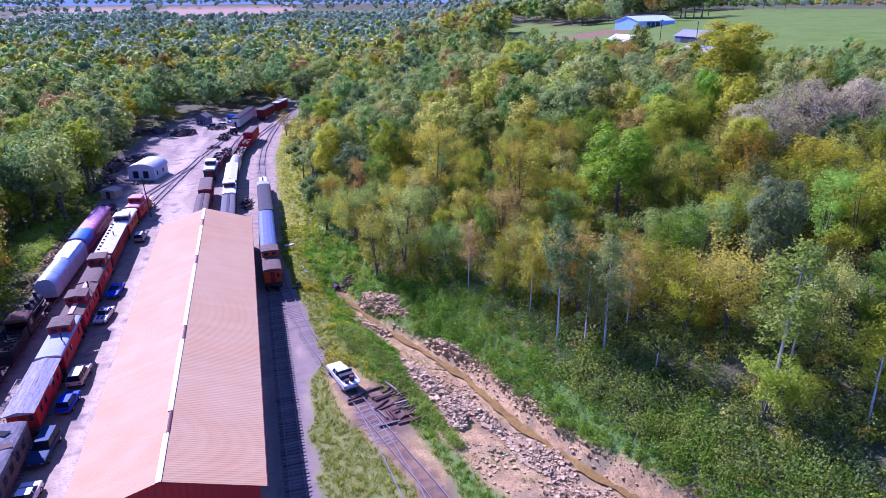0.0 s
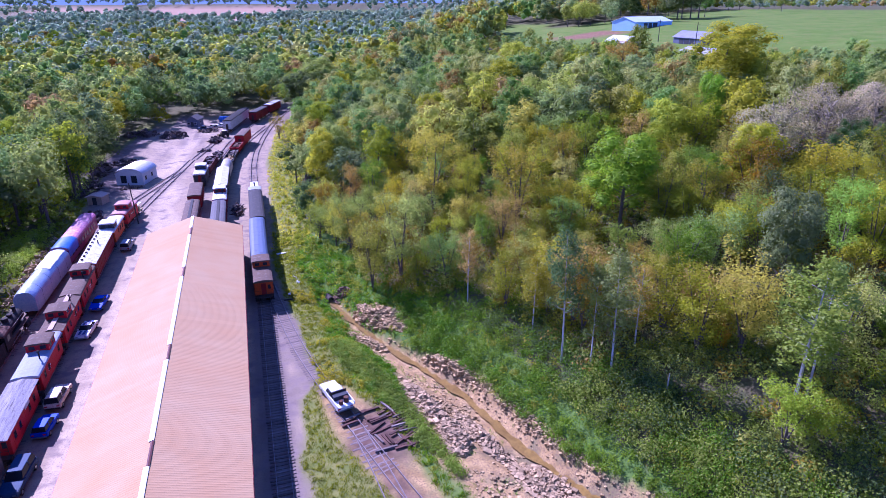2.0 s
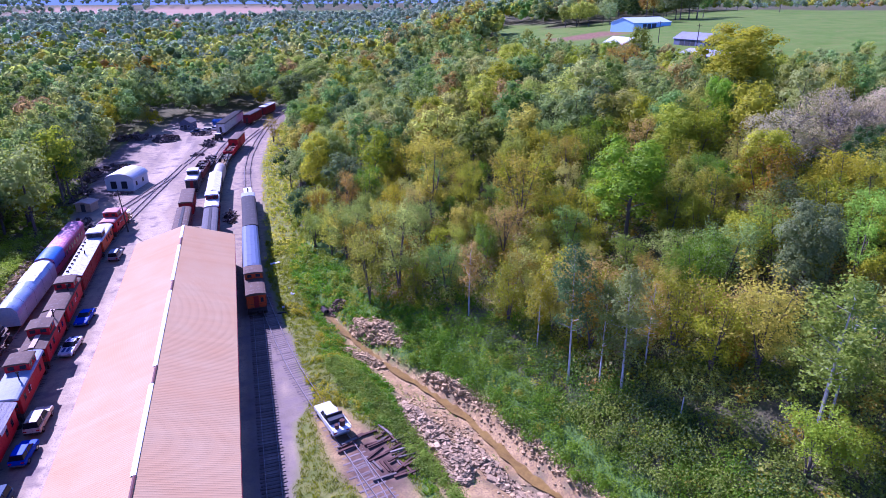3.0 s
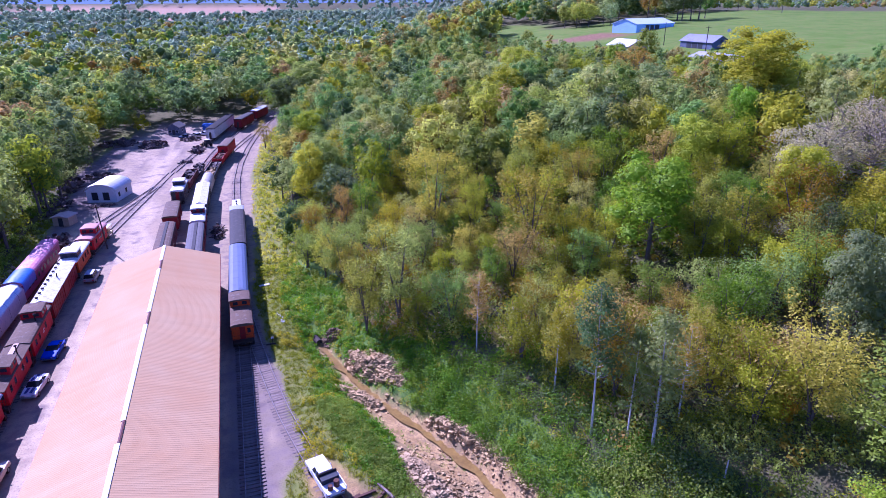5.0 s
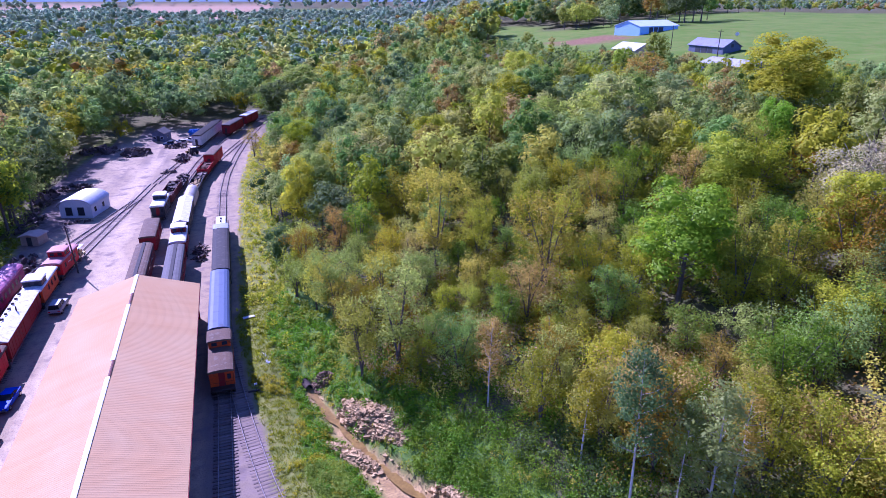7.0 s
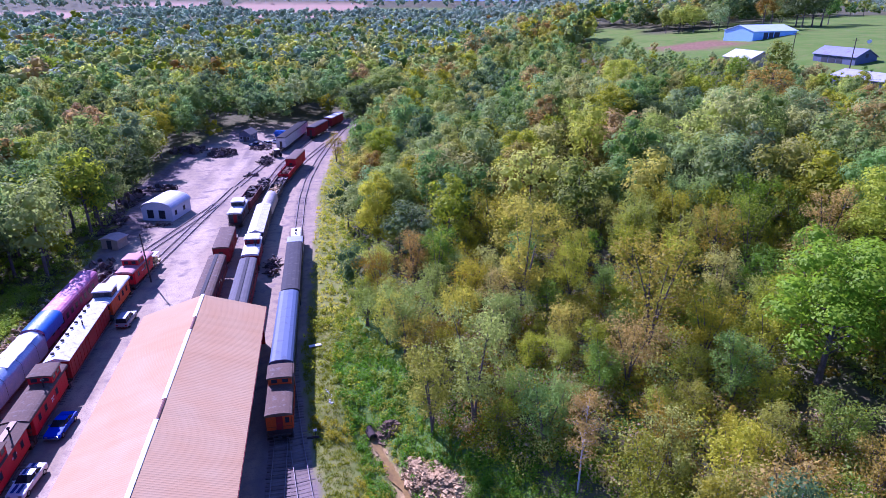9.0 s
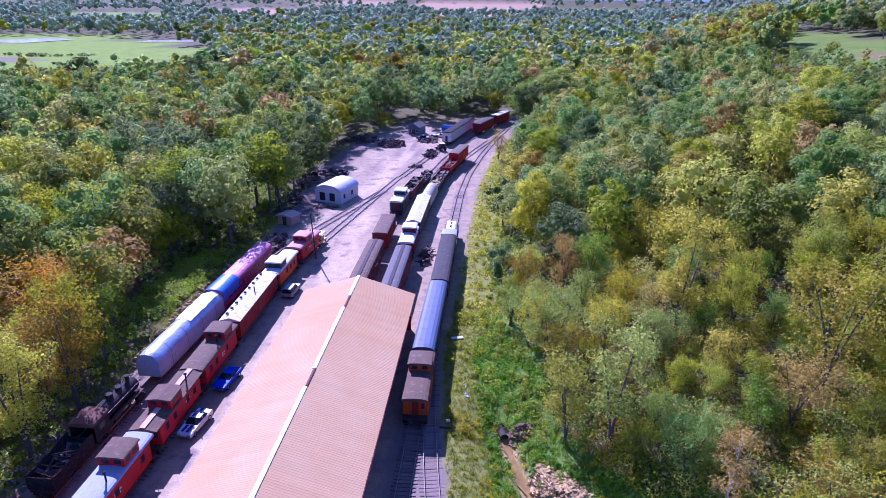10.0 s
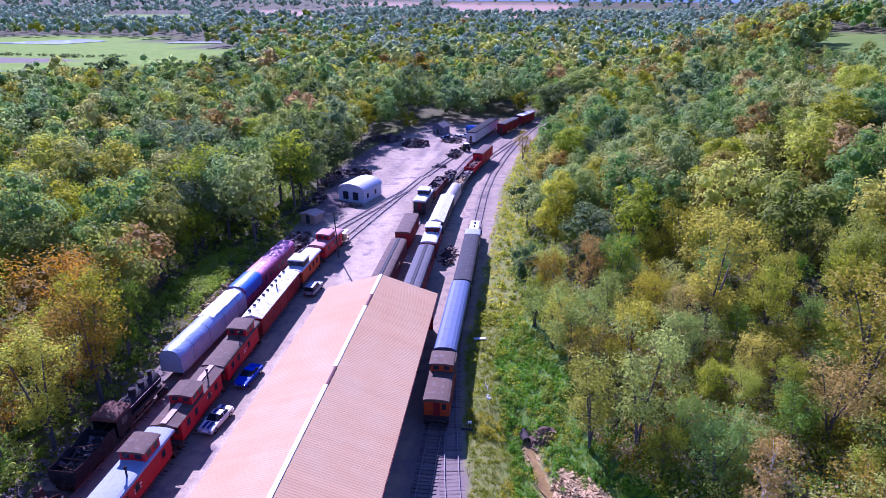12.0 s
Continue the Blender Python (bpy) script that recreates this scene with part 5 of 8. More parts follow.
def diesel(m):
    c = thing("diesel_locomotive", m, "white diesel switcher coupled to the passenger train", "locomotive", "passenger train")
    boxes("frame", [(-1.45, 1.45, -5.2, 5.2, 0.95, 1.35), (-0.15, 0.15, -5.6, 5.6, 0.75, 1.0)], UNDER, c)
    for y in (-3.3, 3.3):
        bogie(c, y, 2.2, 0.5)
    bm = bmesh.new()
    box(bm, -0.95, 0.95, -2.2, 4.9, 1.35, 3.25)
    bmesh.ops.bevel(bm, geom=bm.edges[:], offset=0.1, segments=2, affect="EDGES")
    part("hood", bm, WHITE_CAR, c)
    bm = bmesh.new()
    box(bm, -1.45, 1.45, -4.9, -2.2, 1.35, 3.7)
    cab = part("cab", bm, WHITE_CAR, c)
    for s in (-1, 1):
        boxes("cab_window", [(s * 1.46 - 0.012, s * 1.46 + 0.012, -4.4, -2.7, 2.5, 3.3)], PANE, cab)
        boxes("end_pane", [(s * 0.8 - 0.45, s * 0.8 + 0.45, -4.92, -4.89, 2.5, 3.3)], PANE, cab)
        tubes("handrail", [((s * 1.4, -2.1, 2.35), (s * 1.4, 5.0, 2.35), 0.025)] + [((s * 1.4, y, 1.35), (s * 1.4, y, 2.35), 0.02) for y in (-2, 0, 2.5, 5)], UNDER, c, seg=5)
    roof("cab_roof", c, 3.05, -5.05, -2.1, 3.68, "arch", 0.3, PALE_ROOF)
    tubes("exhaust", [((0, 1.0, 3.2), (0, 1.0, 3.6), 0.16), ((0, 3.0, 3.2), (0, 3.0, 3.55), 0.2)], BLACK, c)


diesel(on(TRACK_A, 135.6))

# ---- road vehicles ----
def car(m, label, kind, paint, roof_paint=None, L=4.7, W=1.82, category="car", stripe=None):
    """A road vehicle, front towards +y: lower body, cabin, roof, panes, wheels, lamps and bumpers."""
    c = thing("car", m, label, category, "parked cars beside the engine house")
    e = L / 2
    prof = {
        "coupe": dict(body=[(-e, 0.45), (-e, 0.85), (-e + 0.1, 0.98), (-0.9, 1.0), (0.75, 0.98), (e - 0.15, 0.82), (e, 0.7), (e, 0.35), (-e + 0.1, 0.3)],
                      cab=[(-e + 0.75, 0.97), (-e + 1.45, 1.36), (0.05, 1.38), (0.85, 0.97)]),
        "suv": dict(body=[(-e, 0.5), (-e, 1.1), (0.95, 1.12), (e - 0.1, 1.0), (e, 0.85), (e, 0.45), (-e + 0.1, 0.4)],
                    cab=[(-e + 0.05, 1.1), (-e + 0.25, 1.78), (0.35, 1.78), (1.0, 1.1)]),
        "wagon": dict(body=[(-e, 0.5), (-e, 1.02), (0.9, 1.04), (e - 0.12, 0.94), (e, 0.8), (e, 0.4), (-e + 0.1, 0.36)],
                      cab=[(-e + 0.1, 1.02), (-e + 0.35, 1.55), (0.25, 1.57), (1.0, 1.02)]),
        "pickup": dict(body=[(-e, 0.55), (-e, 1.08), (0.9, 1.1), (e - 0.1, 1.02), (e, 0.85), (e, 0.48), (-e + 0.1, 0.45)],
                       cab=[(-0.75, 1.08), (-0.6, 1.75), (0.6, 1.75), (1.2, 1.08)]),
    }[kind]
    bm = bmesh.new()
    side_prism(bm, prof["body"], -W / 2, W / 2)
    bmesh.ops.bevel(bm, geom=bm.edges[:], offset=0.06, segments=2, affect="EDGES")
    body = part("body", bm, paint, c)
    cab = prof["cab"]
    bm = bmesh.new()
    side_prism(bm, cab, -W / 2 + 0.1, W / 2 - 0.1, [1, 0.84, 0.84, 1])
    bmesh.ops.bevel(bm, geom=bm.edges[:], offset=0.04, segments=1, affect="EDGES")
    part("glazing", bm, GLASS, c, "dark glass all round")
    y0, y1, zt = cab[1][0], cab[2][0], cab[1][1]
    bm = bmesh.new()
    box(bm, -(W / 2 - 0.12) * 0.84, (W / 2 - 0.12) * 0.84, y0 + 0.02, y1 - 0.02, zt - 0.05, zt + 0.035)
    bmesh.ops.bevel(bm, geom=bm.edges[:], offset=0.03, segments=1, affect="EDGES")
    part("roof", bm, roof_paint or paint, c)
    for s in (-1, 1):
        ym = (y0 + y1) / 2
        x = s * (W / 2 - 0.115)
        tubes("pillar", [((s * (W / 2 - 0.1), ym, cab[0][1]), (s * (W / 2 - 0.1) * 0.86, ym, zt), 0.05)], paint, c, seg=4)
        boxes("headlight", [(s * (W / 2 - 0.35) - 0.16, s * (W / 2 - 0.35) + 0.16, e - 0.05, e + 0.015, 0.6, 0.76)], CHROME, c)
        boxes("tail_light", [(s * (W / 2 - 0.25) - 0.16, s * (W / 2 - 0.25) + 0.16, -e - 0.015, -e + 0.05, 0.7, 0.86)], RED, c)
        boxes("mirror", [(s * (W / 2 + 0.05) - 0.08, s * (W / 2 + 0.05) + 0.08, cab[3][0] - 0.35, cab[3][0] - 0.25, cab[0][1] + 0.02, cab[0][1] + 0.14)], paint, c)
    for y in (-e - 0.02, e + 0.02):
        boxes("bumper", [(-W / 2 + 0.08, W / 2 - 0.08, y - 0.06, y + 0.06, 0.4, 0.55)], CHROME if kind != "suv" else UNDER, c)
    for y in (-e + 0.85, e - 0.85):
        for s in (-1, 1):
            x = s * (W / 2 - 0.1)
            tyre = tubes("tyre", [((x - 0.11, y, 0.34), (x + 0.11, y, 0.34), 0.34)], RUBBER, c, seg=14)
            tubes("rim", [((x + s * 0.1, y, 0.34), (x + s * 0.125, y, 0.34), 0.2)], CHROME, tyre, seg=10)
    if kind == "pickup":
        boxes("bed", [(-W / 2 + 0.14, W / 2 - 0.14, -e + 0.12, -0.85, 1.09, 1.1)], UNDER, c)
    if stripe:
        for x in (-0.3, 0.3):
            boxes("stripe", [(x - 0.17, x + 0.17, 0.95, e - 0.2, 0.995, 1.012)], stripe, c, "blue racing stripe")
            boxes("stripe", [(x - 0.17, x + 0.17, y0 + 0.1, y1 - 0.1, zt + 0.03, zt + 0.045)], stripe, c, "blue racing stripe")
            boxes("stripe", [(x - 0.17, x + 0.17, -e + 0.15, -e + 0.7, 0.985, 1.02)], stripe, c, "blue racing stripe")
    return c


car(pose(-14.5, 83.4, 0.02, 0, 0, 174), "glossy blue two-door coupe parked on gravel", "coupe", BLUE_CAR)
car(pose(-14.6, 74.1, 0.02, 0, 0, 173), "white muscle car with two blue racing stripes", "coupe", WHITE_CAR, stripe=STRIPE, L=4.8)
car(pose(-14.4, 56.4, 0.02, 0, 0, -4), "cream estate wagon with a rust-stained roof", "suv", CREAM_CAR, CREAM_CAR, L=4.7)
car(pose(-14.4, 50.4, 0.02, 0, 0, -6), "blue compact hatchback with a bright blue roof", "wagon", BLUE_CAR, L=3.9, W=1.7)
car(pose(-14.8, 41.6, 0.02, 0, 0, 176), "dark blue estate wagon beside the engine house", "suv", DARK_BLUE_CAR, L=5.4, W=1.92)
car(pose(-14.6, 33.4, 0.02, 0, 0, 176), "white saloon parked on the gravel", "coupe", WHITE_CAR, L=5.0, W=1.9)
car(pose(-14.0, 110.0, 0.02, 0, 0, -4), "silver sport utility parked near the orange caboose", "suv", SILVER_CAR, L=4.6)

# high-rail truck standing on the siding
tr = 13.7
truck = car(pose(18.0, 46.0, 0.12, 0, 0, tr), "white pickup truck with a flat bed standing on the siding", "pickup", WHITE_CAR, WHITE_CAR, L=6.0, W=2.0, category="pickup truck")
boxes("flat_bed", [(-1.1, 1.1, -3.3, -0.95, 1.1, 1.2)], WHITE_CAR, truck)
for s in (-1, 1):
    boxes("bed_rail", [(s * 1.06 - 0.04, s * 1.06 + 0.04, -3.3, -0.95, 1.2, 1.5)], WHITE_CAR, truck)
boxes("tool_box", [(-0.9, 0.9, -1.8, -1.1, 1.2, 1.75)], DARK_SIDE, truck, "black tool box on the bed")
tubes("drum", [((0.35, -2.5, 1.2), (0.35, -2.5, 1.9), 0.3), ((-0.4, -2.7, 1.2), (-0.4, -2.7, 1.7), 0.25)], RUST, truck, seg=12)
boxes("headache_rack", [(-1.0, 1.0, -0.95, -0.88, 1.2, 1.95)], UNDER, truck)

# ---- loose timber round the siding's end ----
g = random.Random(11)
for k in range(46):
    if k < 9:
        x, y, h = 19.3 + g.uniform(-0.5, 0.6), 41.6 + g.uniform(-1.3, 1.1), 20 + g.uniform(-6, 6)
    else:
        x, y, h = 23.2 + g.uniform(-1.9, 2.4), 38.6 + g.uniform(-3.6, 4.4), g.choice((8, 18, 28, 30, -70)) + g.uniform(-8, 8)
    l, w, t = g.uniform(1.5, 3.2), g.uniform(0.09, 0.14), g.uniform(0.06, 0.12)
    bm = bmesh.new()
    box(bm, -l / 2, l / 2, -w, w, -t, t)
    ob = part("timber", bm, PLANK_MAT if g.random() < 0.7 else TIE_MAT)
    ob.matrix_world = pose(x, y, float(height(x, y)) + t + 0.02 + (0.16 if k % 4 == 0 else 0.0), 0, g.uniform(-3, 3), h)
    tagged(ob, "old dark railway tie lying in bare soil", "timber", "loose ties at the siding's end")

# ---- buildings ----
def arch_shed(m, W, D, eave, rise):
    c = thing("shed", m, "grey block shed with a galvanised arched roof", "shed")
    h = W / 2
    bm = bmesh.new()
    for s in (-1, 1):
        box(bm, s * h - 0.12, s * h + 0.12, -D / 2, D / 2, 0, eave)
    part("wall", bm, SHED_WALL, c)
    arc = [(h * math.cos(math.pi * k / 14), eave + rise * math.sin(math.pi * k / 14)) for k in range(15)]
    for y in (-D / 2 + 0.02, D / 2 - 0.22):
        bm = bmesh.new()
        prism(bm, [(-h + 0.12, 0), (h - 0.12, 0)] + [(x * 0.97, z - 0.03) for x, z in arc], y, y + 0.2)
        end = part("end_wall", bm, SHED_WALL, c)
        if y < 0:
            for x in (-1.55, 1.2):
                boxes("window", [(x - 0.85, x + 0.85, y - 0.05, y - 0.01, 0.5, 2.65)], SHED_ROOF, end)
                boxes("pane", [(x - 0.75, x + 0.75, y - 0.065, y - 0.055, 0.6, 2.55)], PANE, end)
    for y in (-2.6, 1.2):
        boxes("side_window", [(h + 0.12, h + 0.15, y - 0.45, y + 0.45, 1.1, 2.2)], PANE, c)
    n = 34
    v, f = [], []
    for i in range(n + 1):
        y = -D / 2 - 0.25 + (D + 0.5) * i / n
        o = 0.06 * (i % 2)
        for t in (0.0, 0.08):
            v += [((h + 0.2 + o + t) * math.cos(math.pi * k / 14), y, eave - 0.1 + (rise + o + t + 0.12) * math.sin(math.pi * k / 14)) for k in range(15)]
    for i in range(n):
        for lay in (0, 15):
            for k in range(14):
                a = i * 30 + lay + k
                q = (a, a + 1, a + 31, a + 30)
                f.append(q if lay else q[::-1])
    raw("roof", v, f, SHED_ROOF, c)
    return c


shed = arch_shed(pose(-18.9, 164.6, 0.0, 0, 0, -17), 7.0, 8.6, 2.9, 1.6)


def gable_house(m, name, label, category, W, D, eave, rise, wall, top, door=True, wins=(), over=0.3):
    c = thing(name, m, label, category)
    bm = bmesh.new()
    prism(bm, [(-W / 2, 0), (W / 2, 0), (W / 2, eave), (0, eave + rise), (-W / 2, eave)], -D / 2, D / 2)
    w = part("wall", bm, wall, c)
    sl = math.hypot(W / 2 + over, rise * (1 + 2 * over / W))
    for s in (-1, 1):
        bm = bmesh.new()
        a = math.atan2(rise, W / 2)
        prism(bm, [(0, eave + rise + 0.02), (s * (W / 2 + over), eave - over * math.tan(a) + 0.02), (s * (W / 2 + over), eave - over * math.tan(a) + 0.14), (0, eave + rise + 0.16)][::s], -D / 2 - over, D / 2 + over)
        part("roof", bm, top, c)
    if door:
        boxes("door", [(-0.5, 0.5, -D / 2 - 0.05, -D / 2 - 0.01, 0.02, min(2.05, eave - 0.1))], DARK_SIDE, w)
    for x, y, s in wins:
        if s == "y":
            win = boxes("window", [(x - 0.5, x + 0.5, y - 0.05, y - 0.01, 1.0, 2.0)], WHITE_ROOF, w)
            boxes("pane", [(x - 0.42, x + 0.42, y - 0.07, y - 0.055, 1.08, 1.92)], PANE, win)
        else:
            win = boxes("window", [(x + 0.01, x + 0.05, y - 0.5, y + 0.5, 1.0, 2.0)], WHITE_ROOF, w)
            boxes("pane", [(x + 0.055, x + 0.07, y - 0.42, y + 0.42, 1.08, 1.92)], PANE, win)
    return c


gable_house(pose(-25.2, 145.2, 0, 0, 0, -20), "hut", "low tan plank hut with a flat pale roof", "hut", 3.6, 3.2, 2.0, 0.35, HUT_WALL, BUFF)
gable_house(pose(-8.0, 246.5, 0, 0, 0, -20), "house", "small slate-blue gabled house at the wood's edge", "house", 4.2, 5.6, 2.9, 1.3, HOUSE_WALL, GREY_ROOF, wins=((-1.3, -2.8, "y"), (1.3, -2.8, "y"), (2.1, 0, "x")))
boxes("porch", [(-1.2, 1.2, -3.6, -2.8, 0.0, 0.2)], HUT_WALL, bpy.data.objects["house"])


def barn(m, label, W, D, eave, rise, wall, top, doors):
    c = gable_house(m, "barn", label, "barn", W, D, eave, rise, wall, top, door=False, over=0.4)
    # flat dark panels on the wall stand for shade inside the openings
    for x0, x1 in doors:
        boxes("door", [(W / 2 + 0.01, W / 2 + 0.06, x0, x1, 0.05, eave - 0.5)], DARK_SIDE, c, "dark panel imitating the shade inside an open doorway")
    return c


barn(pose(207.9, 273, 31.0, 0, 0, -75.6), "long pale blue metal barn on the pasture", 15, 26.5, 4.3, 2.2, BARN_BLUE, BARN_ROOF, ((-7, -4.4), (-3.8, -1.2), (-0.6, 2.6)))
barn(pose(171.2, 183.4, 30.1, 0, 0, 185), "open-fronted cattle shed with a pale roof", 7.6, 15, 2.5, 2.0, HOUSE_WALL, COW_ROOF, ((-4.4, -2.2), (-1.8, 0.6), (1.0, 3.0)))
boxes("hatch", [(-0.5, 0.5, 7.51, 7.56, 2.3, 3.3)], DARK_SIDE, bpy.data.objects["barn.001"], "dark gable hatch")
barn(pose(151.8, 200.5, 28.3, 0, 0, 184), "white-roofed farm shed beside trees", 8.5, 12, 2.4, 2.0, HUT_WALL, WHITE_ROOF, ())
barn(pose(147.2, 146.5, 28.2, 0, 0, 183), "long low shed with a pale metal roof behind trees", 8, 17, 2.2, 1.3, HOUSE_WALL, LOW_ROOF, ((-3, 2),))
c = thing("hay_bale", pose(208.4, 214.6, float(height(208.4, 214.6)), 0, 0, 40), "pale wrapped round bale in the pasture", "hay bale")
tubes("bale", [((-0.75, 0, 0.6), (0.75, 0, 0.6), 0.65)], WHITE_ROOF, c, seg=18)
tubes("end_face", [((0.75, 0, 0.6), (0.79, 0, 0.6), 0.55)], BUFF, c, "straw-coloured end", seg=18)

# ---- poles and small yard things ----
c = thing("utility_pole", pose(-13.9, 125.5, 0, 0, -3, 0), "dark wooden pole standing in the yard", "utility pole")
tubes("shaft", [((0, 0, -0.3), (0, 0, 9.3), 0.15, 0.1)], POLE_WOOD, c, seg=10)
tubes("insulator_arm", [((-0.5, 0, 8.7), (0.5, 0, 8.7), 0.05)], POLE_WOOD, c, seg=6)
tubes("guy_wire", [((0, 0, 8.5), (1.2, 3.6, 0), 0.015)], UNDER, c, seg=4)
for px_, py_, ph in ((167.8, 201.3, 9.0), (155.5, 163.5, 9.5)):
    c = thing("utility_pole", pose(px_, py_, float(height(px_, py_)) - 0.6), "thin grey wooden pole beside the farm sheds", "utility pole")
    tubes("shaft", [((0, 0, -0.5), (0, 0, ph), 0.16, 0.1)], POLE_WOOD, c, seg=8)
    tubes("crossarm", [((-1.0, 0, ph - 0.6), (1.0, 0, ph - 0.6), 0.06)], POLE_WOOD, c, seg=6)
zz = float(height(51.2, 27.9))
c = thing("post", pose(51.2, 27.9, zz, 0, 2, 0), "bleached bare post in the weeds of the bank", "post")
tubes("shaft", [((0, 0, -0.3), (0, 0, 3.0), 0.09, 0.06)], BIRCH, c, seg=7)

c = thing("track_machine", on(TRACK_L, 133.2), "small open yellow track maintenance machine", "track machine")
boxes("frame", [(-0.9, 0.9, -1.6, 1.6, 0.5, 0.75)], YELLOW_MACHINE, c)
boxes("canopy", [(-0.95, 0.95, -1.3, 1.3, 2.15, 2.25)], WHITE_ROOF, c, "pale canopy roof")
for x in (-0.85, 0.85):
    for y in (-1.2, 1.2):
        tubes("canopy_post", [((x, y, 0.7), (x, y, 2.2), 0.04)], YELLOW_MACHINE, c, seg=6)
        tubes("wheel", [((x * 0.85 - 0.05, y, 0.3), (x * 0.85 + 0.05, y, 0.3), 0.3)], UNDER, c, seg=12)
boxes("engine_cover", [(-0.5, 0.5, -0.4, 1.0, 0.75, 1.45)], YELLOW_MACHINE, c)
boxes("seat", [(-0.6, 0.6, -1.1, -0.6, 0.75, 1.1)], DARK_SIDE, c)

c = thing("tractor", pose(3.0, 220.2, 0, 0, 0, 30), "pale yellow tractor loader in the yard", "tractor")
boxes("hood", [(-0.5, 0.5, 0.2, 2.0, 0.8, 1.6)], YELLOW_MACHINE, c)
boxes("cab", [(-0.8, 0.8, -1.2, 0.2, 0.8, 2.4)], PANE, c)
boxes("cab_roof", [(-0.9, 0.9, -1.3, 0.3, 2.4, 2.52)], WHITE_ROOF, c)
for x in (-0.95, 0.95):
    tubes("rear_wheel", [((x - 0.2, -0.9, 0.75), (x + 0.2, -0.9, 0.75), 0.75)], RUBBER, c, seg=16)
    tubes("front_wheel", [((x * 0.9 - 0.14, 1.6, 0.45), (x * 0.9 + 0.14, 1.6, 0.45), 0.45)], RUBBER, c, seg=14)
boxes("bucket", [(-1.0, 1.0, 2.5, 3.0, 0.15, 0.8)], YELLOW_MACHINE, c)
for k, (x, y, h, lab, knd, pt) in enumerate(((-4.5, 235.5, 70, "dark pickup near the small house", "pickup", DARK_BLUE_CAR), (-1.2, 238.5, 30, "silver car near the small house", "wagon", SILVER_CAR),
                                             (1.8, 240.5, 50, "white car near the small house", "wagon", WHITE_CAR))):
    car(pose(x, y, 0.02, 0, 0, h), lab, knd, pt)
bm = bmesh.new()
for k in range(5):
    box(bm, -2.6 + 0.05 * k, 2.6 - 0.05 * k, -2.2 + 0.4 * k, 2.2 - 0.4 * k, 1.2 + 0.18 * k, 1.4 + 0.18 * k)
box(bm, -2.2, 2.2, -1.8, 1.8, 0, 1.2)
t = part("tarp_heap", bm, TARP_BLUE)
t.matrix_world = pose(3.4, 253.0, 0, 0, 0, -15)
tagged(t, "heap of goods under a bright blue tarpaulin", "tarpaulin heap")


def scrap_heap(x, y, rx, ry, h, n, label, material, seed, size=0.5, name="scrap_heap", category="scrap heap"):
    """A heap of odd bars, plates and wheels, joined."""
    g = random.Random(seed)
    bm = bmesh.new()
    for _ in range(n):
        a, q = g.uniform(0, 6.283), g.random() ** 0.6
        px, py = rx * q * math.cos(a), ry * q * math.sin(a)
        pz = h * (1 - q) * g.random() + 0.1
        if g.random() < 0.25:
            r_ = size * g.uniform(0.5, 1.0)
            d = Vector((g.uniform(-1, 1), g.uniform(-1, 1), g.uniform(-0.6, 0.6))).normalized() * 0.12
            p = Vector((px, py, pz + r_ * 0.5))
            tube(bm, p - d, p + d, r_, seg=10)
        else:
            l, w, t_ = size * g.uniform(0.6, 3.2), size * g.uniform(0.1, 0.5), size * g.uniform(0.08, 0.4)
            box(bm, -l / 2, l / 2, -w / 2, w / 2, -t_ / 2, t_ / 2, pose(px, py, pz + 0.1, g.uniform(-20, 20), g.uniform(-25, 25), g.uniform(0, 180)))
    ob = part(name, bm, material)
    ob.matrix_world = pose(x, y, float(height(x, y)) - 0.05)
    return tagged(ob, label, category, kind="stuff")


scrap_heap(7.2, 128.5, 1.5, 5.0, 0.9, 70, "dark wheelsets and truck frames left on gravel", SCRAP_MAT, 1, 0.55)
scrap_heap(0.0, 213.5, 2.0, 5.2, 1.1, 110, "dark heap of old ties and iron in the yard", SCRAP_MAT, 2, 0.8)
scrap_heap(-14.5, 226, 4.6, 4.4, 2.4, 170, "tangled heap of rusty scrap by the trees", SCRAP_MAT, 3, 0.9)
scrap_heap(-26, 233, 6, 6, 2.0, 150, "scrap metal strewn along the wood's edge", SCRAP_MAT, 4, 0.9)
scrap_heap(-3.0, 197.2, 1.9, 1.4, 0.35, 30, "low heap of old boards and iron", TIE_STUFF, 5, 0.6)
scrap_heap(-25.5, 187, 4.5, 2.6, 1.3, 90, "dark machine parts beside the yard", SCRAP_MAT, 6, 0.8)
scrap_heap(-30, 160, 3.0, 8, 0.9, 110, "scattered iron among trees behind the shed", SCRAP_MAT, 7, 0.8)
scrap_heap(-30.5, 178, 3.0, 8, 0.9, 90, "scattered timber and iron under the trees", SCRAP_MAT, 8, 0.9)
scrap_heap(-24.5, 132, 2.4, 7, 0.6, 70, "loose boards and iron beside the track", SCRAP_MAT, 9, 0.7)
scrap_heap(-19.5, 156.6, 3.0, 0.9, 0.5, 26, "drums and parts along the shed's front", SCRAP_MAT, 10, 0.5)
scrap_heap(-3, 232.5, 3.5, 2.5, 1.0, 60, "dark junk in front of the house", SCRAP_MAT, 12, 0.7)
scrap_heap(-29.0, 60, 1.5, 24, 0.2, 420, "twigs and branches littering the wood's edge", TIE_STUFF, 13, 0.32, "twig_litter", "twig litter")
scrap_heap(-28.9, 102, 1.1, 18, 0.4, 160, "ballast stones and boards along the wood's edge", GREY_ROCK, 15, 0.5)
c = thing("signboard", pose(14.9, 97.5, 0, 0, 0, 12), "small white board lying beside the main track", "board")
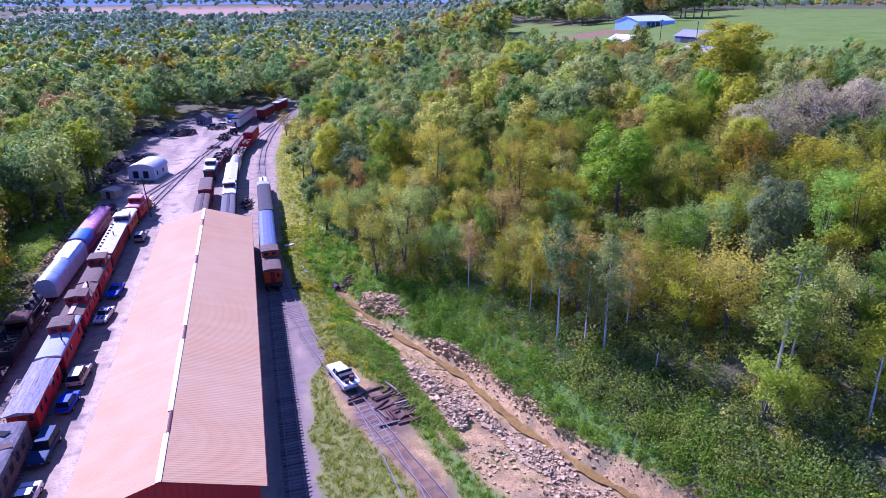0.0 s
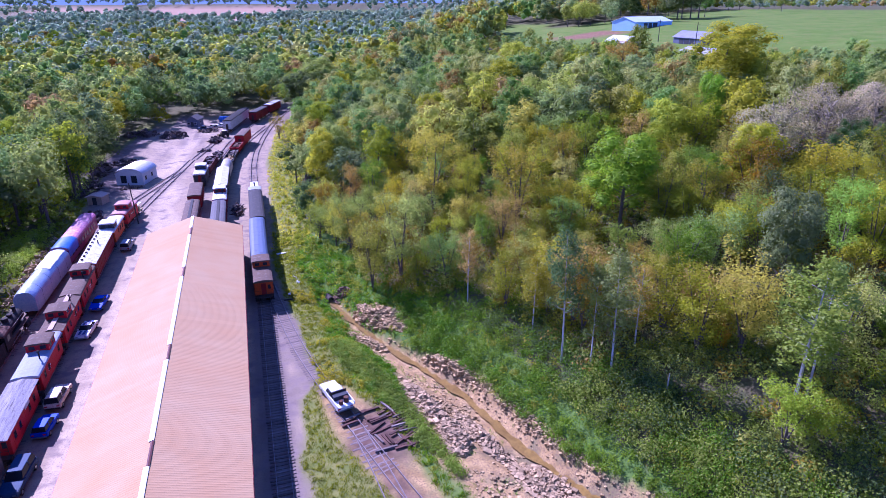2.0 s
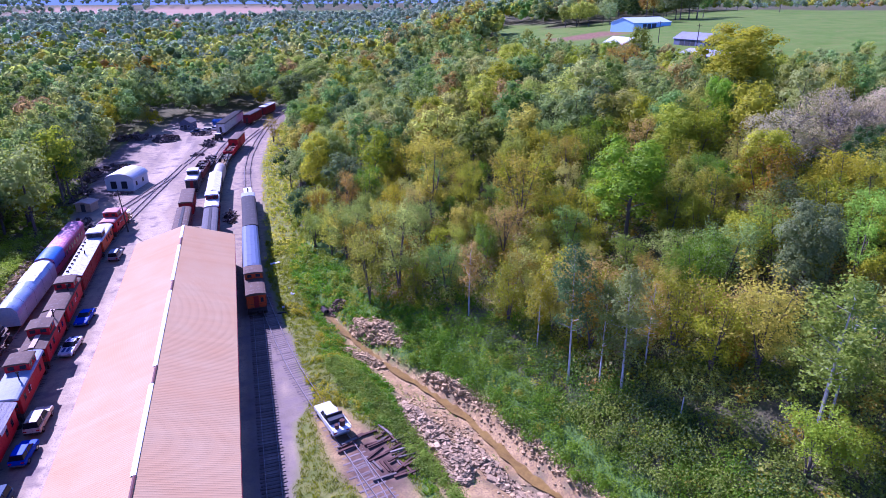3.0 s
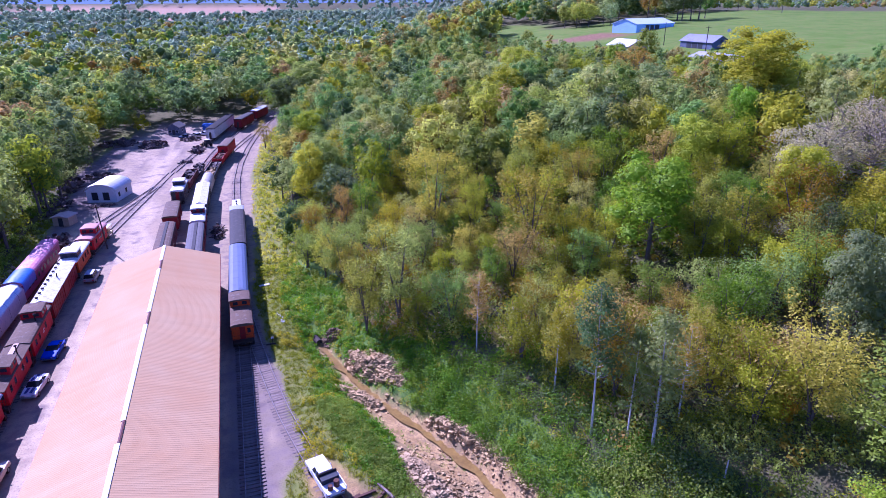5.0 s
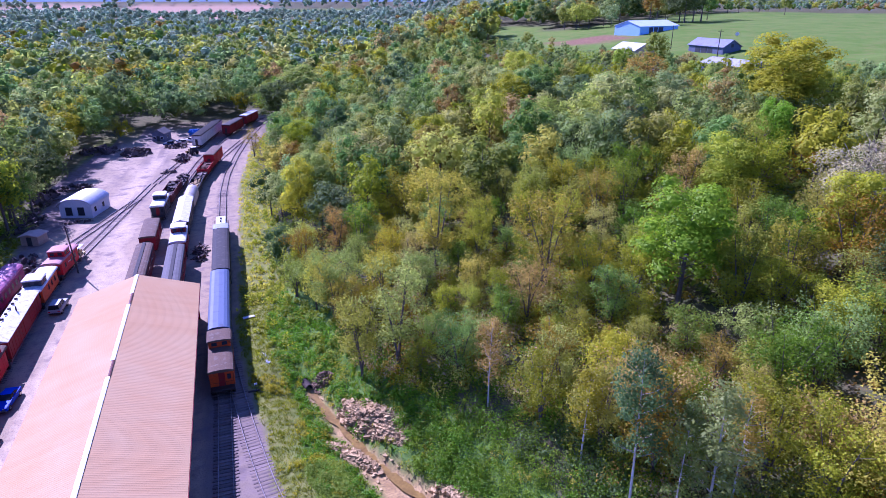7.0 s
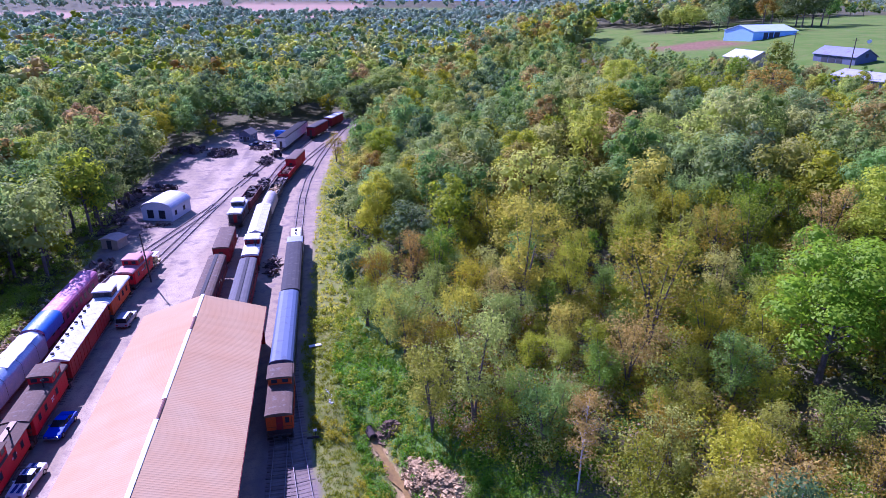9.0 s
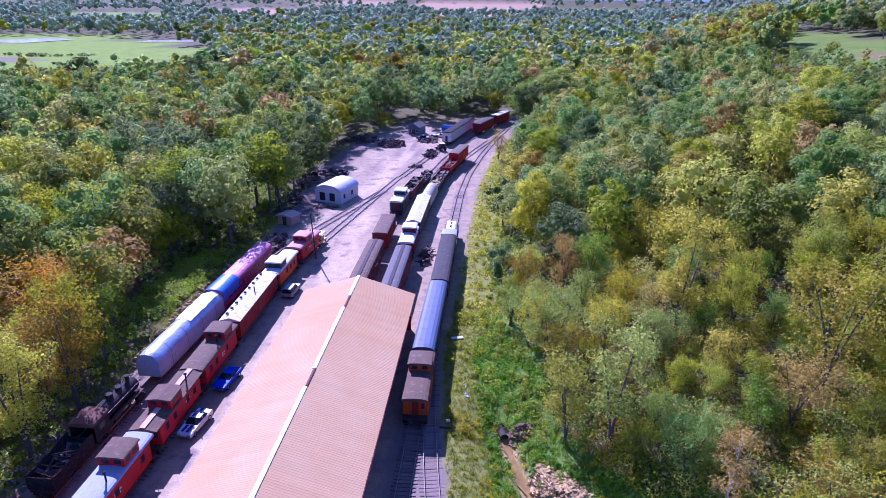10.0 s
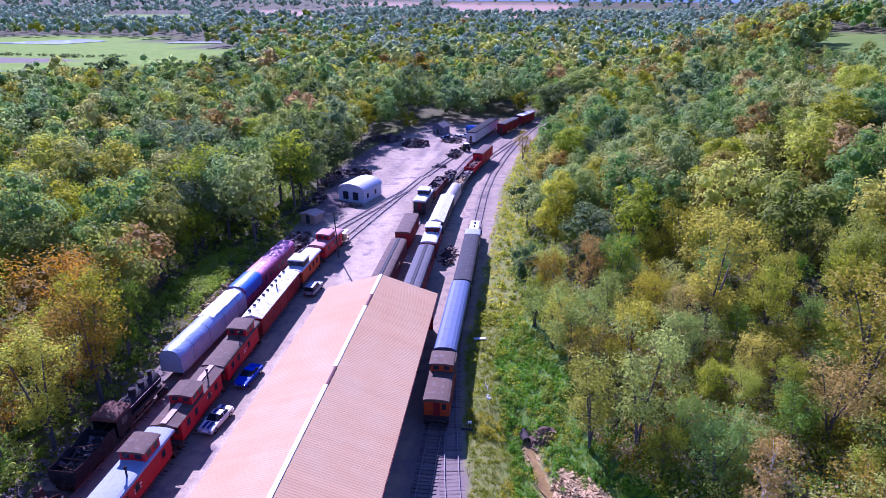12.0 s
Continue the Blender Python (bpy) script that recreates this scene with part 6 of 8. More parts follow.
boxes("face", [(-0.9, 0.9, -0.3, 0.3, 0.12, 0.2)], WHITE_ROOF, c)
boxes("batten", [(-0.8, -0.7, -0.3, 0.3, 0.0, 0.12)], HUT_WALL, c)
boxes("batten", [(0.7, 0.8, -0.3, 0.3, 0.0, 0.12)], HUT_WALL, c)
c = thing("switch_stand", pose(14.6, 76.5, 0.0, 0, 0, 0), "low dark switch stand beside the siding", "switch stand")
boxes("base", [(-0.7, 0.7, -0.12, 0.12, 0.0, 0.14)], UNDER, c)
tubes("mast", [((0.3, 0, 0.1), (0.3, 0, 1.0), 0.04)], UNDER, c)
boxes("target", [(0.1, 0.5, -0.015, 0.015, 0.9, 1.2)], WHITE_ROOF, c)

# ---- stone spoil along the creek ----


def stones(x, y, rx, ry, h, n, label, material, seed, lo=0.12, hi=0.5, turn=0.0):
    """A bank of broken stones, joined: rough blocks with six uneven sides."""
    g = np.random.default_rng(seed)
    base = np.array([(sx, sy, sz) for sz in (-1, 1) for sy in (-1, 1) for sx in (-1, 1)], float)
    F = np.array([(0, 2, 3, 1), (4, 5, 7, 6), (0, 1, 5, 4), (2, 6, 7, 3), (0, 4, 6, 2), (1, 3, 7, 5)])
    vs, fs = [], []
    ct, st = math.cos(math.radians(turn)), math.sin(math.radians(turn))
    for i in range(n):
        a, q = g.uniform(0, 6.283), g.random() ** 0.55
        dx, dy = rx * q * math.cos(a), ry * q * math.sin(a)
        px, py = x + dx * ct - dy * st, y + dx * st + dy * ct
        s = 0.42 * lo * 0.75 * (hi * 1.25 / (lo * 0.75)) ** (g.random() ** 1.7)
        b = (base + g.normal(size=(8, 3)) * 0.22) * s * (1, g.uniform(0.6, 1.0), g.uniform(0.4, 0.8))
        w, t_ = g.uniform(0, 6.283), g.normal() * 0.35
        R = np.array([[math.cos(w), math.sin(w), 0], [-math.sin(w), math.cos(w), 0], [0, 0, 1]])
        X = np.array([[1, 0, 0], [0, math.cos(t_), math.sin(t_)], [0, -math.sin(t_), math.cos(t_)]])
        z = float(height(px, py)) + h * (1 - q * q) * (1 + 0.5 * float(wobble(px, py, 1.3, seed))) * g.uniform(0.7, 1.05) + s * 0.1
        vs.append(b @ X @ R + (px, py, z))
        fs.append(F + 8 * i)
        # the heap under the top layer
        if h > 0.3 and i % 3 == 0:
            vs.append(b @ R * 1.6 + (px, py, (z + float(height(px, py))) / 2))
            fs.append(F + 8 * (i + 0))
    V, FF, o = [], [], 0
    for b in vs:
        V.append(b)
        FF.append(F + o)
        o += 8
    return tagged(raw("rock_pile", np.concatenate(V), np.concatenate(FF), material), label, "rock pile", "spoil heaps along the creek", kind="stuff")


stones(27.7, 65.6, 1.9, 6.4, 1.0, 2238, "long heap of broken tan stone beside the creek", ROCK_MAT, 21, 0.14, 0.48, 30)
stones(24.6, 62.0, 1.1, 4.2, 0.8, 1100, "small heap of broken tan stone", ROCK_MAT, 22, 0.14, 0.42, 35)
stones(28.0, 42.0, 1.6, 5.6, 0.6, 900, "pale broken stone on bare soil", GREY_ROCK, 23, 0.14, 0.5, 12)
stones(29.6, 35.2, 1.6, 3.6, 0.75, 900, "pale stone rubble on bare soil", GREY_ROCK, 24, 0.14, 0.48, 0)
stones(33.0, 34.8, 1.5, 6.4, 0.75, 1100, "ridge of broken grey stone beside the creek", GREY_ROCK, 25, 0.14, 0.5, 14)
stones(31.2, 40.5, 2.6, 5.0, 0.15, 433, "scattered stones on bare soil", ROCK_MAT, 26, 0.1, 0.42, 20)
stones(36.6, 26.0, 3.0, 4.6, 0.5, 1516, "broken stone on the creek's low bank", GREY_ROCK, 27, 0.12, 0.45, 20)
stones(33.6, 50.0, 0.9, 4.4, 0.45, 520, "stones along the creek's edge", ROCK_MAT, 28, 0.14, 0.5, 32)
stones(34.9, 46.6, 0.9, 5.5, 0.2, 433, "stones at the foot of the cut bank", ROCK_MAT, 29, 0.12, 0.4, 25)
stones(39.2, 33.5, 0.9, 8, 0.2, 541, "stones and clods at the foot of the cut bank", ROCK_MAT, 30, 0.12, 0.4, 20)
stones(38.0, 16.0, 5.0, 6.5, 0.3, 1516, "broken stone spread over bare soil", GREY_ROCK, 31, 0.1, 0.42, 20)

stones(23.3, 76.6, 1.5, 1.2, 1.0, 260, "brown earth mound at the creek's head", mat("brown_earth_clods", (0.2, 0.13, 0.075), (0.11, 0.075, 0.045), 1.5, 7, 0.95, island=0.3), 33, 0.12, 0.4)
stones(16.6, 84.6, 0.35, 2.4, 0.1, 16, "pale broken concrete along the ditch", SHED_WALL, 34, 0.15, 0.4, 12)
c = thing("culvert_pipe", pose(21.3, 77.6, float(height(21.3, 77.6)) - 0.35, 0, 0, 15), "dark culvert pipe mouth at the creek's head", "culvert")
bm = bmesh.new()
for k in range(14):
    a0, a1 = 2 * math.pi * k / 14, 2 * math.pi * (k + 1) / 14
    quad = [(q * math.cos(a), y, 0.55 + q * math.sin(a)) for y in (-0.9, 0.9) for q in (0.48, 0.42) for a in (a0, a1)]
    p = [bm.verts.new(v) for v in quad]
    for f in ((0, 1, 5, 4), (2, 6, 7, 3), (0, 2, 3, 1), (4, 5, 7, 6)):
        bm.faces.new([p[i] for i in f])
part("pipe", bm, UNDER, c)
# black plate closes the pipe, standing for the darkness inside
boxes("back_plate", [(-0.45, 0.45, 0.8, 0.9, 0.1, 1.0)], BLACK, c)

# loose stones and clods strewn over the bare soil
gs = np.random.default_rng(91)
sx, sy = gs.uniform(17, 52, 26000), gs.uniform(6, 88, 26000)
ok = (dirt(sx, sy) > 0.4) & (np.abs(sx - creek_x(sy)) > 0.5) & (wobble(sx, sy, 3.4, 71) + 0.5 * gs.normal(size=26000) + 0.6 * (sx > creek_x(sy)) > 0.35) & (sx > creek_x(sy) - 11.5)
sx, sy = sx[ok][:5600], sy[ok][:5600]
sz = height(sx, sy)
cube = np.array([(p, q, w) for w in (-1, 1) for q in (-1, 1) for p in (-1, 1)], float)
CF = np.array([(0, 2, 3, 1), (4, 5, 7, 6), (0, 1, 5, 4), (2, 6, 7, 3), (0, 4, 6, 2), (1, 3, 7, 5)])
ss = 0.035 * (6.0 ** gs.random(len(sx)) ** 1.6)
blk = (cube[None] + gs.normal(size=(len(sx), 8, 3)) * 0.25) * ss[:, None, None] * np.stack([np.ones(len(sx)), gs.uniform(0.6, 1, len(sx)), gs.uniform(0.4, 0.8, len(sx))], -1)[:, None, :]
ang = gs.uniform(0, 6.283, len(sx))
ca_, sa_ = np.cos(ang)[:, None], np.sin(ang)[:, None]
blk = np.stack([blk[..., 0] * ca_ - blk[..., 1] * sa_ + sx[:, None], blk[..., 0] * sa_ + blk[..., 1] * ca_ + sy[:, None], blk[..., 2] + (sz + ss * 0.2)[:, None]], -1)
tagged(raw("loose_stones", blk.reshape(-1, 3), (CF[None] + 8 * np.arange(len(sx))[:, None, None]).reshape(-1, 4), ROCK_MAT), "loose brown stones and clods strewn over bare soil", "stones", kind="stuff")

# ---- trees ----
def limb(V, F, pts, radii, seg=5):
    """Adds a bent, tapering limb along pts to the vertex and face lists."""
    base = sum(len(v) for v in V)
    rings = []
    for i, (p, r) in enumerate(zip(pts, radii)):
        d = np.subtract(pts[min(i + 1, len(pts) - 1)], pts[max(i - 1, 0)])
        d = d / (np.linalg.norm(d) + 1e-9)
        a = np.cross(d, (0.31, 0.95, 0.05))
        a /= np.linalg.norm(a) + 1e-9
        b = np.cross(d, a)
        t = np.arange(seg) * 2 * np.pi / seg
        rings.append(np.asarray(p) + r * (np.cos(t)[:, None] * a + np.sin(t)[:, None] * b))
    V.append(np.concatenate(rings))
    for i in range(len(pts) - 1):
        for j in range(seg):
            k = (j + 1) % seg
            F.append((base + i * seg + j, base + i * seg + k, base + (i + 1) * seg + k, base + (i + 1) * seg + j))


def leaf_cloud(g, centres, spread, count, size):
    """count leaf sprays scattered about each centre; returns verts and triangles."""
    n = len(centres) * count
    c = np.repeat(centres, count, 0)
    sp = np.repeat(spread, count, 0)[:, None]
    off = g.normal(size=(n, 3))
    off *= (g.random((n, 1)) ** 0.45) / (np.linalg.norm(off, axis=1, keepdims=True) + 1e-9)
    p = c + off * sp * (1, 1, 0.75)
    nrm = off * 0.9 + g.normal(size=(n, 3)) * 0.42 + (0, 0, 0.5)
    nrm /= np.linalg.norm(nrm, axis=1, keepdims=True)
    a = np.cross(nrm, g.normal(size=(n, 3)))
    a /= np.linalg.norm(a, axis=1, keepdims=True) + 1e-9
    b = np.cross(nrm, a)
    s = (size * g.uniform(0.6, 1.35, n))[:, None]
    w = s * g.uniform(0.45, 0.8, n)[:, None]
    v = np.stack([p - a * s - b * w * 0.6, p + a * s - b * w * 0.6 + nrm * s * 0.2, p + b * w * 1.3], 1).reshape(-1, 3)
    return v, np.arange(3 * n).reshape(-1, 3)


def crown_leaves(g, lobes, n, size, thin, calm=0.0):
    """n leaf sprays on the outer skin of overlapping lobes (x, y, z, radius), with ragged gaps."""
    lobes = np.array(lobes)
    w = lobes[:, 3] ** 2
    m = int(n * 2.6)
    pick = g.choice(len(lobes), m, p=w / w.sum())
    d = g.normal(size=(m, 3))
    d /= np.linalg.norm(d, axis=1, keepdims=True)
    d[:, 2] = np.where((d[:, 2] < -0.35) & (g.random(m) < 0.6), -d[:, 2], d[:, 2])
    rad = lobes[pick, 3] * (0.62 + 0.45 * g.random(m) ** 0.7) * (1 + 0.13 * wobble(d[:, 0] * 3 + pick, d[:, 1] * 3 + d[:, 2] * 2, 0.45, 3))
    p = lobes[pick, :3] + d * rad[:, None] * (1, 1, 0.86)
    gap = np.linalg.norm(p[:, None, :] - lobes[None, :, :3], axis=2) / lobes[None, :, 3]
    gap[np.arange(m), pick] = 9
    keep = (gap.min(1) > 0.72) & (wobble(p[:, 0] + 3 * p[:, 2], p[:, 1] - 2 * p[:, 2], 0.6, 5) > -0.62 + thin)
    p, d = p[keep][:n], d[keep][:n]
    n = len(p)
    nrm = d * (0.8 + calm) + g.normal(size=(n, 3)) * (0.4 - 0.24 * calm) + (0, 0, 0.35)
    nrm /= np.linalg.norm(nrm, axis=1, keepdims=True)
    a = np.cross(nrm, g.normal(size=(n, 3)))
    a /= np.linalg.norm(a, axis=1, keepdims=True) + 1e-9
    b = np.cross(nrm, a)
    s = (size * g.uniform(0.55, 1.35, n))[:, None]
    w = s * g.uniform(0.5, 0.85, n)[:, None]
    v = np.stack([p - a * s - b * w * 0.6, p + a * s - b * w * 0.6 + nrm * s * 0.2, p + b * w * 1.3], 1).reshape(-1, 3)
    return v, np.arange(3 * n).reshape(-1, 3)


GOLD = (1 + 5 ** 0.5) / 2
ICO_V = np.array([(a * 1.0, b * GOLD, 0.0) for a in (-1, 1) for b in (-1, 1)])
ICO_V = np.concatenate([ICO_V, ICO_V[:, [2, 0, 1]], ICO_V[:, [1, 2, 0]]]) / math.hypot(1, GOLD)
ICO_F = np.array([t for t in ((a, b, c) for a in range(12) for b in range(a + 1, 12) for c in range(b + 1, 12))
                  if max(np.linalg.norm(ICO_V[t[i]] - ICO_V[t[j]]) for i, j in ((0, 1), (1, 2), (0, 2))) < 1.1])
ICO_F = np.array([t if np.dot(np.cross(ICO_V[t[1]] - ICO_V[t[0]], ICO_V[t[2]] - ICO_V[t[0]]), ICO_V[t[0]]) > 0 else t[::-1] for t in ICO_F])


OCT_V = np.array([(1, 0, 0), (0, 1, 0), (-1, 0, 0), (0, -1, 0), (0, 0, 1), (0, 0, -1)], float)
OCT_F = np.array([(0, 1, 4), (1, 2, 4), (2, 3, 4), (3, 0, 4), (1, 0, 5), (2, 1, 5), (3, 2, 5), (0, 3, 5)])


def clump_cores(g, lobes, share):
    """The dense inside of each leaf clump, a rough lump that the outer sprays cover."""
    sv, sf = (ICO_V, ICO_F) if len(lobes) > 3 else (OCT_V, OCT_F)
    v = np.concatenate([np.array(c[:3]) + sv * (c[3] * share * g.uniform(0.82, 1.12, (len(sv), 1))) * (1, 1, 0.86) for c in lobes])
    return v, (sf[None] + len(sv) * np.arange(len(lobes))[:, None, None]).reshape(-1, 3)


def tree_shape(seed, h, r, form="round", leaves=4000, size=0.24, thin=0.0, limbs=14, calm=0.0, clumps=0, core=0.0):
    """Trunk, limbs and crown of a tree of height h and crown radius r. Returns trunk (v, f) and crown (v, f)."""
    g = np.random.default_rng(seed)
    low = {"round": 0.17, "tall": 0.24, "bush": 0.06, "dead": 0.2}[form] * h
    mid, half = (low + h) / 2, (h - low) / 2
    lobes = []
    n = clumps or {"round": 23, "tall": 23, "bush": 9, "dead": 18}[form]
    for k in range(n):
        t = -0.85 + 1.7 * (k + g.uniform(0.1, 0.9)) / n
        a = k * 2.4 + g.uniform(-0.5, 0.5)
        ring_ = math.sqrt(max(0.05, 1 - t * t)) * g.uniform(0.3, 0.85)
        if form == "tall":
            ring_ *= 0.95 - 0.3 * t
        q = r * g.uniform(0.22, 0.44) * (1 - 0.2 * max(t, 0)) * (1.0 if n > 15 else 1.25)
        lobes.append((r * ring_ * math.cos(a), r * ring_ * math.sin(a), mid + t * (half - q * 0.75), q))
    lobes.append((0, 0, mid, r * 0.5))
    V, F = [], []
    lean = g.normal(size=2) * 0.03 * h
    tr = 0.011 * h + 0.05
    path = [(lean[0] * t * t, lean[1] * t * t, h * t * 0.82 - (0.4 if t == 0 else 0)) for t in (0, 0.12, 0.35, 0.6, 0.85, 1)]
    limb(V, F, path, [tr * 1.45, tr, tr * 0.85, tr * 0.6, tr * 0.35, tr * 0.12], 6)
    for k in range(limbs):
        L = lobes[k % n]
        c = np.array(L[:3]) + g.normal(size=3) * L[3] * (0.35 if k < n else 0.5)
        z0 = max(low * 0.75, min(c[2] - 0.45 * math.hypot(c[0], c[1]) - 0.5, h * 0.74))
        t = z0 / (h * 0.82)
        st = np.array((lean[0] * t * t, lean[1] * t * t, z0))
        m = st * 0.45 + c * 0.55 + (0, 0, -0.1 * np.linalg.norm(c - st)) + g.normal(size=3) * 0.15
        b = tr * (0.5 if form != "dead" else 0.6)
        limb(V, F, [st, m, c], [b * (1 - 0.6 * t), b * 0.5 * (1 - 0.5 * t), 0.02], 4)
        if form == "dead" or thin > 0.1:
            for _ in range(3):
                e = c + g.normal(size=3) * L[3] * 0.5
                limb(V, F, [m * 0.4 + c * 0.6, (c + e) / 2 + g.normal(size=3) * 0.1, e], [0.05, 0.04, 0.015], 3)
    lv, lf = crown_leaves(g, lobes, leaves, size, thin, calm)
    if core:
        cv, cf = clump_cores(g, lobes, core)
        lv, lf = np.concatenate([lv, cv]), np.concatenate([lf, cf + len(lv)])
    return (np.concatenate(V), np.array(F)), (lv, lf)


def open_tree(seed, h, r, stems, leaves, size, tufts=54, single=False, thin=0.0):
    """A slender open-crowned tree: stems that fork and bend outwards, with tufts of leaves along their upper branches."""
    g = np.random.default_rng(seed)
    V, F, cen, rad = [], [], [], []
    tr = (0.0085 * h + 0.045) * (0.7 if single else 0.8)
    per = max(4, tufts // stems)
    for k in range(stems):
        a = 2 * math.pi * (k + g.uniform(-0.25, 0.25)) / stems
        out = (0.12 if single else g.uniform(0.35, 0.75)) * r
        top = h * (1 if single else g.uniform(0.8, 1.0))
        bend = g.normal(size=2) * 0.03 * h
        path = []
        for t in (0, 0.15, 0.35, 0.55, 0.75, 0.95):
            o = out * t ** 1.35
            path.append(np.array((o * math.cos(a) + bend[0] * t * t + (0.12 * k if not single else 0), o * math.sin(a) + bend[1] * t * t, top * t - (0.4 if t == 0 else 0))))
        limb(V, F, path, [tr * 1.3, tr, tr * 0.82, tr * 0.6, tr * 0.36, 0.02], 5)
        for q in range(per):
            t = g.uniform(0.26 if not single else 0.32, 0.97)
            s = np.array([np.interp(t, (0, 0.15, 0.35, 0.55, 0.75, 0.95), [p[c] for p in path]) for c in range(3)])
            b = q * 2.4 + g.uniform(-0.6, 0.6)
            reach = r * (0.2 + 0.62 * math.sin(math.pi * min(1, (t - 0.15) / 0.95)) ** 0.8) * g.uniform(0.45, 1.0)
            if t > 0.85:
                reach *= 0.45
            e = s + np.array((reach * math.cos(b), reach * math.sin(b), reach * g.uniform(0.25, 0.8)))
            m = (s + e) / 2 + (0, 0, -0.08 * reach)
            if q % 2 == 0 or thin > 0.1:
                limb(V, F, [s, m, e], [tr * 0.34 * (1.1 - t), tr * 0.22 * (1.1 - t) + 0.008, 0.012], 3)
            cen.append(e)
            rad.append(r * g.uniform(0.15, 0.3))
            if reach > r * 0.4:
                cen.append(m + (0, 0, 0.25) + g.normal(size=3) * 0.15)
                rad.append(r * g.uniform(0.12, 0.2))
    cen, rad = np.array(cen), np.array(rad)
    w = rad ** 2
    pick = g.choice(len(cen), leaves, p=w / w.sum())
    d = g.normal(size=(leaves, 3))
    d /= np.linalg.norm(d, axis=1, keepdims=True)
    p = cen[pick] + d * (rad[pick] * (0.35 + 0.75 * g.random(leaves) ** 0.8))[:, None] * (1, 1, 1.15)
    nrm = d * 0.6 + g.normal(size=(leaves, 3)) * 0.47 + (0, 0, 0.6)
    nrm /= np.linalg.norm(nrm, axis=1, keepdims=True)
    a = np.cross(nrm, g.normal(size=(leaves, 3)))
    a /= np.linalg.norm(a, axis=1, keepdims=True) + 1e-9
    b = np.cross(nrm, a)
    s = (size * g.uniform(0.55, 1.35, leaves))[:, None]
    w = s * g.uniform(0.5, 0.85, leaves)[:, None]
    v = np.stack([p - a * s - b * w * 0.6, p + a * s - b * w * 0.6 + nrm * s * 0.2, p + b * w * 1.3], 1).reshape(-1, 3)
    return (np.concatenate(V), np.array(F)), (v, np.arange(3 * leaves).reshape(-1, 3))


# kinds of tree: form, height, radius, sprays of leaves, their size, bark, stems
KINDS = {
    "a": ("round", 12.5, 4.1, 7600, 0.122, BARK, 0),
    "b": ("open", 11.0, 3.7, 5500, 0.118, BARK, 4),
    "c": ("open", 13.5, 3.4, 5600, 0.118, BARK, 3),
    "d": ("open", 8.5, 3.1, 4100, 0.113, BARK, 5),
    "e": ("open", 13.0, 2.5, 3900, 0.108, BIRCH, 1),
    "f": ("open", 12.0, 4.4, 6600, 0.122, BARK, 5),
}
PROTO = {}


def proto(kind, leaf):
    """A tree of this kind and colour, built once and kept for copying."""
    if (kind, leaf) not in PROTO:
        form, h, r, leaves, sz, bark, stems = KINDS[kind]
        thin = {"brown": 0.34, "rust": 0.16, "grey": 0.6, "olive": 0.14}.get(leaf, 0.0)
        if form == "open":
            tk, cr = open_tree(100 + 7 * len(PROTO), h, r, stems, int(leaves * (1 - 0.9 * thin)), sz, 54, stems == 1, thin)
        else:
            tk, cr = tree_shape(100 + 7 * len(PROTO), h, r, form, int(leaves * (1 - 0.9 * thin)), sz, thin, 14 if thin < 0.1 else 20, 0.15, 0, 0.5 if thin < 0.1 else 0.0)
        words = {"dark": "dark green", "green": "mid-green", "olive": "olive green", "yellow": "yellowing", "brown": "thin brownish",
                 "rust": "orange autumn", "bright": "bright green", "aspen": "pale blue-green", "grey": "bare grey", "pine": "deep blue-green"}[leaf]
        ob = thing("tree", pose(0, 0, -200), words + " broadleaf tree with an open uneven crown", "tree", words + " trees of the wood")
        raw("trunk", *tk, bark, ob)
        raw("crown", *cr, LEAF[leaf], ob)
        PROTO[kind, leaf] = [ob, h, False]
    return PROTO[kind, leaf]


def cap(x, y, h):
    """Keeps trees before the high pasture under the camera's line of sight to it."""
    d = math.hypot(x - 11, y + 24)
    k = (x - 11) / (y + 24)
    if x > 55 and k > 0.36:
        g = float(height(x, y))
        h = max(6.0, min(h, 45.2 - 0.068 * d - g + 1.2 * float(wobble(x, y, 7, 23))))
    return h


def plant(kind, leaf, x, y, tall=None, wide=1.0, turn=None):
    p = proto(kind, leaf)
    s = tall / p[1] if tall else 1.0
    m = pose(x, y, float(height(x, y)) - 0.1, 0, 0, turn if turn is not None else random.uniform(0, 360))
    if not p[2]:
        p[2], ob = True, p[0]
        ob.matrix_world = m @ Matrix.Diagonal((s * wide, s * wide, s, 1))
        return ob
    ob = copy_thing(p[0], m)
    ob.scale = (s * wide, s * wide, s)
    return ob


def wood_edge(y):
    """How far to the right open ground runs before the trees begin."""
    return np.interp(y, [-60, 10, 20, 35, 45, 58, 69, 80, 92, 103, 125, 153, 182, 201, 240, 290], [70, 55, 49, 45, 43, 38, 32, 27, 22.5, 20, 20.5, 22.5, 25.5, 29.5, 35, 48])


def open_ground(x, y):
    if inside(x, y, PASTURE) or inside(x, y, FIELD):
        return True
    if y < 258 + 1.2 * max(x + 3, 0) and yard_left(y) + np.interp(y, [150, 185, 240], [-1.5, 1.0, 3.5]) < x < (wood_edge(y) if y < 290 else 60):
        return True
    return False


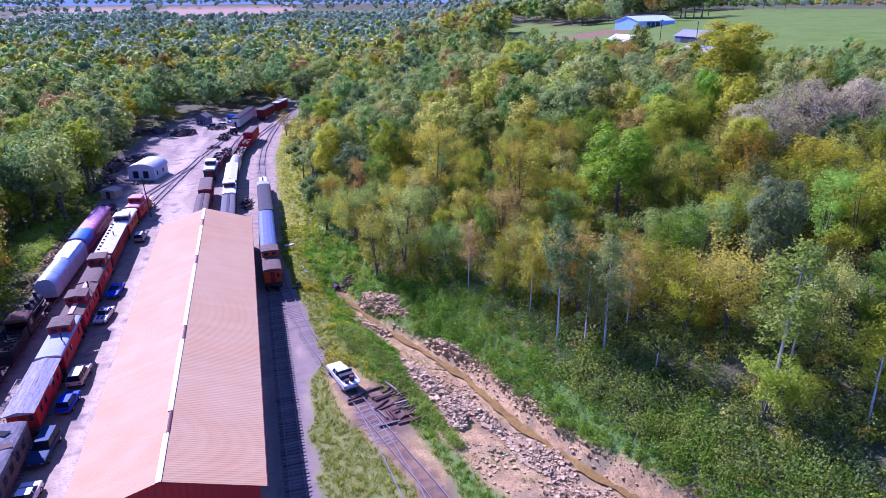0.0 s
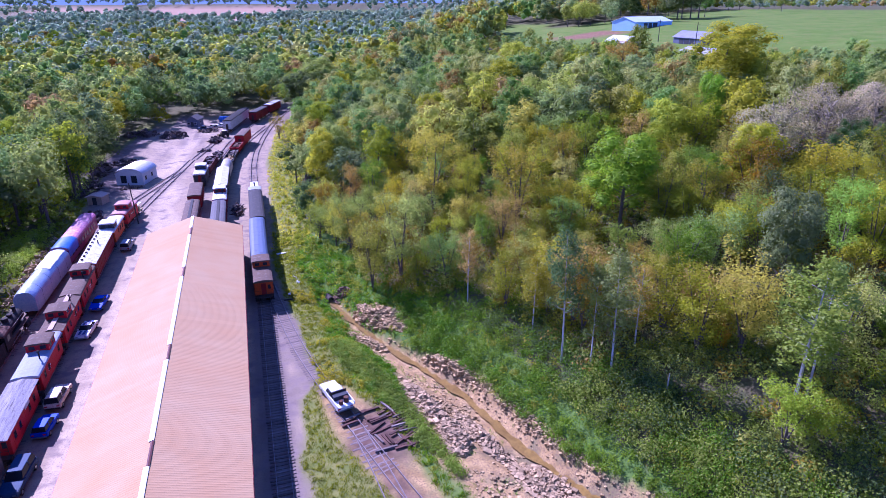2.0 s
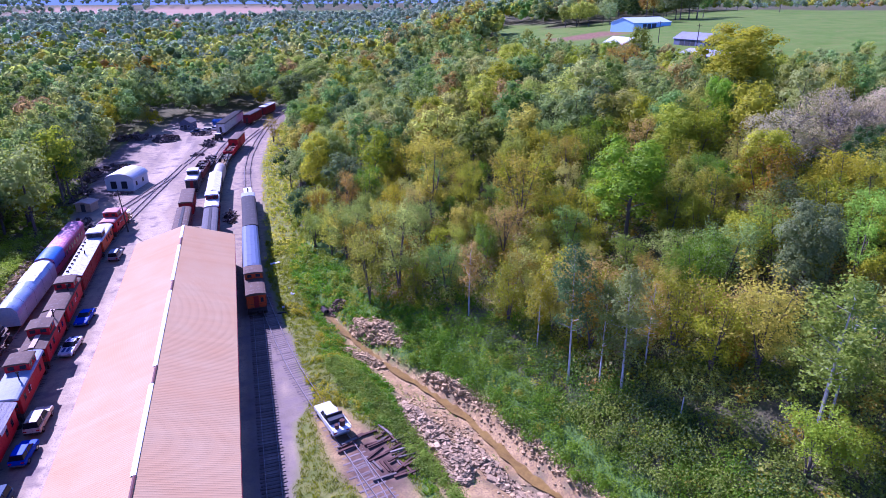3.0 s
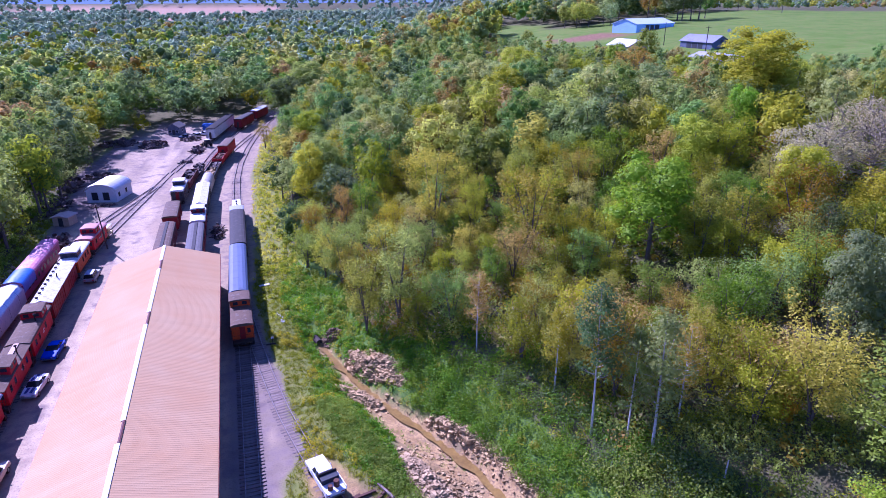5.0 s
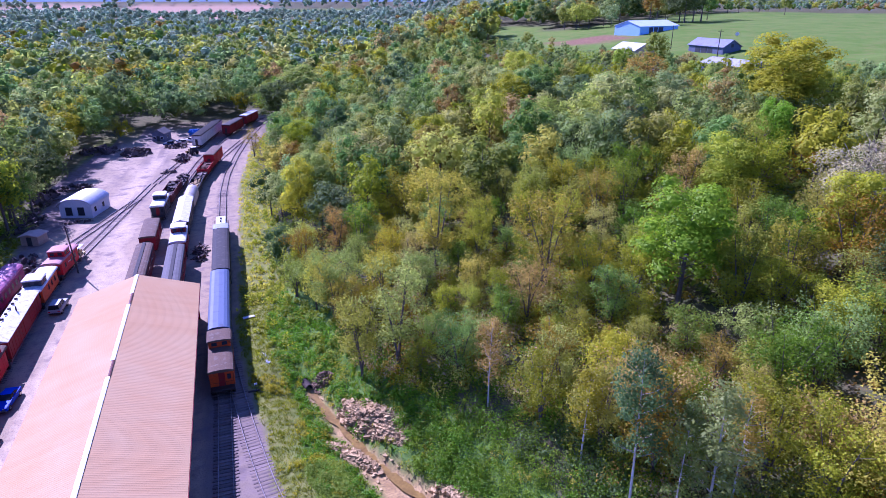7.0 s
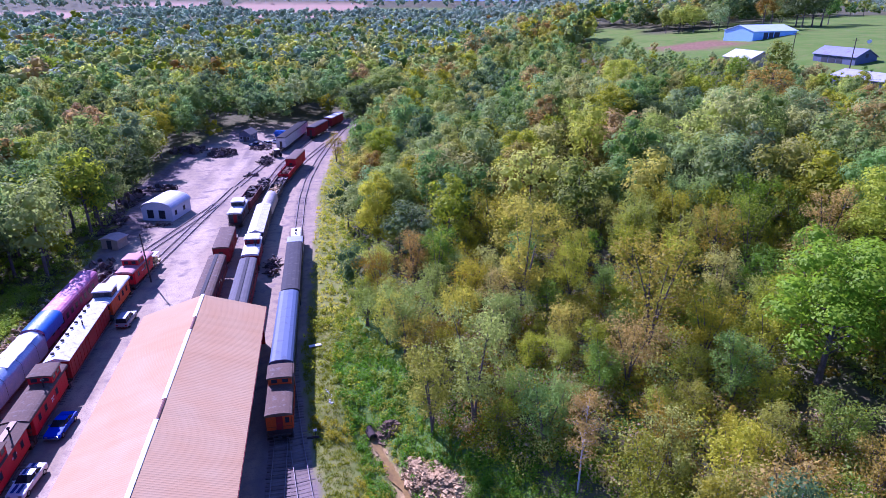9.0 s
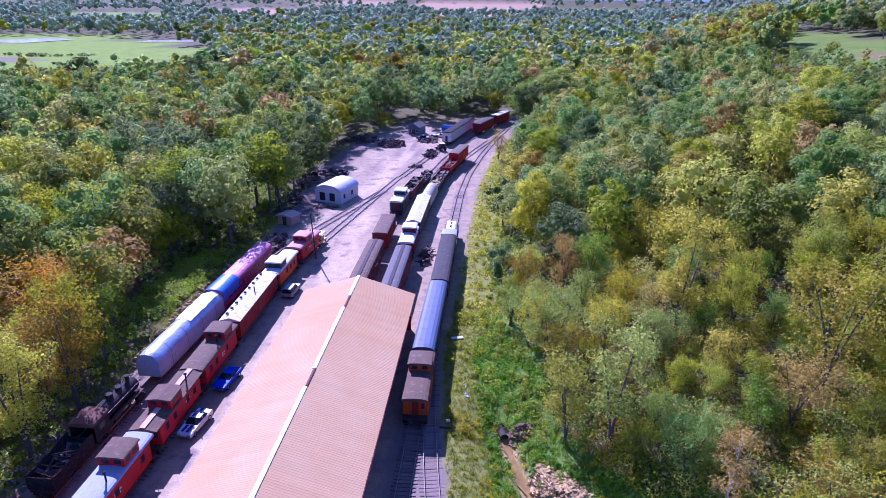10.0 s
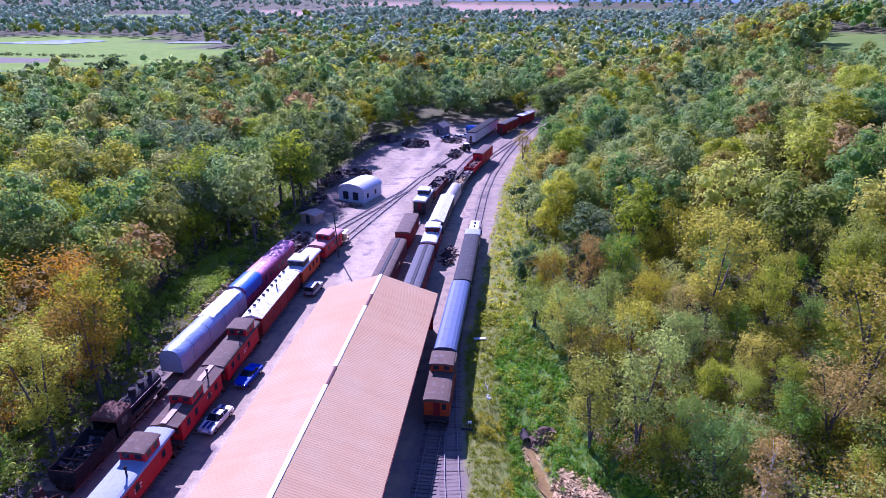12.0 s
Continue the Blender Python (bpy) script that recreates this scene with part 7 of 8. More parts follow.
def tree_colour(x, y, r):
    """Which leaves grow where: the wood changes from patch to patch."""
    q = float(wobble(x, y, 16, 11)) + r.gauss(0, 0.38)
    if x < -25:
        if y < 150:
            w = [("olive", 4.5), ("green", 1.8), ("dark", 0.6), ("brown", 2.6), ("yellow", 2.4)] if y < 118 else [("olive", 3.6), ("green", 3.4), ("dark", 1.1), ("brown", 1.2), ("yellow", 2.6)]
        else:
            w = [("olive", 2.8), ("green", 4.6), ("yellow", 2.3), ("brown", 0.9), ("dark", 1.8), ("aspen", 1.2)]
    elif x < 30 and y > 255:
        w = [("green", 4), ("dark", 3), ("olive", 3), ("yellow", 1), ("aspen", 1)]
    elif q > 0.25:
        w = [("brown", 1.1), ("olive", 3.6), ("yellow", 2.4), ("green", 3.4), ("grey", 0.4)]
    elif q < -0.35:
        w = [("green", 4), ("dark", 1.5), ("olive", 2.3), ("yellow", 1.4), ("aspen", 0.5)]
    else:
        w = [("olive", 3.2), ("green", 4.4), ("brown", 0.7), ("yellow", 2.2), ("dark", 0.8), ("aspen", 0.6), ("grey", 0.2)]
    t = r.uniform(0, sum(k for _, k in w))
    for name, k in w:
        t -= k
        if t <= 0:
            return name
    return w[-1][0]


SPECIAL = [  # kind, leaf, x, y, height, width
    ("a", "bright", 65.0, 60.5, 17.0, 1.25), ("c", "yellow", 42.5, 87, 17.5, 1.1), ("e", "pine", 44.8, 39.5, 17.5, 0.85),
    ("e", "aspen", 48.6, 34.6, 15.0, 1.15), ("e", "aspen", 47.0, 36.5, 13.5, 0.8), ("e", "green", 60.0, 20, 16.5, 1.4), ("e", "aspen", 62.4, 20.8, 14.5, 1.0), ("e", "yellow", 64.2, 12.5, 12.5, 1.2), ("d", "bright", 57.0, 17.3, 7.2, 1.1), ("d", "bright", 58.6, 16.4, 5.6, 1.2),
    ("a", "dark", 70, 33.5, 16.0, 0.85), ("a", "pine", 97, 51, 11.0, 0.85), ("a", "pine", 103, 48.5, 10.5, 0.9), ("a", "bright", 94, 79, 13.0, 0.85), ("d", "rust", 97, 75, 7.0, 1.0),
    ("a", "olive", 74.5, 114.5, 14.5, 1.3), ("a", "yellow", 75.5, 135, 16.0, 1.35), ("a", "dark", 81, 131, 13.0, 1.2), ("a", "brown", 107.5, 130.5, 13.3, 1.55), ("a", "aspen", 100, 112, 12.5, 1.3), ("c", "olive", 28, 72.5, 13.5, 1.0),
    ("c", "olive", 32.3, 70.8, 16.5, 1.0), ("a", "yellow", 26.5, 120, 17.0, 0.9), ("a", "dark", 32.5, 239, 19.5, 1.45), ("a", "green", 41, 246, 21, 1.5), ("a", "green", 30, 182, 14, 1.1),
    ("a", "green", 36.5, 257, 21, 1.5), ("c", "brown", 21.8, 209.5, 9.5, 1.3), ("a", "yellow", 106.5, 92, 17.0, 1.5), ("a", "yellow", 113.5, 97, 17.5, 1.6),
    ("b", "brown", 53.3, 72.3, 14, 1.1), ("a", "yellow", 81, 74, 13, 1.2), ("f", "yellow", 61, 28.5, 12.0, 1.1), ("f", "yellow", 57.5, 32, 10.0, 1.1), ("d", "brown", 60.5, 33.5, 9.0, 1.2), ("f", "olive", 56.5, 37, 10.5, 1.1), ("d", "rust", 59.5, 30.5, 5.0, 0.8), ("a", "yellow", 93, 168, 14, 1.4),
    ("a", "green", 29.3, 124, 16, 1.0), ("f", "bright", -45.5, 139, 19.5, 1.35), ("f", "green", -36.5, 140, 14, 1.1), ("f", "yellow", -45, 110, 13.5, 1.2), ("a", "green", -52, 112, 14, 1.2),
    ("f", "rust", -41.5, 88.5, 15, 1.4), ("c", "yellow", -37.2, 78, 13, 1.0), ("c", "green", -32.5, 86, 12, 0.9), ("c", "olive", -38, 97, 13.5, 1.0), ("c", "dark", -34, 84, 12.5, 1.0), ("a", "yellow", -33, 225, 16, 1.1), ("a", "yellow", -45, 216, 17, 1.2), ("a", "yellow", -57, 195, 17, 1.2), ("a", "yellow", -84, 135, 16, 1.3),
    ("f", "bright", -60, 119.5, 15, 1.1), ("f", "yellow", -56, 127.5, 16, 1.1), ("a", "green", -108, 206, 20, 1.3), ("a", "green", -100, 196, 18, 1.3), ("a", "dark", -78, 185, 17, 1.4),
    ("a", "dark", -92, 170, 17, 1.4), ("a", "green", -146, 242, 19, 1.3), ("a", "dark", -125, 195, 18, 1.4), ("a", "bright", -116, 372, 22, 1.3), ("a", "dark", -134, 340, 21, 1.4),
    ("a", "green", 33, 262, 19, 1.4), ("a", "dark", 50, 286, 18, 1.5), ("a", "bright", 32, 162, 15, 1.2), ("a", "yellow", 53.5, 123.5, 15.5, 1.1), ("a", "yellow", 175, 390, 17, 1.5),
]
made_trees = []
for kind, leaf, x, y, h, w in SPECIAL:
    made_trees.append((x, y))
    plant(kind, leaf, x, y, h, w)
# bare spreading trees
TWIG = mat("dry_tan_twigs", (0.3, 0.26, 0.18), (0.22, 0.19, 0.13), 2, 6, 0.9)
TAN_LEAF = leaf_mat("bleached_tan_twigs", (0.36, 0.32, 0.165), (0.47, 0.42, 0.24), 0.45)
for k, (x, y, h, q) in enumerate(((91.5, 60.5, 12.5, 6.6), (100, 58.5, 14, 7.6), (107, 56, 13, 6.6))):
    dead = thing("tree", pose(x, y, float(height(x, y)) - 0.1), "nearly bare grey spreading tree among green ones", "tree", "bare grey trees of the wood")
    tk, cr = tree_shape(55 + k, h, q, "dead", 8500, 0.115, 0.0, 80)
    raw("trunk", *tk, TWIG, dead)
    raw("crown", *cr, TAN_LEAF, dead)
    made_trees += [(x + a, y + b) for a in (-5, 0, 5) for b in (-6, 0, 6)]

# the wood: a jittered scatter, the nearest trees single, the rest as stuff
r = random.Random(3)
spots = []
STEP = 4.7
for i in range(-60, 90):
    for j in range(-2, 80):
        x, y = i * STEP + r.uniform(-2, 2) + (j % 2) * 2.3, j * STEP * 0.95 + r.uniform(-2, 2)
        if (x < 66 and y < 31 and x > 0) or open_ground(x, y) or any(abs(x - a) < 3.2 and abs(y - b) < 3.2 for a, b in made_trees):
            continue
        if ((x + 35.5) / 4.5) ** 2 + ((y - 116) / 11) ** 2 < 1:
            continue
        if x < -20 and y < 105 and x > -55 and r.random() < 0.42:
            continue
        d = math.hypot(x - 20, y - 22)
        if d > 340 or y < 8 or x < -25 - 0.92 * (y - 10) or x > 40 + 1.28 * (y + 24):
            continue
        spots.append((d, x, y))
spots.sort()
NEAR_N = 300 - len(SPECIAL)
stuff = {k: ([], []) for k in LEAF}
stuff_tint = {k: [] for k in LEAF}
stuff_bark = ([], [])
counts = {k: 0 for k in LEAF}
bark_n = 0
MID = {}


def mid_shape(leaf, v, lod):
    key = (leaf, v, lod)
    if key not in MID:
        form = ("round", "tall", "round")[v]
        h, rad = ((12, 4.6), (13.5, 3.7), (10, 4.2))[v] if lod < 2 else ((12, 5.8), (13, 5.4), (11, 6.2))[v]
        n, sz, limbs, clumps, core = ((1900, 0.185, 4, 12, 0.45), (620, 0.27, 0, 7, 0.5), (26, 0.95, 0, 3, 0.82), (84, 0.66, 0, 5, 0.7))[lod]
        MID[key] = tree_shape(900 + len(MID), h, rad, form, n, sz, {"brown": 0.2, "rust": 0.1}.get(leaf, 0.0), limbs, (0.45, 0.9, 1.0, 1.0)[lod], clumps, core)
    return MID[key]


def far_tree(leaf, x, y, s, lod, r):
    global bark_n
    tk, cr = mid_shape(leaf, r.randrange(3), lod)
    a = r.uniform(0, 6.283)
    R = np.array([[math.cos(a), math.sin(a), 0], [-math.sin(a), math.cos(a), 0], [0, 0, 1]])
    o = (x, y, float(height(x, y)) - 0.1)
    v = (cr[0] @ R) * s + o
    stuff[leaf][0].append(v)
    stuff[leaf][1].append(cr[1] + counts[leaf])
    stuff_tint[leaf].append(np.full(len(v), r.random(), np.float32))
    counts[leaf] += len(v)
    if lod == 0:
        w = (tk[0] @ R) * s + o
        stuff_bark[0].append(w)
        stuff_bark[1].append(tk[1] + bark_n)
        bark_n += len(w)


for n, (d, x, y) in enumerate(spots):
    leaf = tree_colour(x, y, r)
    if n < NEAR_N:
        near_bank = 20 < y < 62 and x < foot_x(y) + 18
        kind = r.choice("ddbe" if near_bank else "cccbff" if x < -20 else "abbccdff")
        h = KINDS[kind][1] * r.uniform(0.82, 1.15) * (1.25 if x < -20 else 1)
        if 22 < x < 80 and y < 112 and not near_bank:
            kind = r.choice("dddbbfc")
            h = KINDS[kind][1] * r.uniform(0.66, 1.0)
            leaf = r.choice(("yellow", "olive", "green", "brown", "olive", "green", "yellow", "yellow", leaf))
            if 28 < x < 60 and y < 82:
                h *= r.uniform(0.55, 0.85)
        elif x > 55 and y < 135 and r.random() < 0.5:
            leaf = r.choice(("yellow", "yellow", "olive", "bright"))
        elif near_bank:
            leaf = r.choice(("brown", "olive", "brown", "yellow", "green", "olive"))
        lowered = cap(x, y, h)
        plant(kind, leaf, x, y, lowered, r.uniform(0.9, 1.15) * min(1.6, (h / lowered) ** 0.6), r.uniform(0, 360))
    else:
        tall_wood = x < -25 or (y > 250 and x < 60)
        if r.random() < (0.62 if tall_wood else 0.44):
            continue
        q = r.uniform(1.05, 1.8) if tall_wood else r.uniform(0.8, 1.4)
        if leaf == "grey":
            leaf = "olive"
        far_tree(leaf, x, y, cap(x, y, 12.5 * q) / 12.5, 0 if d < 170 else 1, r)

def far_field(x, y, r):
    """Open fields far off, with a few trees left standing in them."""
    b, d = math.degrees(math.atan2(x - 11, y + 24)), math.hypot(x - 11, y + 24)
    w = 1.2 * math.sin(d * 0.013 + b)
    hit = ((-6.5 < b + w < 4.5 and 1750 < d < 3000) or (-24 < b + w < -14 and 1500 < d < 2500) or (-13 < b < -8 and 2500 < d < 3300)
           or (5.5 < b < 12 and 1900 < d < 2700) or (-32 < b < -26 and 1300 < d < 2100))
    return hit and r.random() < 0.985


# distant woods, thinning in detail towards the horizon
for lod, (d0, d1, step, big) in ((3, (335, 620, 11.5, 1.55)), (2, (620, 1250, 17, 1.5)), (2, (1250, 2350, 34, 2.0)), (2, (2350, 3600, 75, 3.0))):
    y = 20
    while y < d1 + 40:
        x = -d1
        while x < d1:
            px, py = x + r.uniform(-0.4, 0.4) * step, y + r.uniform(-0.4, 0.4) * step
            d = math.hypot(px - 15, py - 5)
            if d0 < d < d1 and -40 - 0.92 * py < px < 60 + 1.3 * py and not inside(px, py, PASTURE) and not inside(px, py, FIELD) and not far_field(px, py, r):
                if not (-560 < px < -285 and 615 < py < 735) and not (px > 0.75 * py + 60 and r.random() < 0.3):
                    leaf = tree_colour(px, py, r).replace("grey", "olive")
                    # more trees take the haze-tinted leaves the farther off they stand
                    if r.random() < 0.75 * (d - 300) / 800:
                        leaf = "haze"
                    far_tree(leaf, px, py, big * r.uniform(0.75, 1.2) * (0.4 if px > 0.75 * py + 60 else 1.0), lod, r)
            x += step
        y += step
# trees standing behind the barn and along the pasture's top
for x, y in ((395, 421), (405, 411), (388, 425), (369, 351), (225, 385), (231, 378), (221, 358), (340, 497), (293, 373), (300, 380), (338, 401)):
    far_tree(r.choice(("olive", "green", "dark", "yellow")), x, y, r.uniform(0.9, 1.2), 0, r)
for k in range(150):
    if k < 62:
        q = r.random()
        x, y = 204 + 74 * q + r.uniform(-6, 14), 396 - 70 * q + r.uniform(-4, 22)
        far_tree(r.choice(("olive", "dark", "dark", "aspen", "brown", "dark", "green")), x, y, r.uniform(1.2, 1.65), 1, r)
    elif k < 80:
        x, y = 300 + 170 * r.random(), 400 + 130 * r.random()
        far_tree(r.choice(("olive", "green", "dark")), x, y, r.uniform(0.6, 0.95), 1, r)
    elif k < 94:
        x, y = 166 + 60 * r.random(), 84 + 30 * r.random()
        far_tree(r.choice(("olive", "green", "dark", "yellow")), x, y, r.uniform(0.3, 0.5), 0, r)
    else:
        q = r.random()
        x, y = 92 + 62 * q + r.uniform(-6, 6), 300 + 60 * q + r.uniform(-12, 30)
        far_tree(r.choice(("brown", "olive", "aspen", "pine", "dark", "yellow", "brown")), x, y, r.uniform(1.6, 2.1), 1, r)
for x, y, q, leaf in ((216, 353, 1.6, "yellow"), (221, 347, 1.5, "yellow"), (212, 360, 1.4, "olive"), (232, 349, 1.3, "green"), (238, 342, 1.4, "dark"), (225, 330, 1.1, "aspen"),
                      (237, 312, 1.6, "brown"), (246, 318, 1.5, "olive"), (270, 325, 1.75, "dark"), (280, 330, 1.9, "dark"), (289, 334, 1.85, "dark"), (275, 336, 1.7, "pine"), (300, 342, 1.35, "green"),
                      (133, 163, 1.1, "olive"), (137, 154, 0.75, "brown"), (128, 171, 0.85, "bright"), (150, 283, 0.8, "olive")):
    far_tree(leaf, x, y, q, 0, r)
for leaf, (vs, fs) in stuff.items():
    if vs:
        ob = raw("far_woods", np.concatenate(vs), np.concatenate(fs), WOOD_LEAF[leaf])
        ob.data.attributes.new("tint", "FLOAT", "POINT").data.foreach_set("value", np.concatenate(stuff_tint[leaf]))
        tagged(ob, "distant mixed woodland crowns in early autumn colour, farthest ones tinted for haze", "woodland", kind="stuff")
tagged(raw("far_trunks", np.concatenate(stuff_bark[0]), np.concatenate(stuff_bark[1]), BARK), "grey trunks and limbs deep in the wood", "woodland", kind="stuff")

# ---- shrubs, weeds and grass ----
def sprays(name, label, leaf, spots_, count, size, spread, category, upright=0.0):
    """Low growth in one mesh: clumps of leaf sprays at spots (x, y, height)."""
    g = np.random.default_rng(len(spots_))
    s = np.array(spots_)
    z = height(s[:, 0], s[:, 1])
    cen = np.stack([s[:, 0], s[:, 1], z + s[:, 2] * 0.45], -1)
    v, f = leaf_cloud(g, cen, s[:, 2] * spread, count, size)
    return tagged(raw(name, v, f, LEAF[leaf]), label, category, kind="stuff")


def scatter(n, x0, x1, y0, y1, test, seed, lo, hi):
    g = np.random.default_rng(seed)
    p = np.stack([g.uniform(x0, x1, n), g.uniform(y0, y1, n), g.uniform(lo, hi, n)], -1)
    return p[test(p[:, 0], p[:, 1], g.random(n))]


def clear_of_works(x, y):
    return (dirt(x, y) < 0.45) & (yard(x, y) < 0.3)


def bank(x, y, q):
    c = creek_x(y)
    return (x > c + np.interp(y, [30, 45, 60], [2.3, 2.2, 1.3]) + 0.7 * wobble(x, y, 3, 31)) & (x < np.maximum(wood_edge(y) + 4, c + 6)) & (y < 66) & (q < 0.9)


def meadow(x, y, q):
    return clear_of_works(x, y) & (x < wood_edge(y) + 1.5) & (lush(x, y) > 0.35 + 0.3 * q)


sprays("weeds", "lush green weeds covering the creek's far bank", "weed", scatter(3000, 30, 66, 4, 66, lambda x, y, q: bank(x, y, q) & (wobble(x, y, 5, 41) < 0.35), 1, 0.6, 2.3), 78, 0.1, 0.62, "weeds")
sprays("weeds", "dark green brush on the creek's far bank", "weed", scatter(2600, 30, 66, 4, 66, lambda x, y, q: bank(x, y, q) & (wobble(x, y, 5, 41) > -0.1), 2, 0.7, 2.6), 72, 0.1, 0.62, "weeds")
sprays("weeds", "dull olive brush on the creek's far bank", "olive", scatter(170, 36, 66, 4, 60, bank, 3, 0.9, 2.2), 60, 0.12, 0.6, "weeds")
sprays("weeds", "low leafy weeds filling the creek's far bank", "weed", scatter(6500, 30, 68, 4, 66, bank, 15, 0.35, 1.0), 22, 0.1, 0.8, "weeds")
sprays("weeds", "bright green weeds along the gravel and the creek", "weed", scatter(2100, 15, 36, 40, 108, lambda x, y, q: meadow(x, y, q) & (wobble(x, y, 6, 43) < 0.3), 4, 0.35, 1.2), 34, 0.13, 0.75, "weeds")
sprays("weeds", "olive weeds along the gravel and the creek", "olive", scatter(700, 15, 36, 40, 108, lambda x, y, q: meadow(x, y, q) & (wobble(x, y, 6, 43) > 0.0), 5, 0.4, 1.3), 34, 0.13, 0.75, "weeds")
sprays("shrubs", "yellow-green shrubs along the edge of the wood", "yellow", scatter(900, 14, 34, 84, 250, lambda x, y, q: clear_of_works(x, y) & (x > yard_right(y) + 1.2) & (x < wood_edge(y) + 3), 6, 0.5, 1.6), 40, 0.16, 0.7, "shrubs")
sprays("shrubs", "green shrubs along the edge of the wood", "green", scatter(1100, 14, 36, 70, 250, lambda x, y, q: clear_of_works(x, y) & (x > wood_edge(y) - np.where(y < 105, 2.2, 1.4)) & (x < wood_edge(y) + 5), 7, 0.8, 2.0), 60, 0.18, 0.62, "shrubs")
sprays("shrubs", "low brush under the trees behind the parked cars", "olive", scatter(900, -60, -29.5, 20, 200, lambda x, y, q: x < yard_left(y) - 1.2, 8, 0.6, 2.2), 50, 0.18, 0.62, "shrubs")
sprays("shrubs", "green brush under the trees behind the parked cars", "weed", scatter(900, -60, -30.5, 20, 200, lambda x, y, q: x < yard_left(y) - 1.8, 9, 0.6, 2.0), 50, 0.18, 0.62, "shrubs")
sprays("shrubs", "undergrowth below the trees of the hillside", "olive", scatter(900, 30, 110, 10, 140, lambda x, y, q: x > wood_edge(y) + 2, 10, 0.8, 2.6), 40, 0.22, 0.62, "shrubs")
for leaf_, seed_ in (("olive", 71), ("dark", 72), ("green", 73)):
    sprays("shrubs", "leafy undergrowth below the pasture's edge", leaf_, scatter(1500, 62, 175, 60, 240, lambda x, y, q: (x > wood_edge(y) + 4) & ~inside(x, y, PASTURE), seed_, 1.5, 4.5), 26, 0.3, 0.6, "shrubs")
sprays("shrubs", "brown undergrowth below the trees of the hillside", "brown", scatter(500, 30, 110, 10, 140, lambda x, y, q: x > wood_edge(y) + 2, 11, 0.8, 2.6), 40, 0.22, 0.62, "shrubs")


def strip(x, y, q):
    c = np.interp(y, [29, 31, 33.4, 43, 47.8, 54, 60], [28.6, 28.0, 27.2, 25.0, 23.7, 22.0, 20.6])
    return (np.abs(x - c + 0.4 * wobble(x, y, 2, 45)) < np.interp(y, [29, 36, 45, 60], [0.5, 0.9, 1.4, 2.0])) & (dirt(x, y) < 2)


sprays("weeds", "lush strip of tall green weeds beside the spoil", "weed", scatter(2600, 19, 30, 29, 60, strip, 47, 0.5, 1.3), 46, 0.09, 0.7, "weeds")
sprays("weeds", "tall yellowing weeds along the siding", "yellow", scatter(900, 14.5, 24, 45, 80, lambda x, y, q: clear_of_works(x, y) & (wobble(x, y, 3.5, 48) > 0.15), 48, 0.3, 1.0), 34, 0.09, 0.7, "weeds")


def grass(name, label, leaf, spots_, blades, seed, w=0.05):
    """Tufts of grass blades, each a slim leaning triangle."""
    g = np.random.default_rng(seed)
    s = np.repeat(np.array(spots_), blades, 0)
    n = len(s)
    x, y = s[:, 0] + g.normal(size=n) * 0.16, s[:, 1] + g.normal(size=n) * 0.16
    z = height(x, y) - 0.02
    a = g.uniform(0, 6.283, n)
    lean = g.uniform(0.1, 0.7, n) * s[:, 2]
    b = g.uniform(0, 6.283, n)
    p = np.stack([x, y, z], -1)
    d = np.stack([np.cos(a), np.sin(a), 0 * a], -1) * w
    tip = p + np.stack([np.cos(b) * lean, np.sin(b) * lean, s[:, 2] * g.uniform(0.6, 1.1, n)], -1)
    v = np.stack([p - d, p + d, tip], 1).reshape(-1, 3)
    return tagged(raw(name, v, np.arange(3 * n).reshape(-1, 3), LEAF[leaf]), label, "grass", kind="stuff")


def rough(x, y, q):
    return clear_of_works(x, y) & (x > yard_right(y) - 0.4) & (x < wood_edge(y) + 1)


grass("grass", "dry yellow grass beside the gravel", "drygrass", scatter(9000, 12.5, 30, 14, 110, lambda x, y, q: rough(x, y, q) & (lush(x, y) < 0.3 + 0.6 * q), 21, 0.12, 0.36), 11, 1, 0.035)
grass("grass", "olive grass mixed into the dry grass", "olive", scatter(5000, 12.5, 30, 14, 110, rough, 24, 0.12, 0.4), 9, 4, 0.04)
grass("grass", "green grass beside the gravel", "weed", scatter(8000, 12.5, 36, 14, 110, lambda x, y, q: rough(x, y, q) & (lush(x, y) > 0.1 + 0.5 * q), 22, 0.2, 0.6), 9, 2, 0.045)
grass("grass", "yellow-green grass along the curving track", "yellow", scatter(4000, 13, 40, 100, 260, lambda x, y, q: (x > yard_right(y) - 0.2) & (x < wood_edge(y) + 2), 23, 0.3, 0.8), 8, 3, 0.08)

def bare(x, y, q):
    return (dirt(x, y) > 0.4) & (np.abs(x - creek_x(y)) > 0.9) & (x > creek_x(y) - 12) & (wobble(x, y, 3.1, 81) > 0.1 + 0.5 * q)


def thicket(seed, bar):
    return lambda x, y, q: (x > wood_edge(y) - 2) & (y < 36) & (wobble(x, y, 4.5, seed) > bar)


sprays("shrubs", "dense green brush between the slim trees of the bank", "green", scatter(800, 42, 72, 2, 36, thicket(101, -0.35), 16, 0.8, 3.6), 80, 0.12, 0.62, "shrubs")
sprays("shrubs", "dark brush between the slim trees of the bank", "dark", scatter(450, 42, 72, 2, 36, thicket(102, -0.1), 17, 1.0, 3.6), 80, 0.12, 0.62, "shrubs")
# dark leaf colour stands for the trees' shade on this brush
sprays("shrubs", "brush on the upper bank, its dark leaves imitating shade", "dark", scatter(1500, 38, 66, 8, 52, lambda x, y, q: (x > creek_x(y) + 8 + 1.5 * wobble(x, y, 4, 107)) & (x < wood_edge(y) + 5), 106, 0.8, 2.6), 70, 0.12, 0.62, "shrubs")
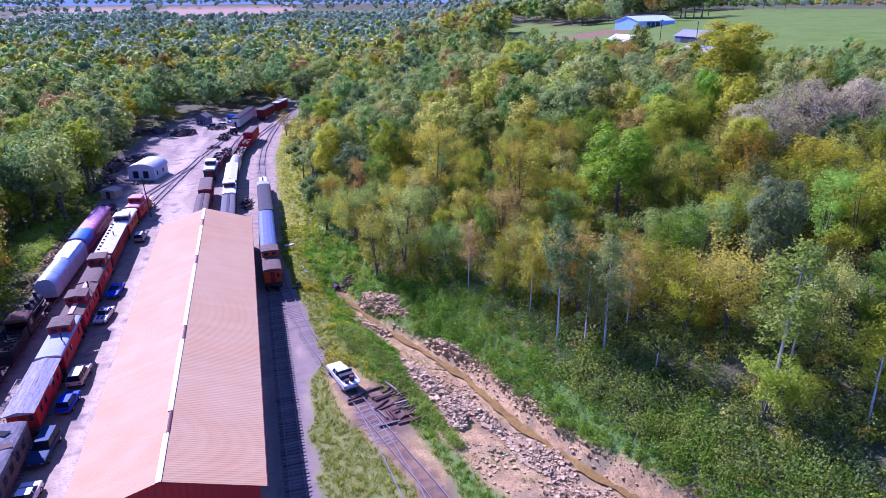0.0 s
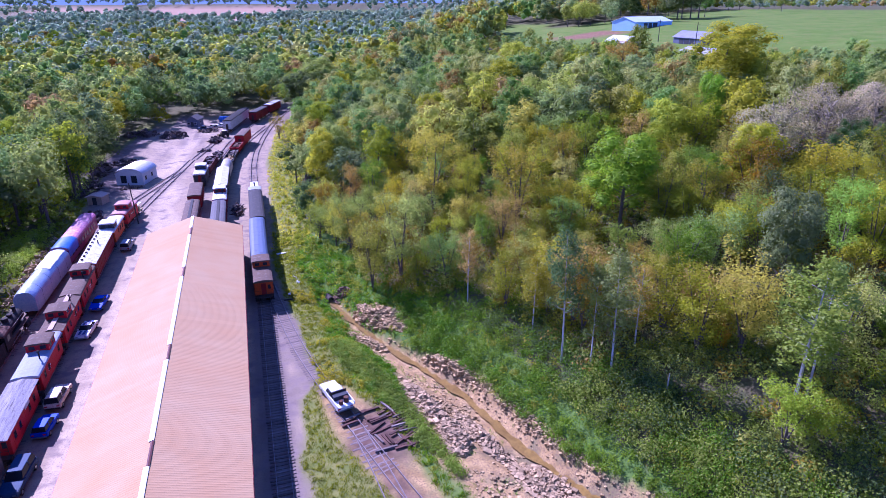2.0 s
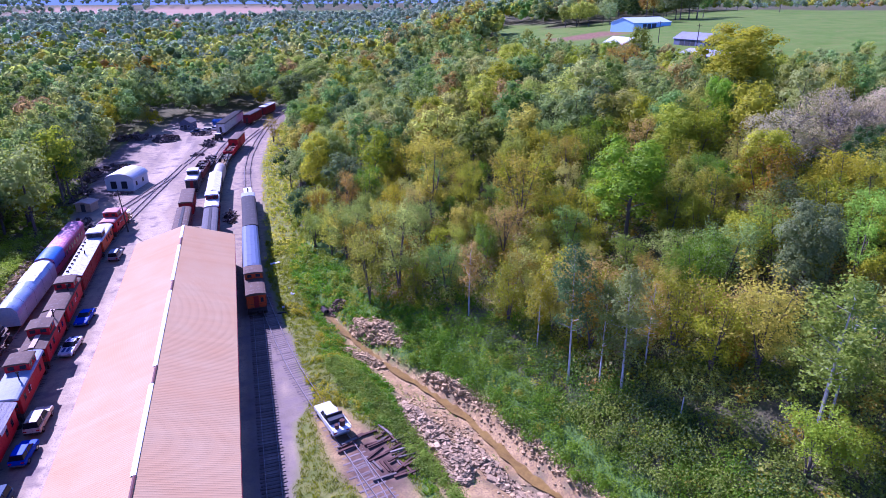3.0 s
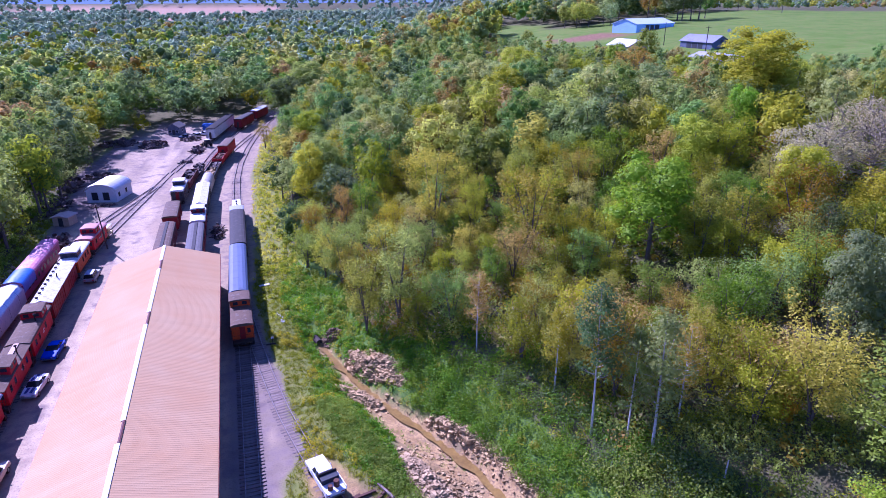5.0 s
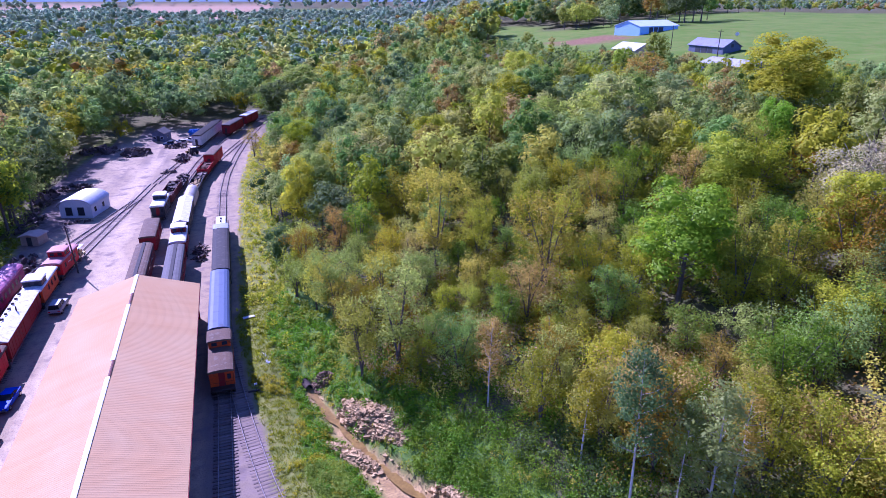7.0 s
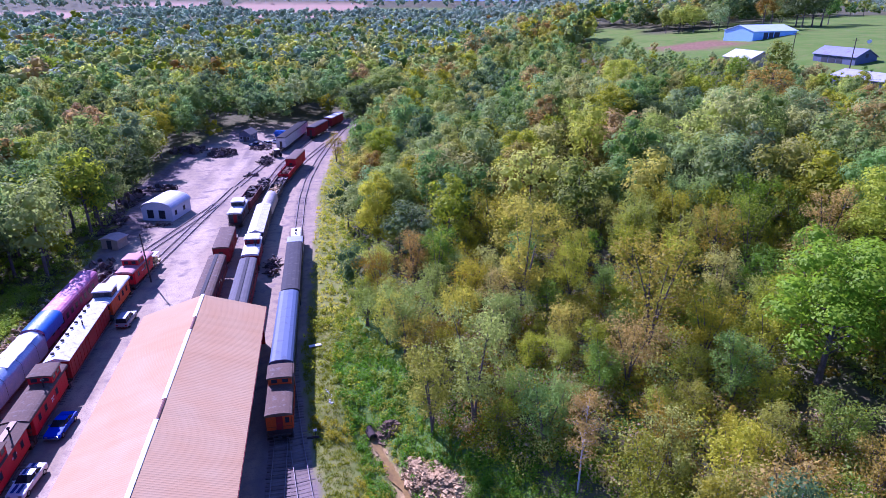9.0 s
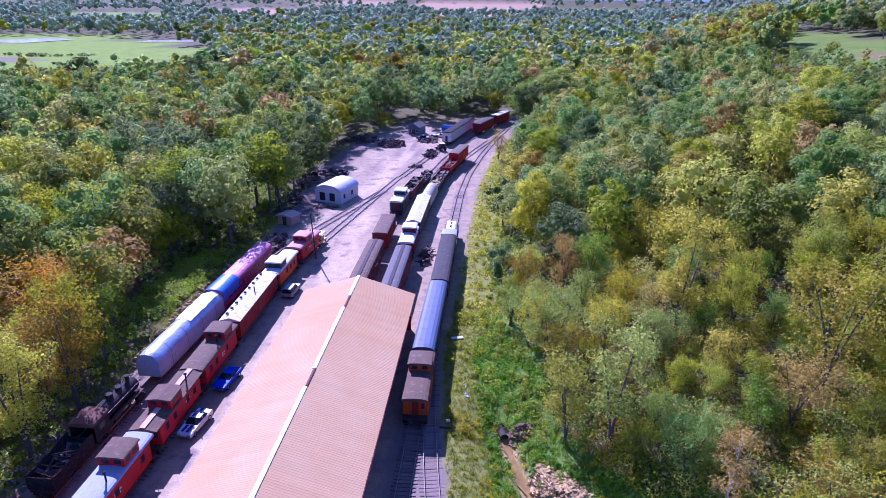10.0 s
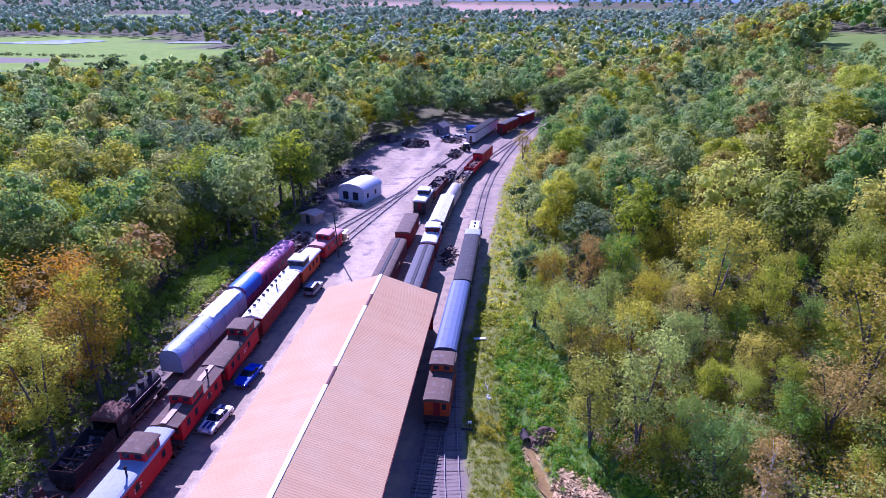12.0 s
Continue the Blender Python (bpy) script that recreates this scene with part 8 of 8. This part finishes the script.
sprays("shrubs", "yellowing brush between the slim trees of the bank", "yellow", scatter(120, 42, 72, 2, 36, thicket(103, 0.2), 18, 0.8, 2.6), 50, 0.14, 0.62, "shrubs")
sprays("weeds", "bright weeds between the slim trees of the bank", "weed", scatter(900, 42, 72, 2, 36, thicket(104, -0.2), 20, 0.5, 1.8), 50, 0.1, 0.7, "weeds")
for leaf_, seed_, many in (("olive", 31, 1500), ("yellow", 32, 800), ("brown", 33, 700), ("green", 34, 700), ("grey", 35, 350)):
    sprays("shrubs", "tall leafy saplings filling gaps among hillside trees", leaf_, scatter(many, 26, 120, 34, 135, lambda x, y, q: (x > wood_edge(y) + 1.5) & (wobble(x, y, 6, seed_) > -0.3), seed_, 1.5, 4.2), 42, 0.17, 0.5, "saplings")
for leaf_, seed_, many in (("brown", 61, 420), ("yellow", 62, 420), ("olive", 63, 380), ("grey", 64, 360), ("green", 65, 200)):
    sprays("shrubs", "low tangled scrub on the slope above the creek", leaf_, scatter(many * 2, 27, 64, 38, 86, lambda x, y, q: (x > wood_edge(y) + np.where(y < 62, 2.5, -1.5)) & (wobble(x, y, 5, seed_) > -0.2), seed_, 1.2, 3.4), 64, 0.12, 0.55, "scrub")
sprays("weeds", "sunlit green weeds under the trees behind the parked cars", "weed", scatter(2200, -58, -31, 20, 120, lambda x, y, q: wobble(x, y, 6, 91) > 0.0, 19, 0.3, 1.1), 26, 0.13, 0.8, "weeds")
# the lighter leaf colour imitates sun falling into the gap
sprays("weeds", "weeds in a gap of the wood, brightened to imitate sunlight", "bright", scatter(1500, -41, -29.5, 94, 128, lambda x, y, q: (((x + 35.5) / 5) ** 2 + ((y - 114) / 14) ** 2 < 1) & (wobble(x, y, 3, 93) > -0.4), 94, 0.3, 1.2), 30, 0.11, 0.75, "weeds")
grass("grass", "thin green tufts on the bare soil", "weed", scatter(3000, 17, 52, 6, 88, bare, 25, 0.15, 0.4), 9, 5, 0.035)
grass("grass", "thin dry tufts on the bare soil", "drygrass", scatter(2600, 17, 52, 6, 88, bare, 26, 0.15, 0.4), 9, 6, 0.03)
grass("grass", "dry growth along the wood's edge", "drygrass", scatter(2500, -32, -28, 20, 150, lambda x, y, q: q < 0.8, 27, 0.2, 0.5), 8, 7, 0.05)

hedge = []
gh = np.random.default_rng(44)
for (x0, y0), (x1, y1), many in (((-430, 521), (-345, 521), 60), ((-350, 508), (-300, 526), 50), ((-292, 460), (-268, 474), 30)):
    t_ = gh.random(many)
    hedge += list(zip(x0 + (x1 - x0) * t_ + gh.normal(size=many) * 1.5, y0 + (y1 - y0) * t_ + gh.normal(size=many) * 1.5, gh.uniform(1.0, 3.0, many)))
sprays("shrubs", "dark scrub along the furrows of the river field", "dark", hedge, 24, 0.5, 0.7, "shrubs")

# distant ridges closing the view
far_v, far_f = [], []
for i in range(120):
    a = math.radians(-75 + 150 * i / 119)
    for q, z in ((4050, -20.0), (4150, 98 + 16 * math.sin(i * 0.31) + 12 * math.sin(i * 0.83 + 1) + 8 * math.sin(i * 2.1))):
        far_v.append((q * math.sin(a), q * math.cos(a), z))
k = np.arange(119) * 2
# haze is painted in as blue, and emission lifts the unlit slope
HILL = mat("glowing_haze_hills", (0.16, 0.2, 0.28), (0.19, 0.24, 0.33), 0.004, 8, 1.0)
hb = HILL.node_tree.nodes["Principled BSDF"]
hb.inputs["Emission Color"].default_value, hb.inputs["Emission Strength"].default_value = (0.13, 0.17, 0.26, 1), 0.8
tagged(raw("backdrop", far_v, np.stack([k, k + 2, k + 3, k + 1], -1), HILL, smooth=True), "blue ridge backdrop along the horizon, haze put into its glow", "hills", kind="structure")

# ---- many small pieces ----
sheet = sheet_mesh()
for s, k in SHEETS:
    ob = new("roof_sheet", sheet)
    ob.parent = hall
    if s > 0:
        ob.matrix_world = pose(0, B_Y0 + k * SHEET, B_RIDGE, 0, tilt, 0)
    else:
        ob.matrix_world = pose(0, B_Y0 + (k + 1) * SHEET, B_RIDGE, 0, tilt, 180)
for t, (x, y, z, h) in NEAR_TIES:
    ob = new("tie", tie_me)
    ob.parent = t
    ob.matrix_world = pose(x, y, z, 0, 0, h)
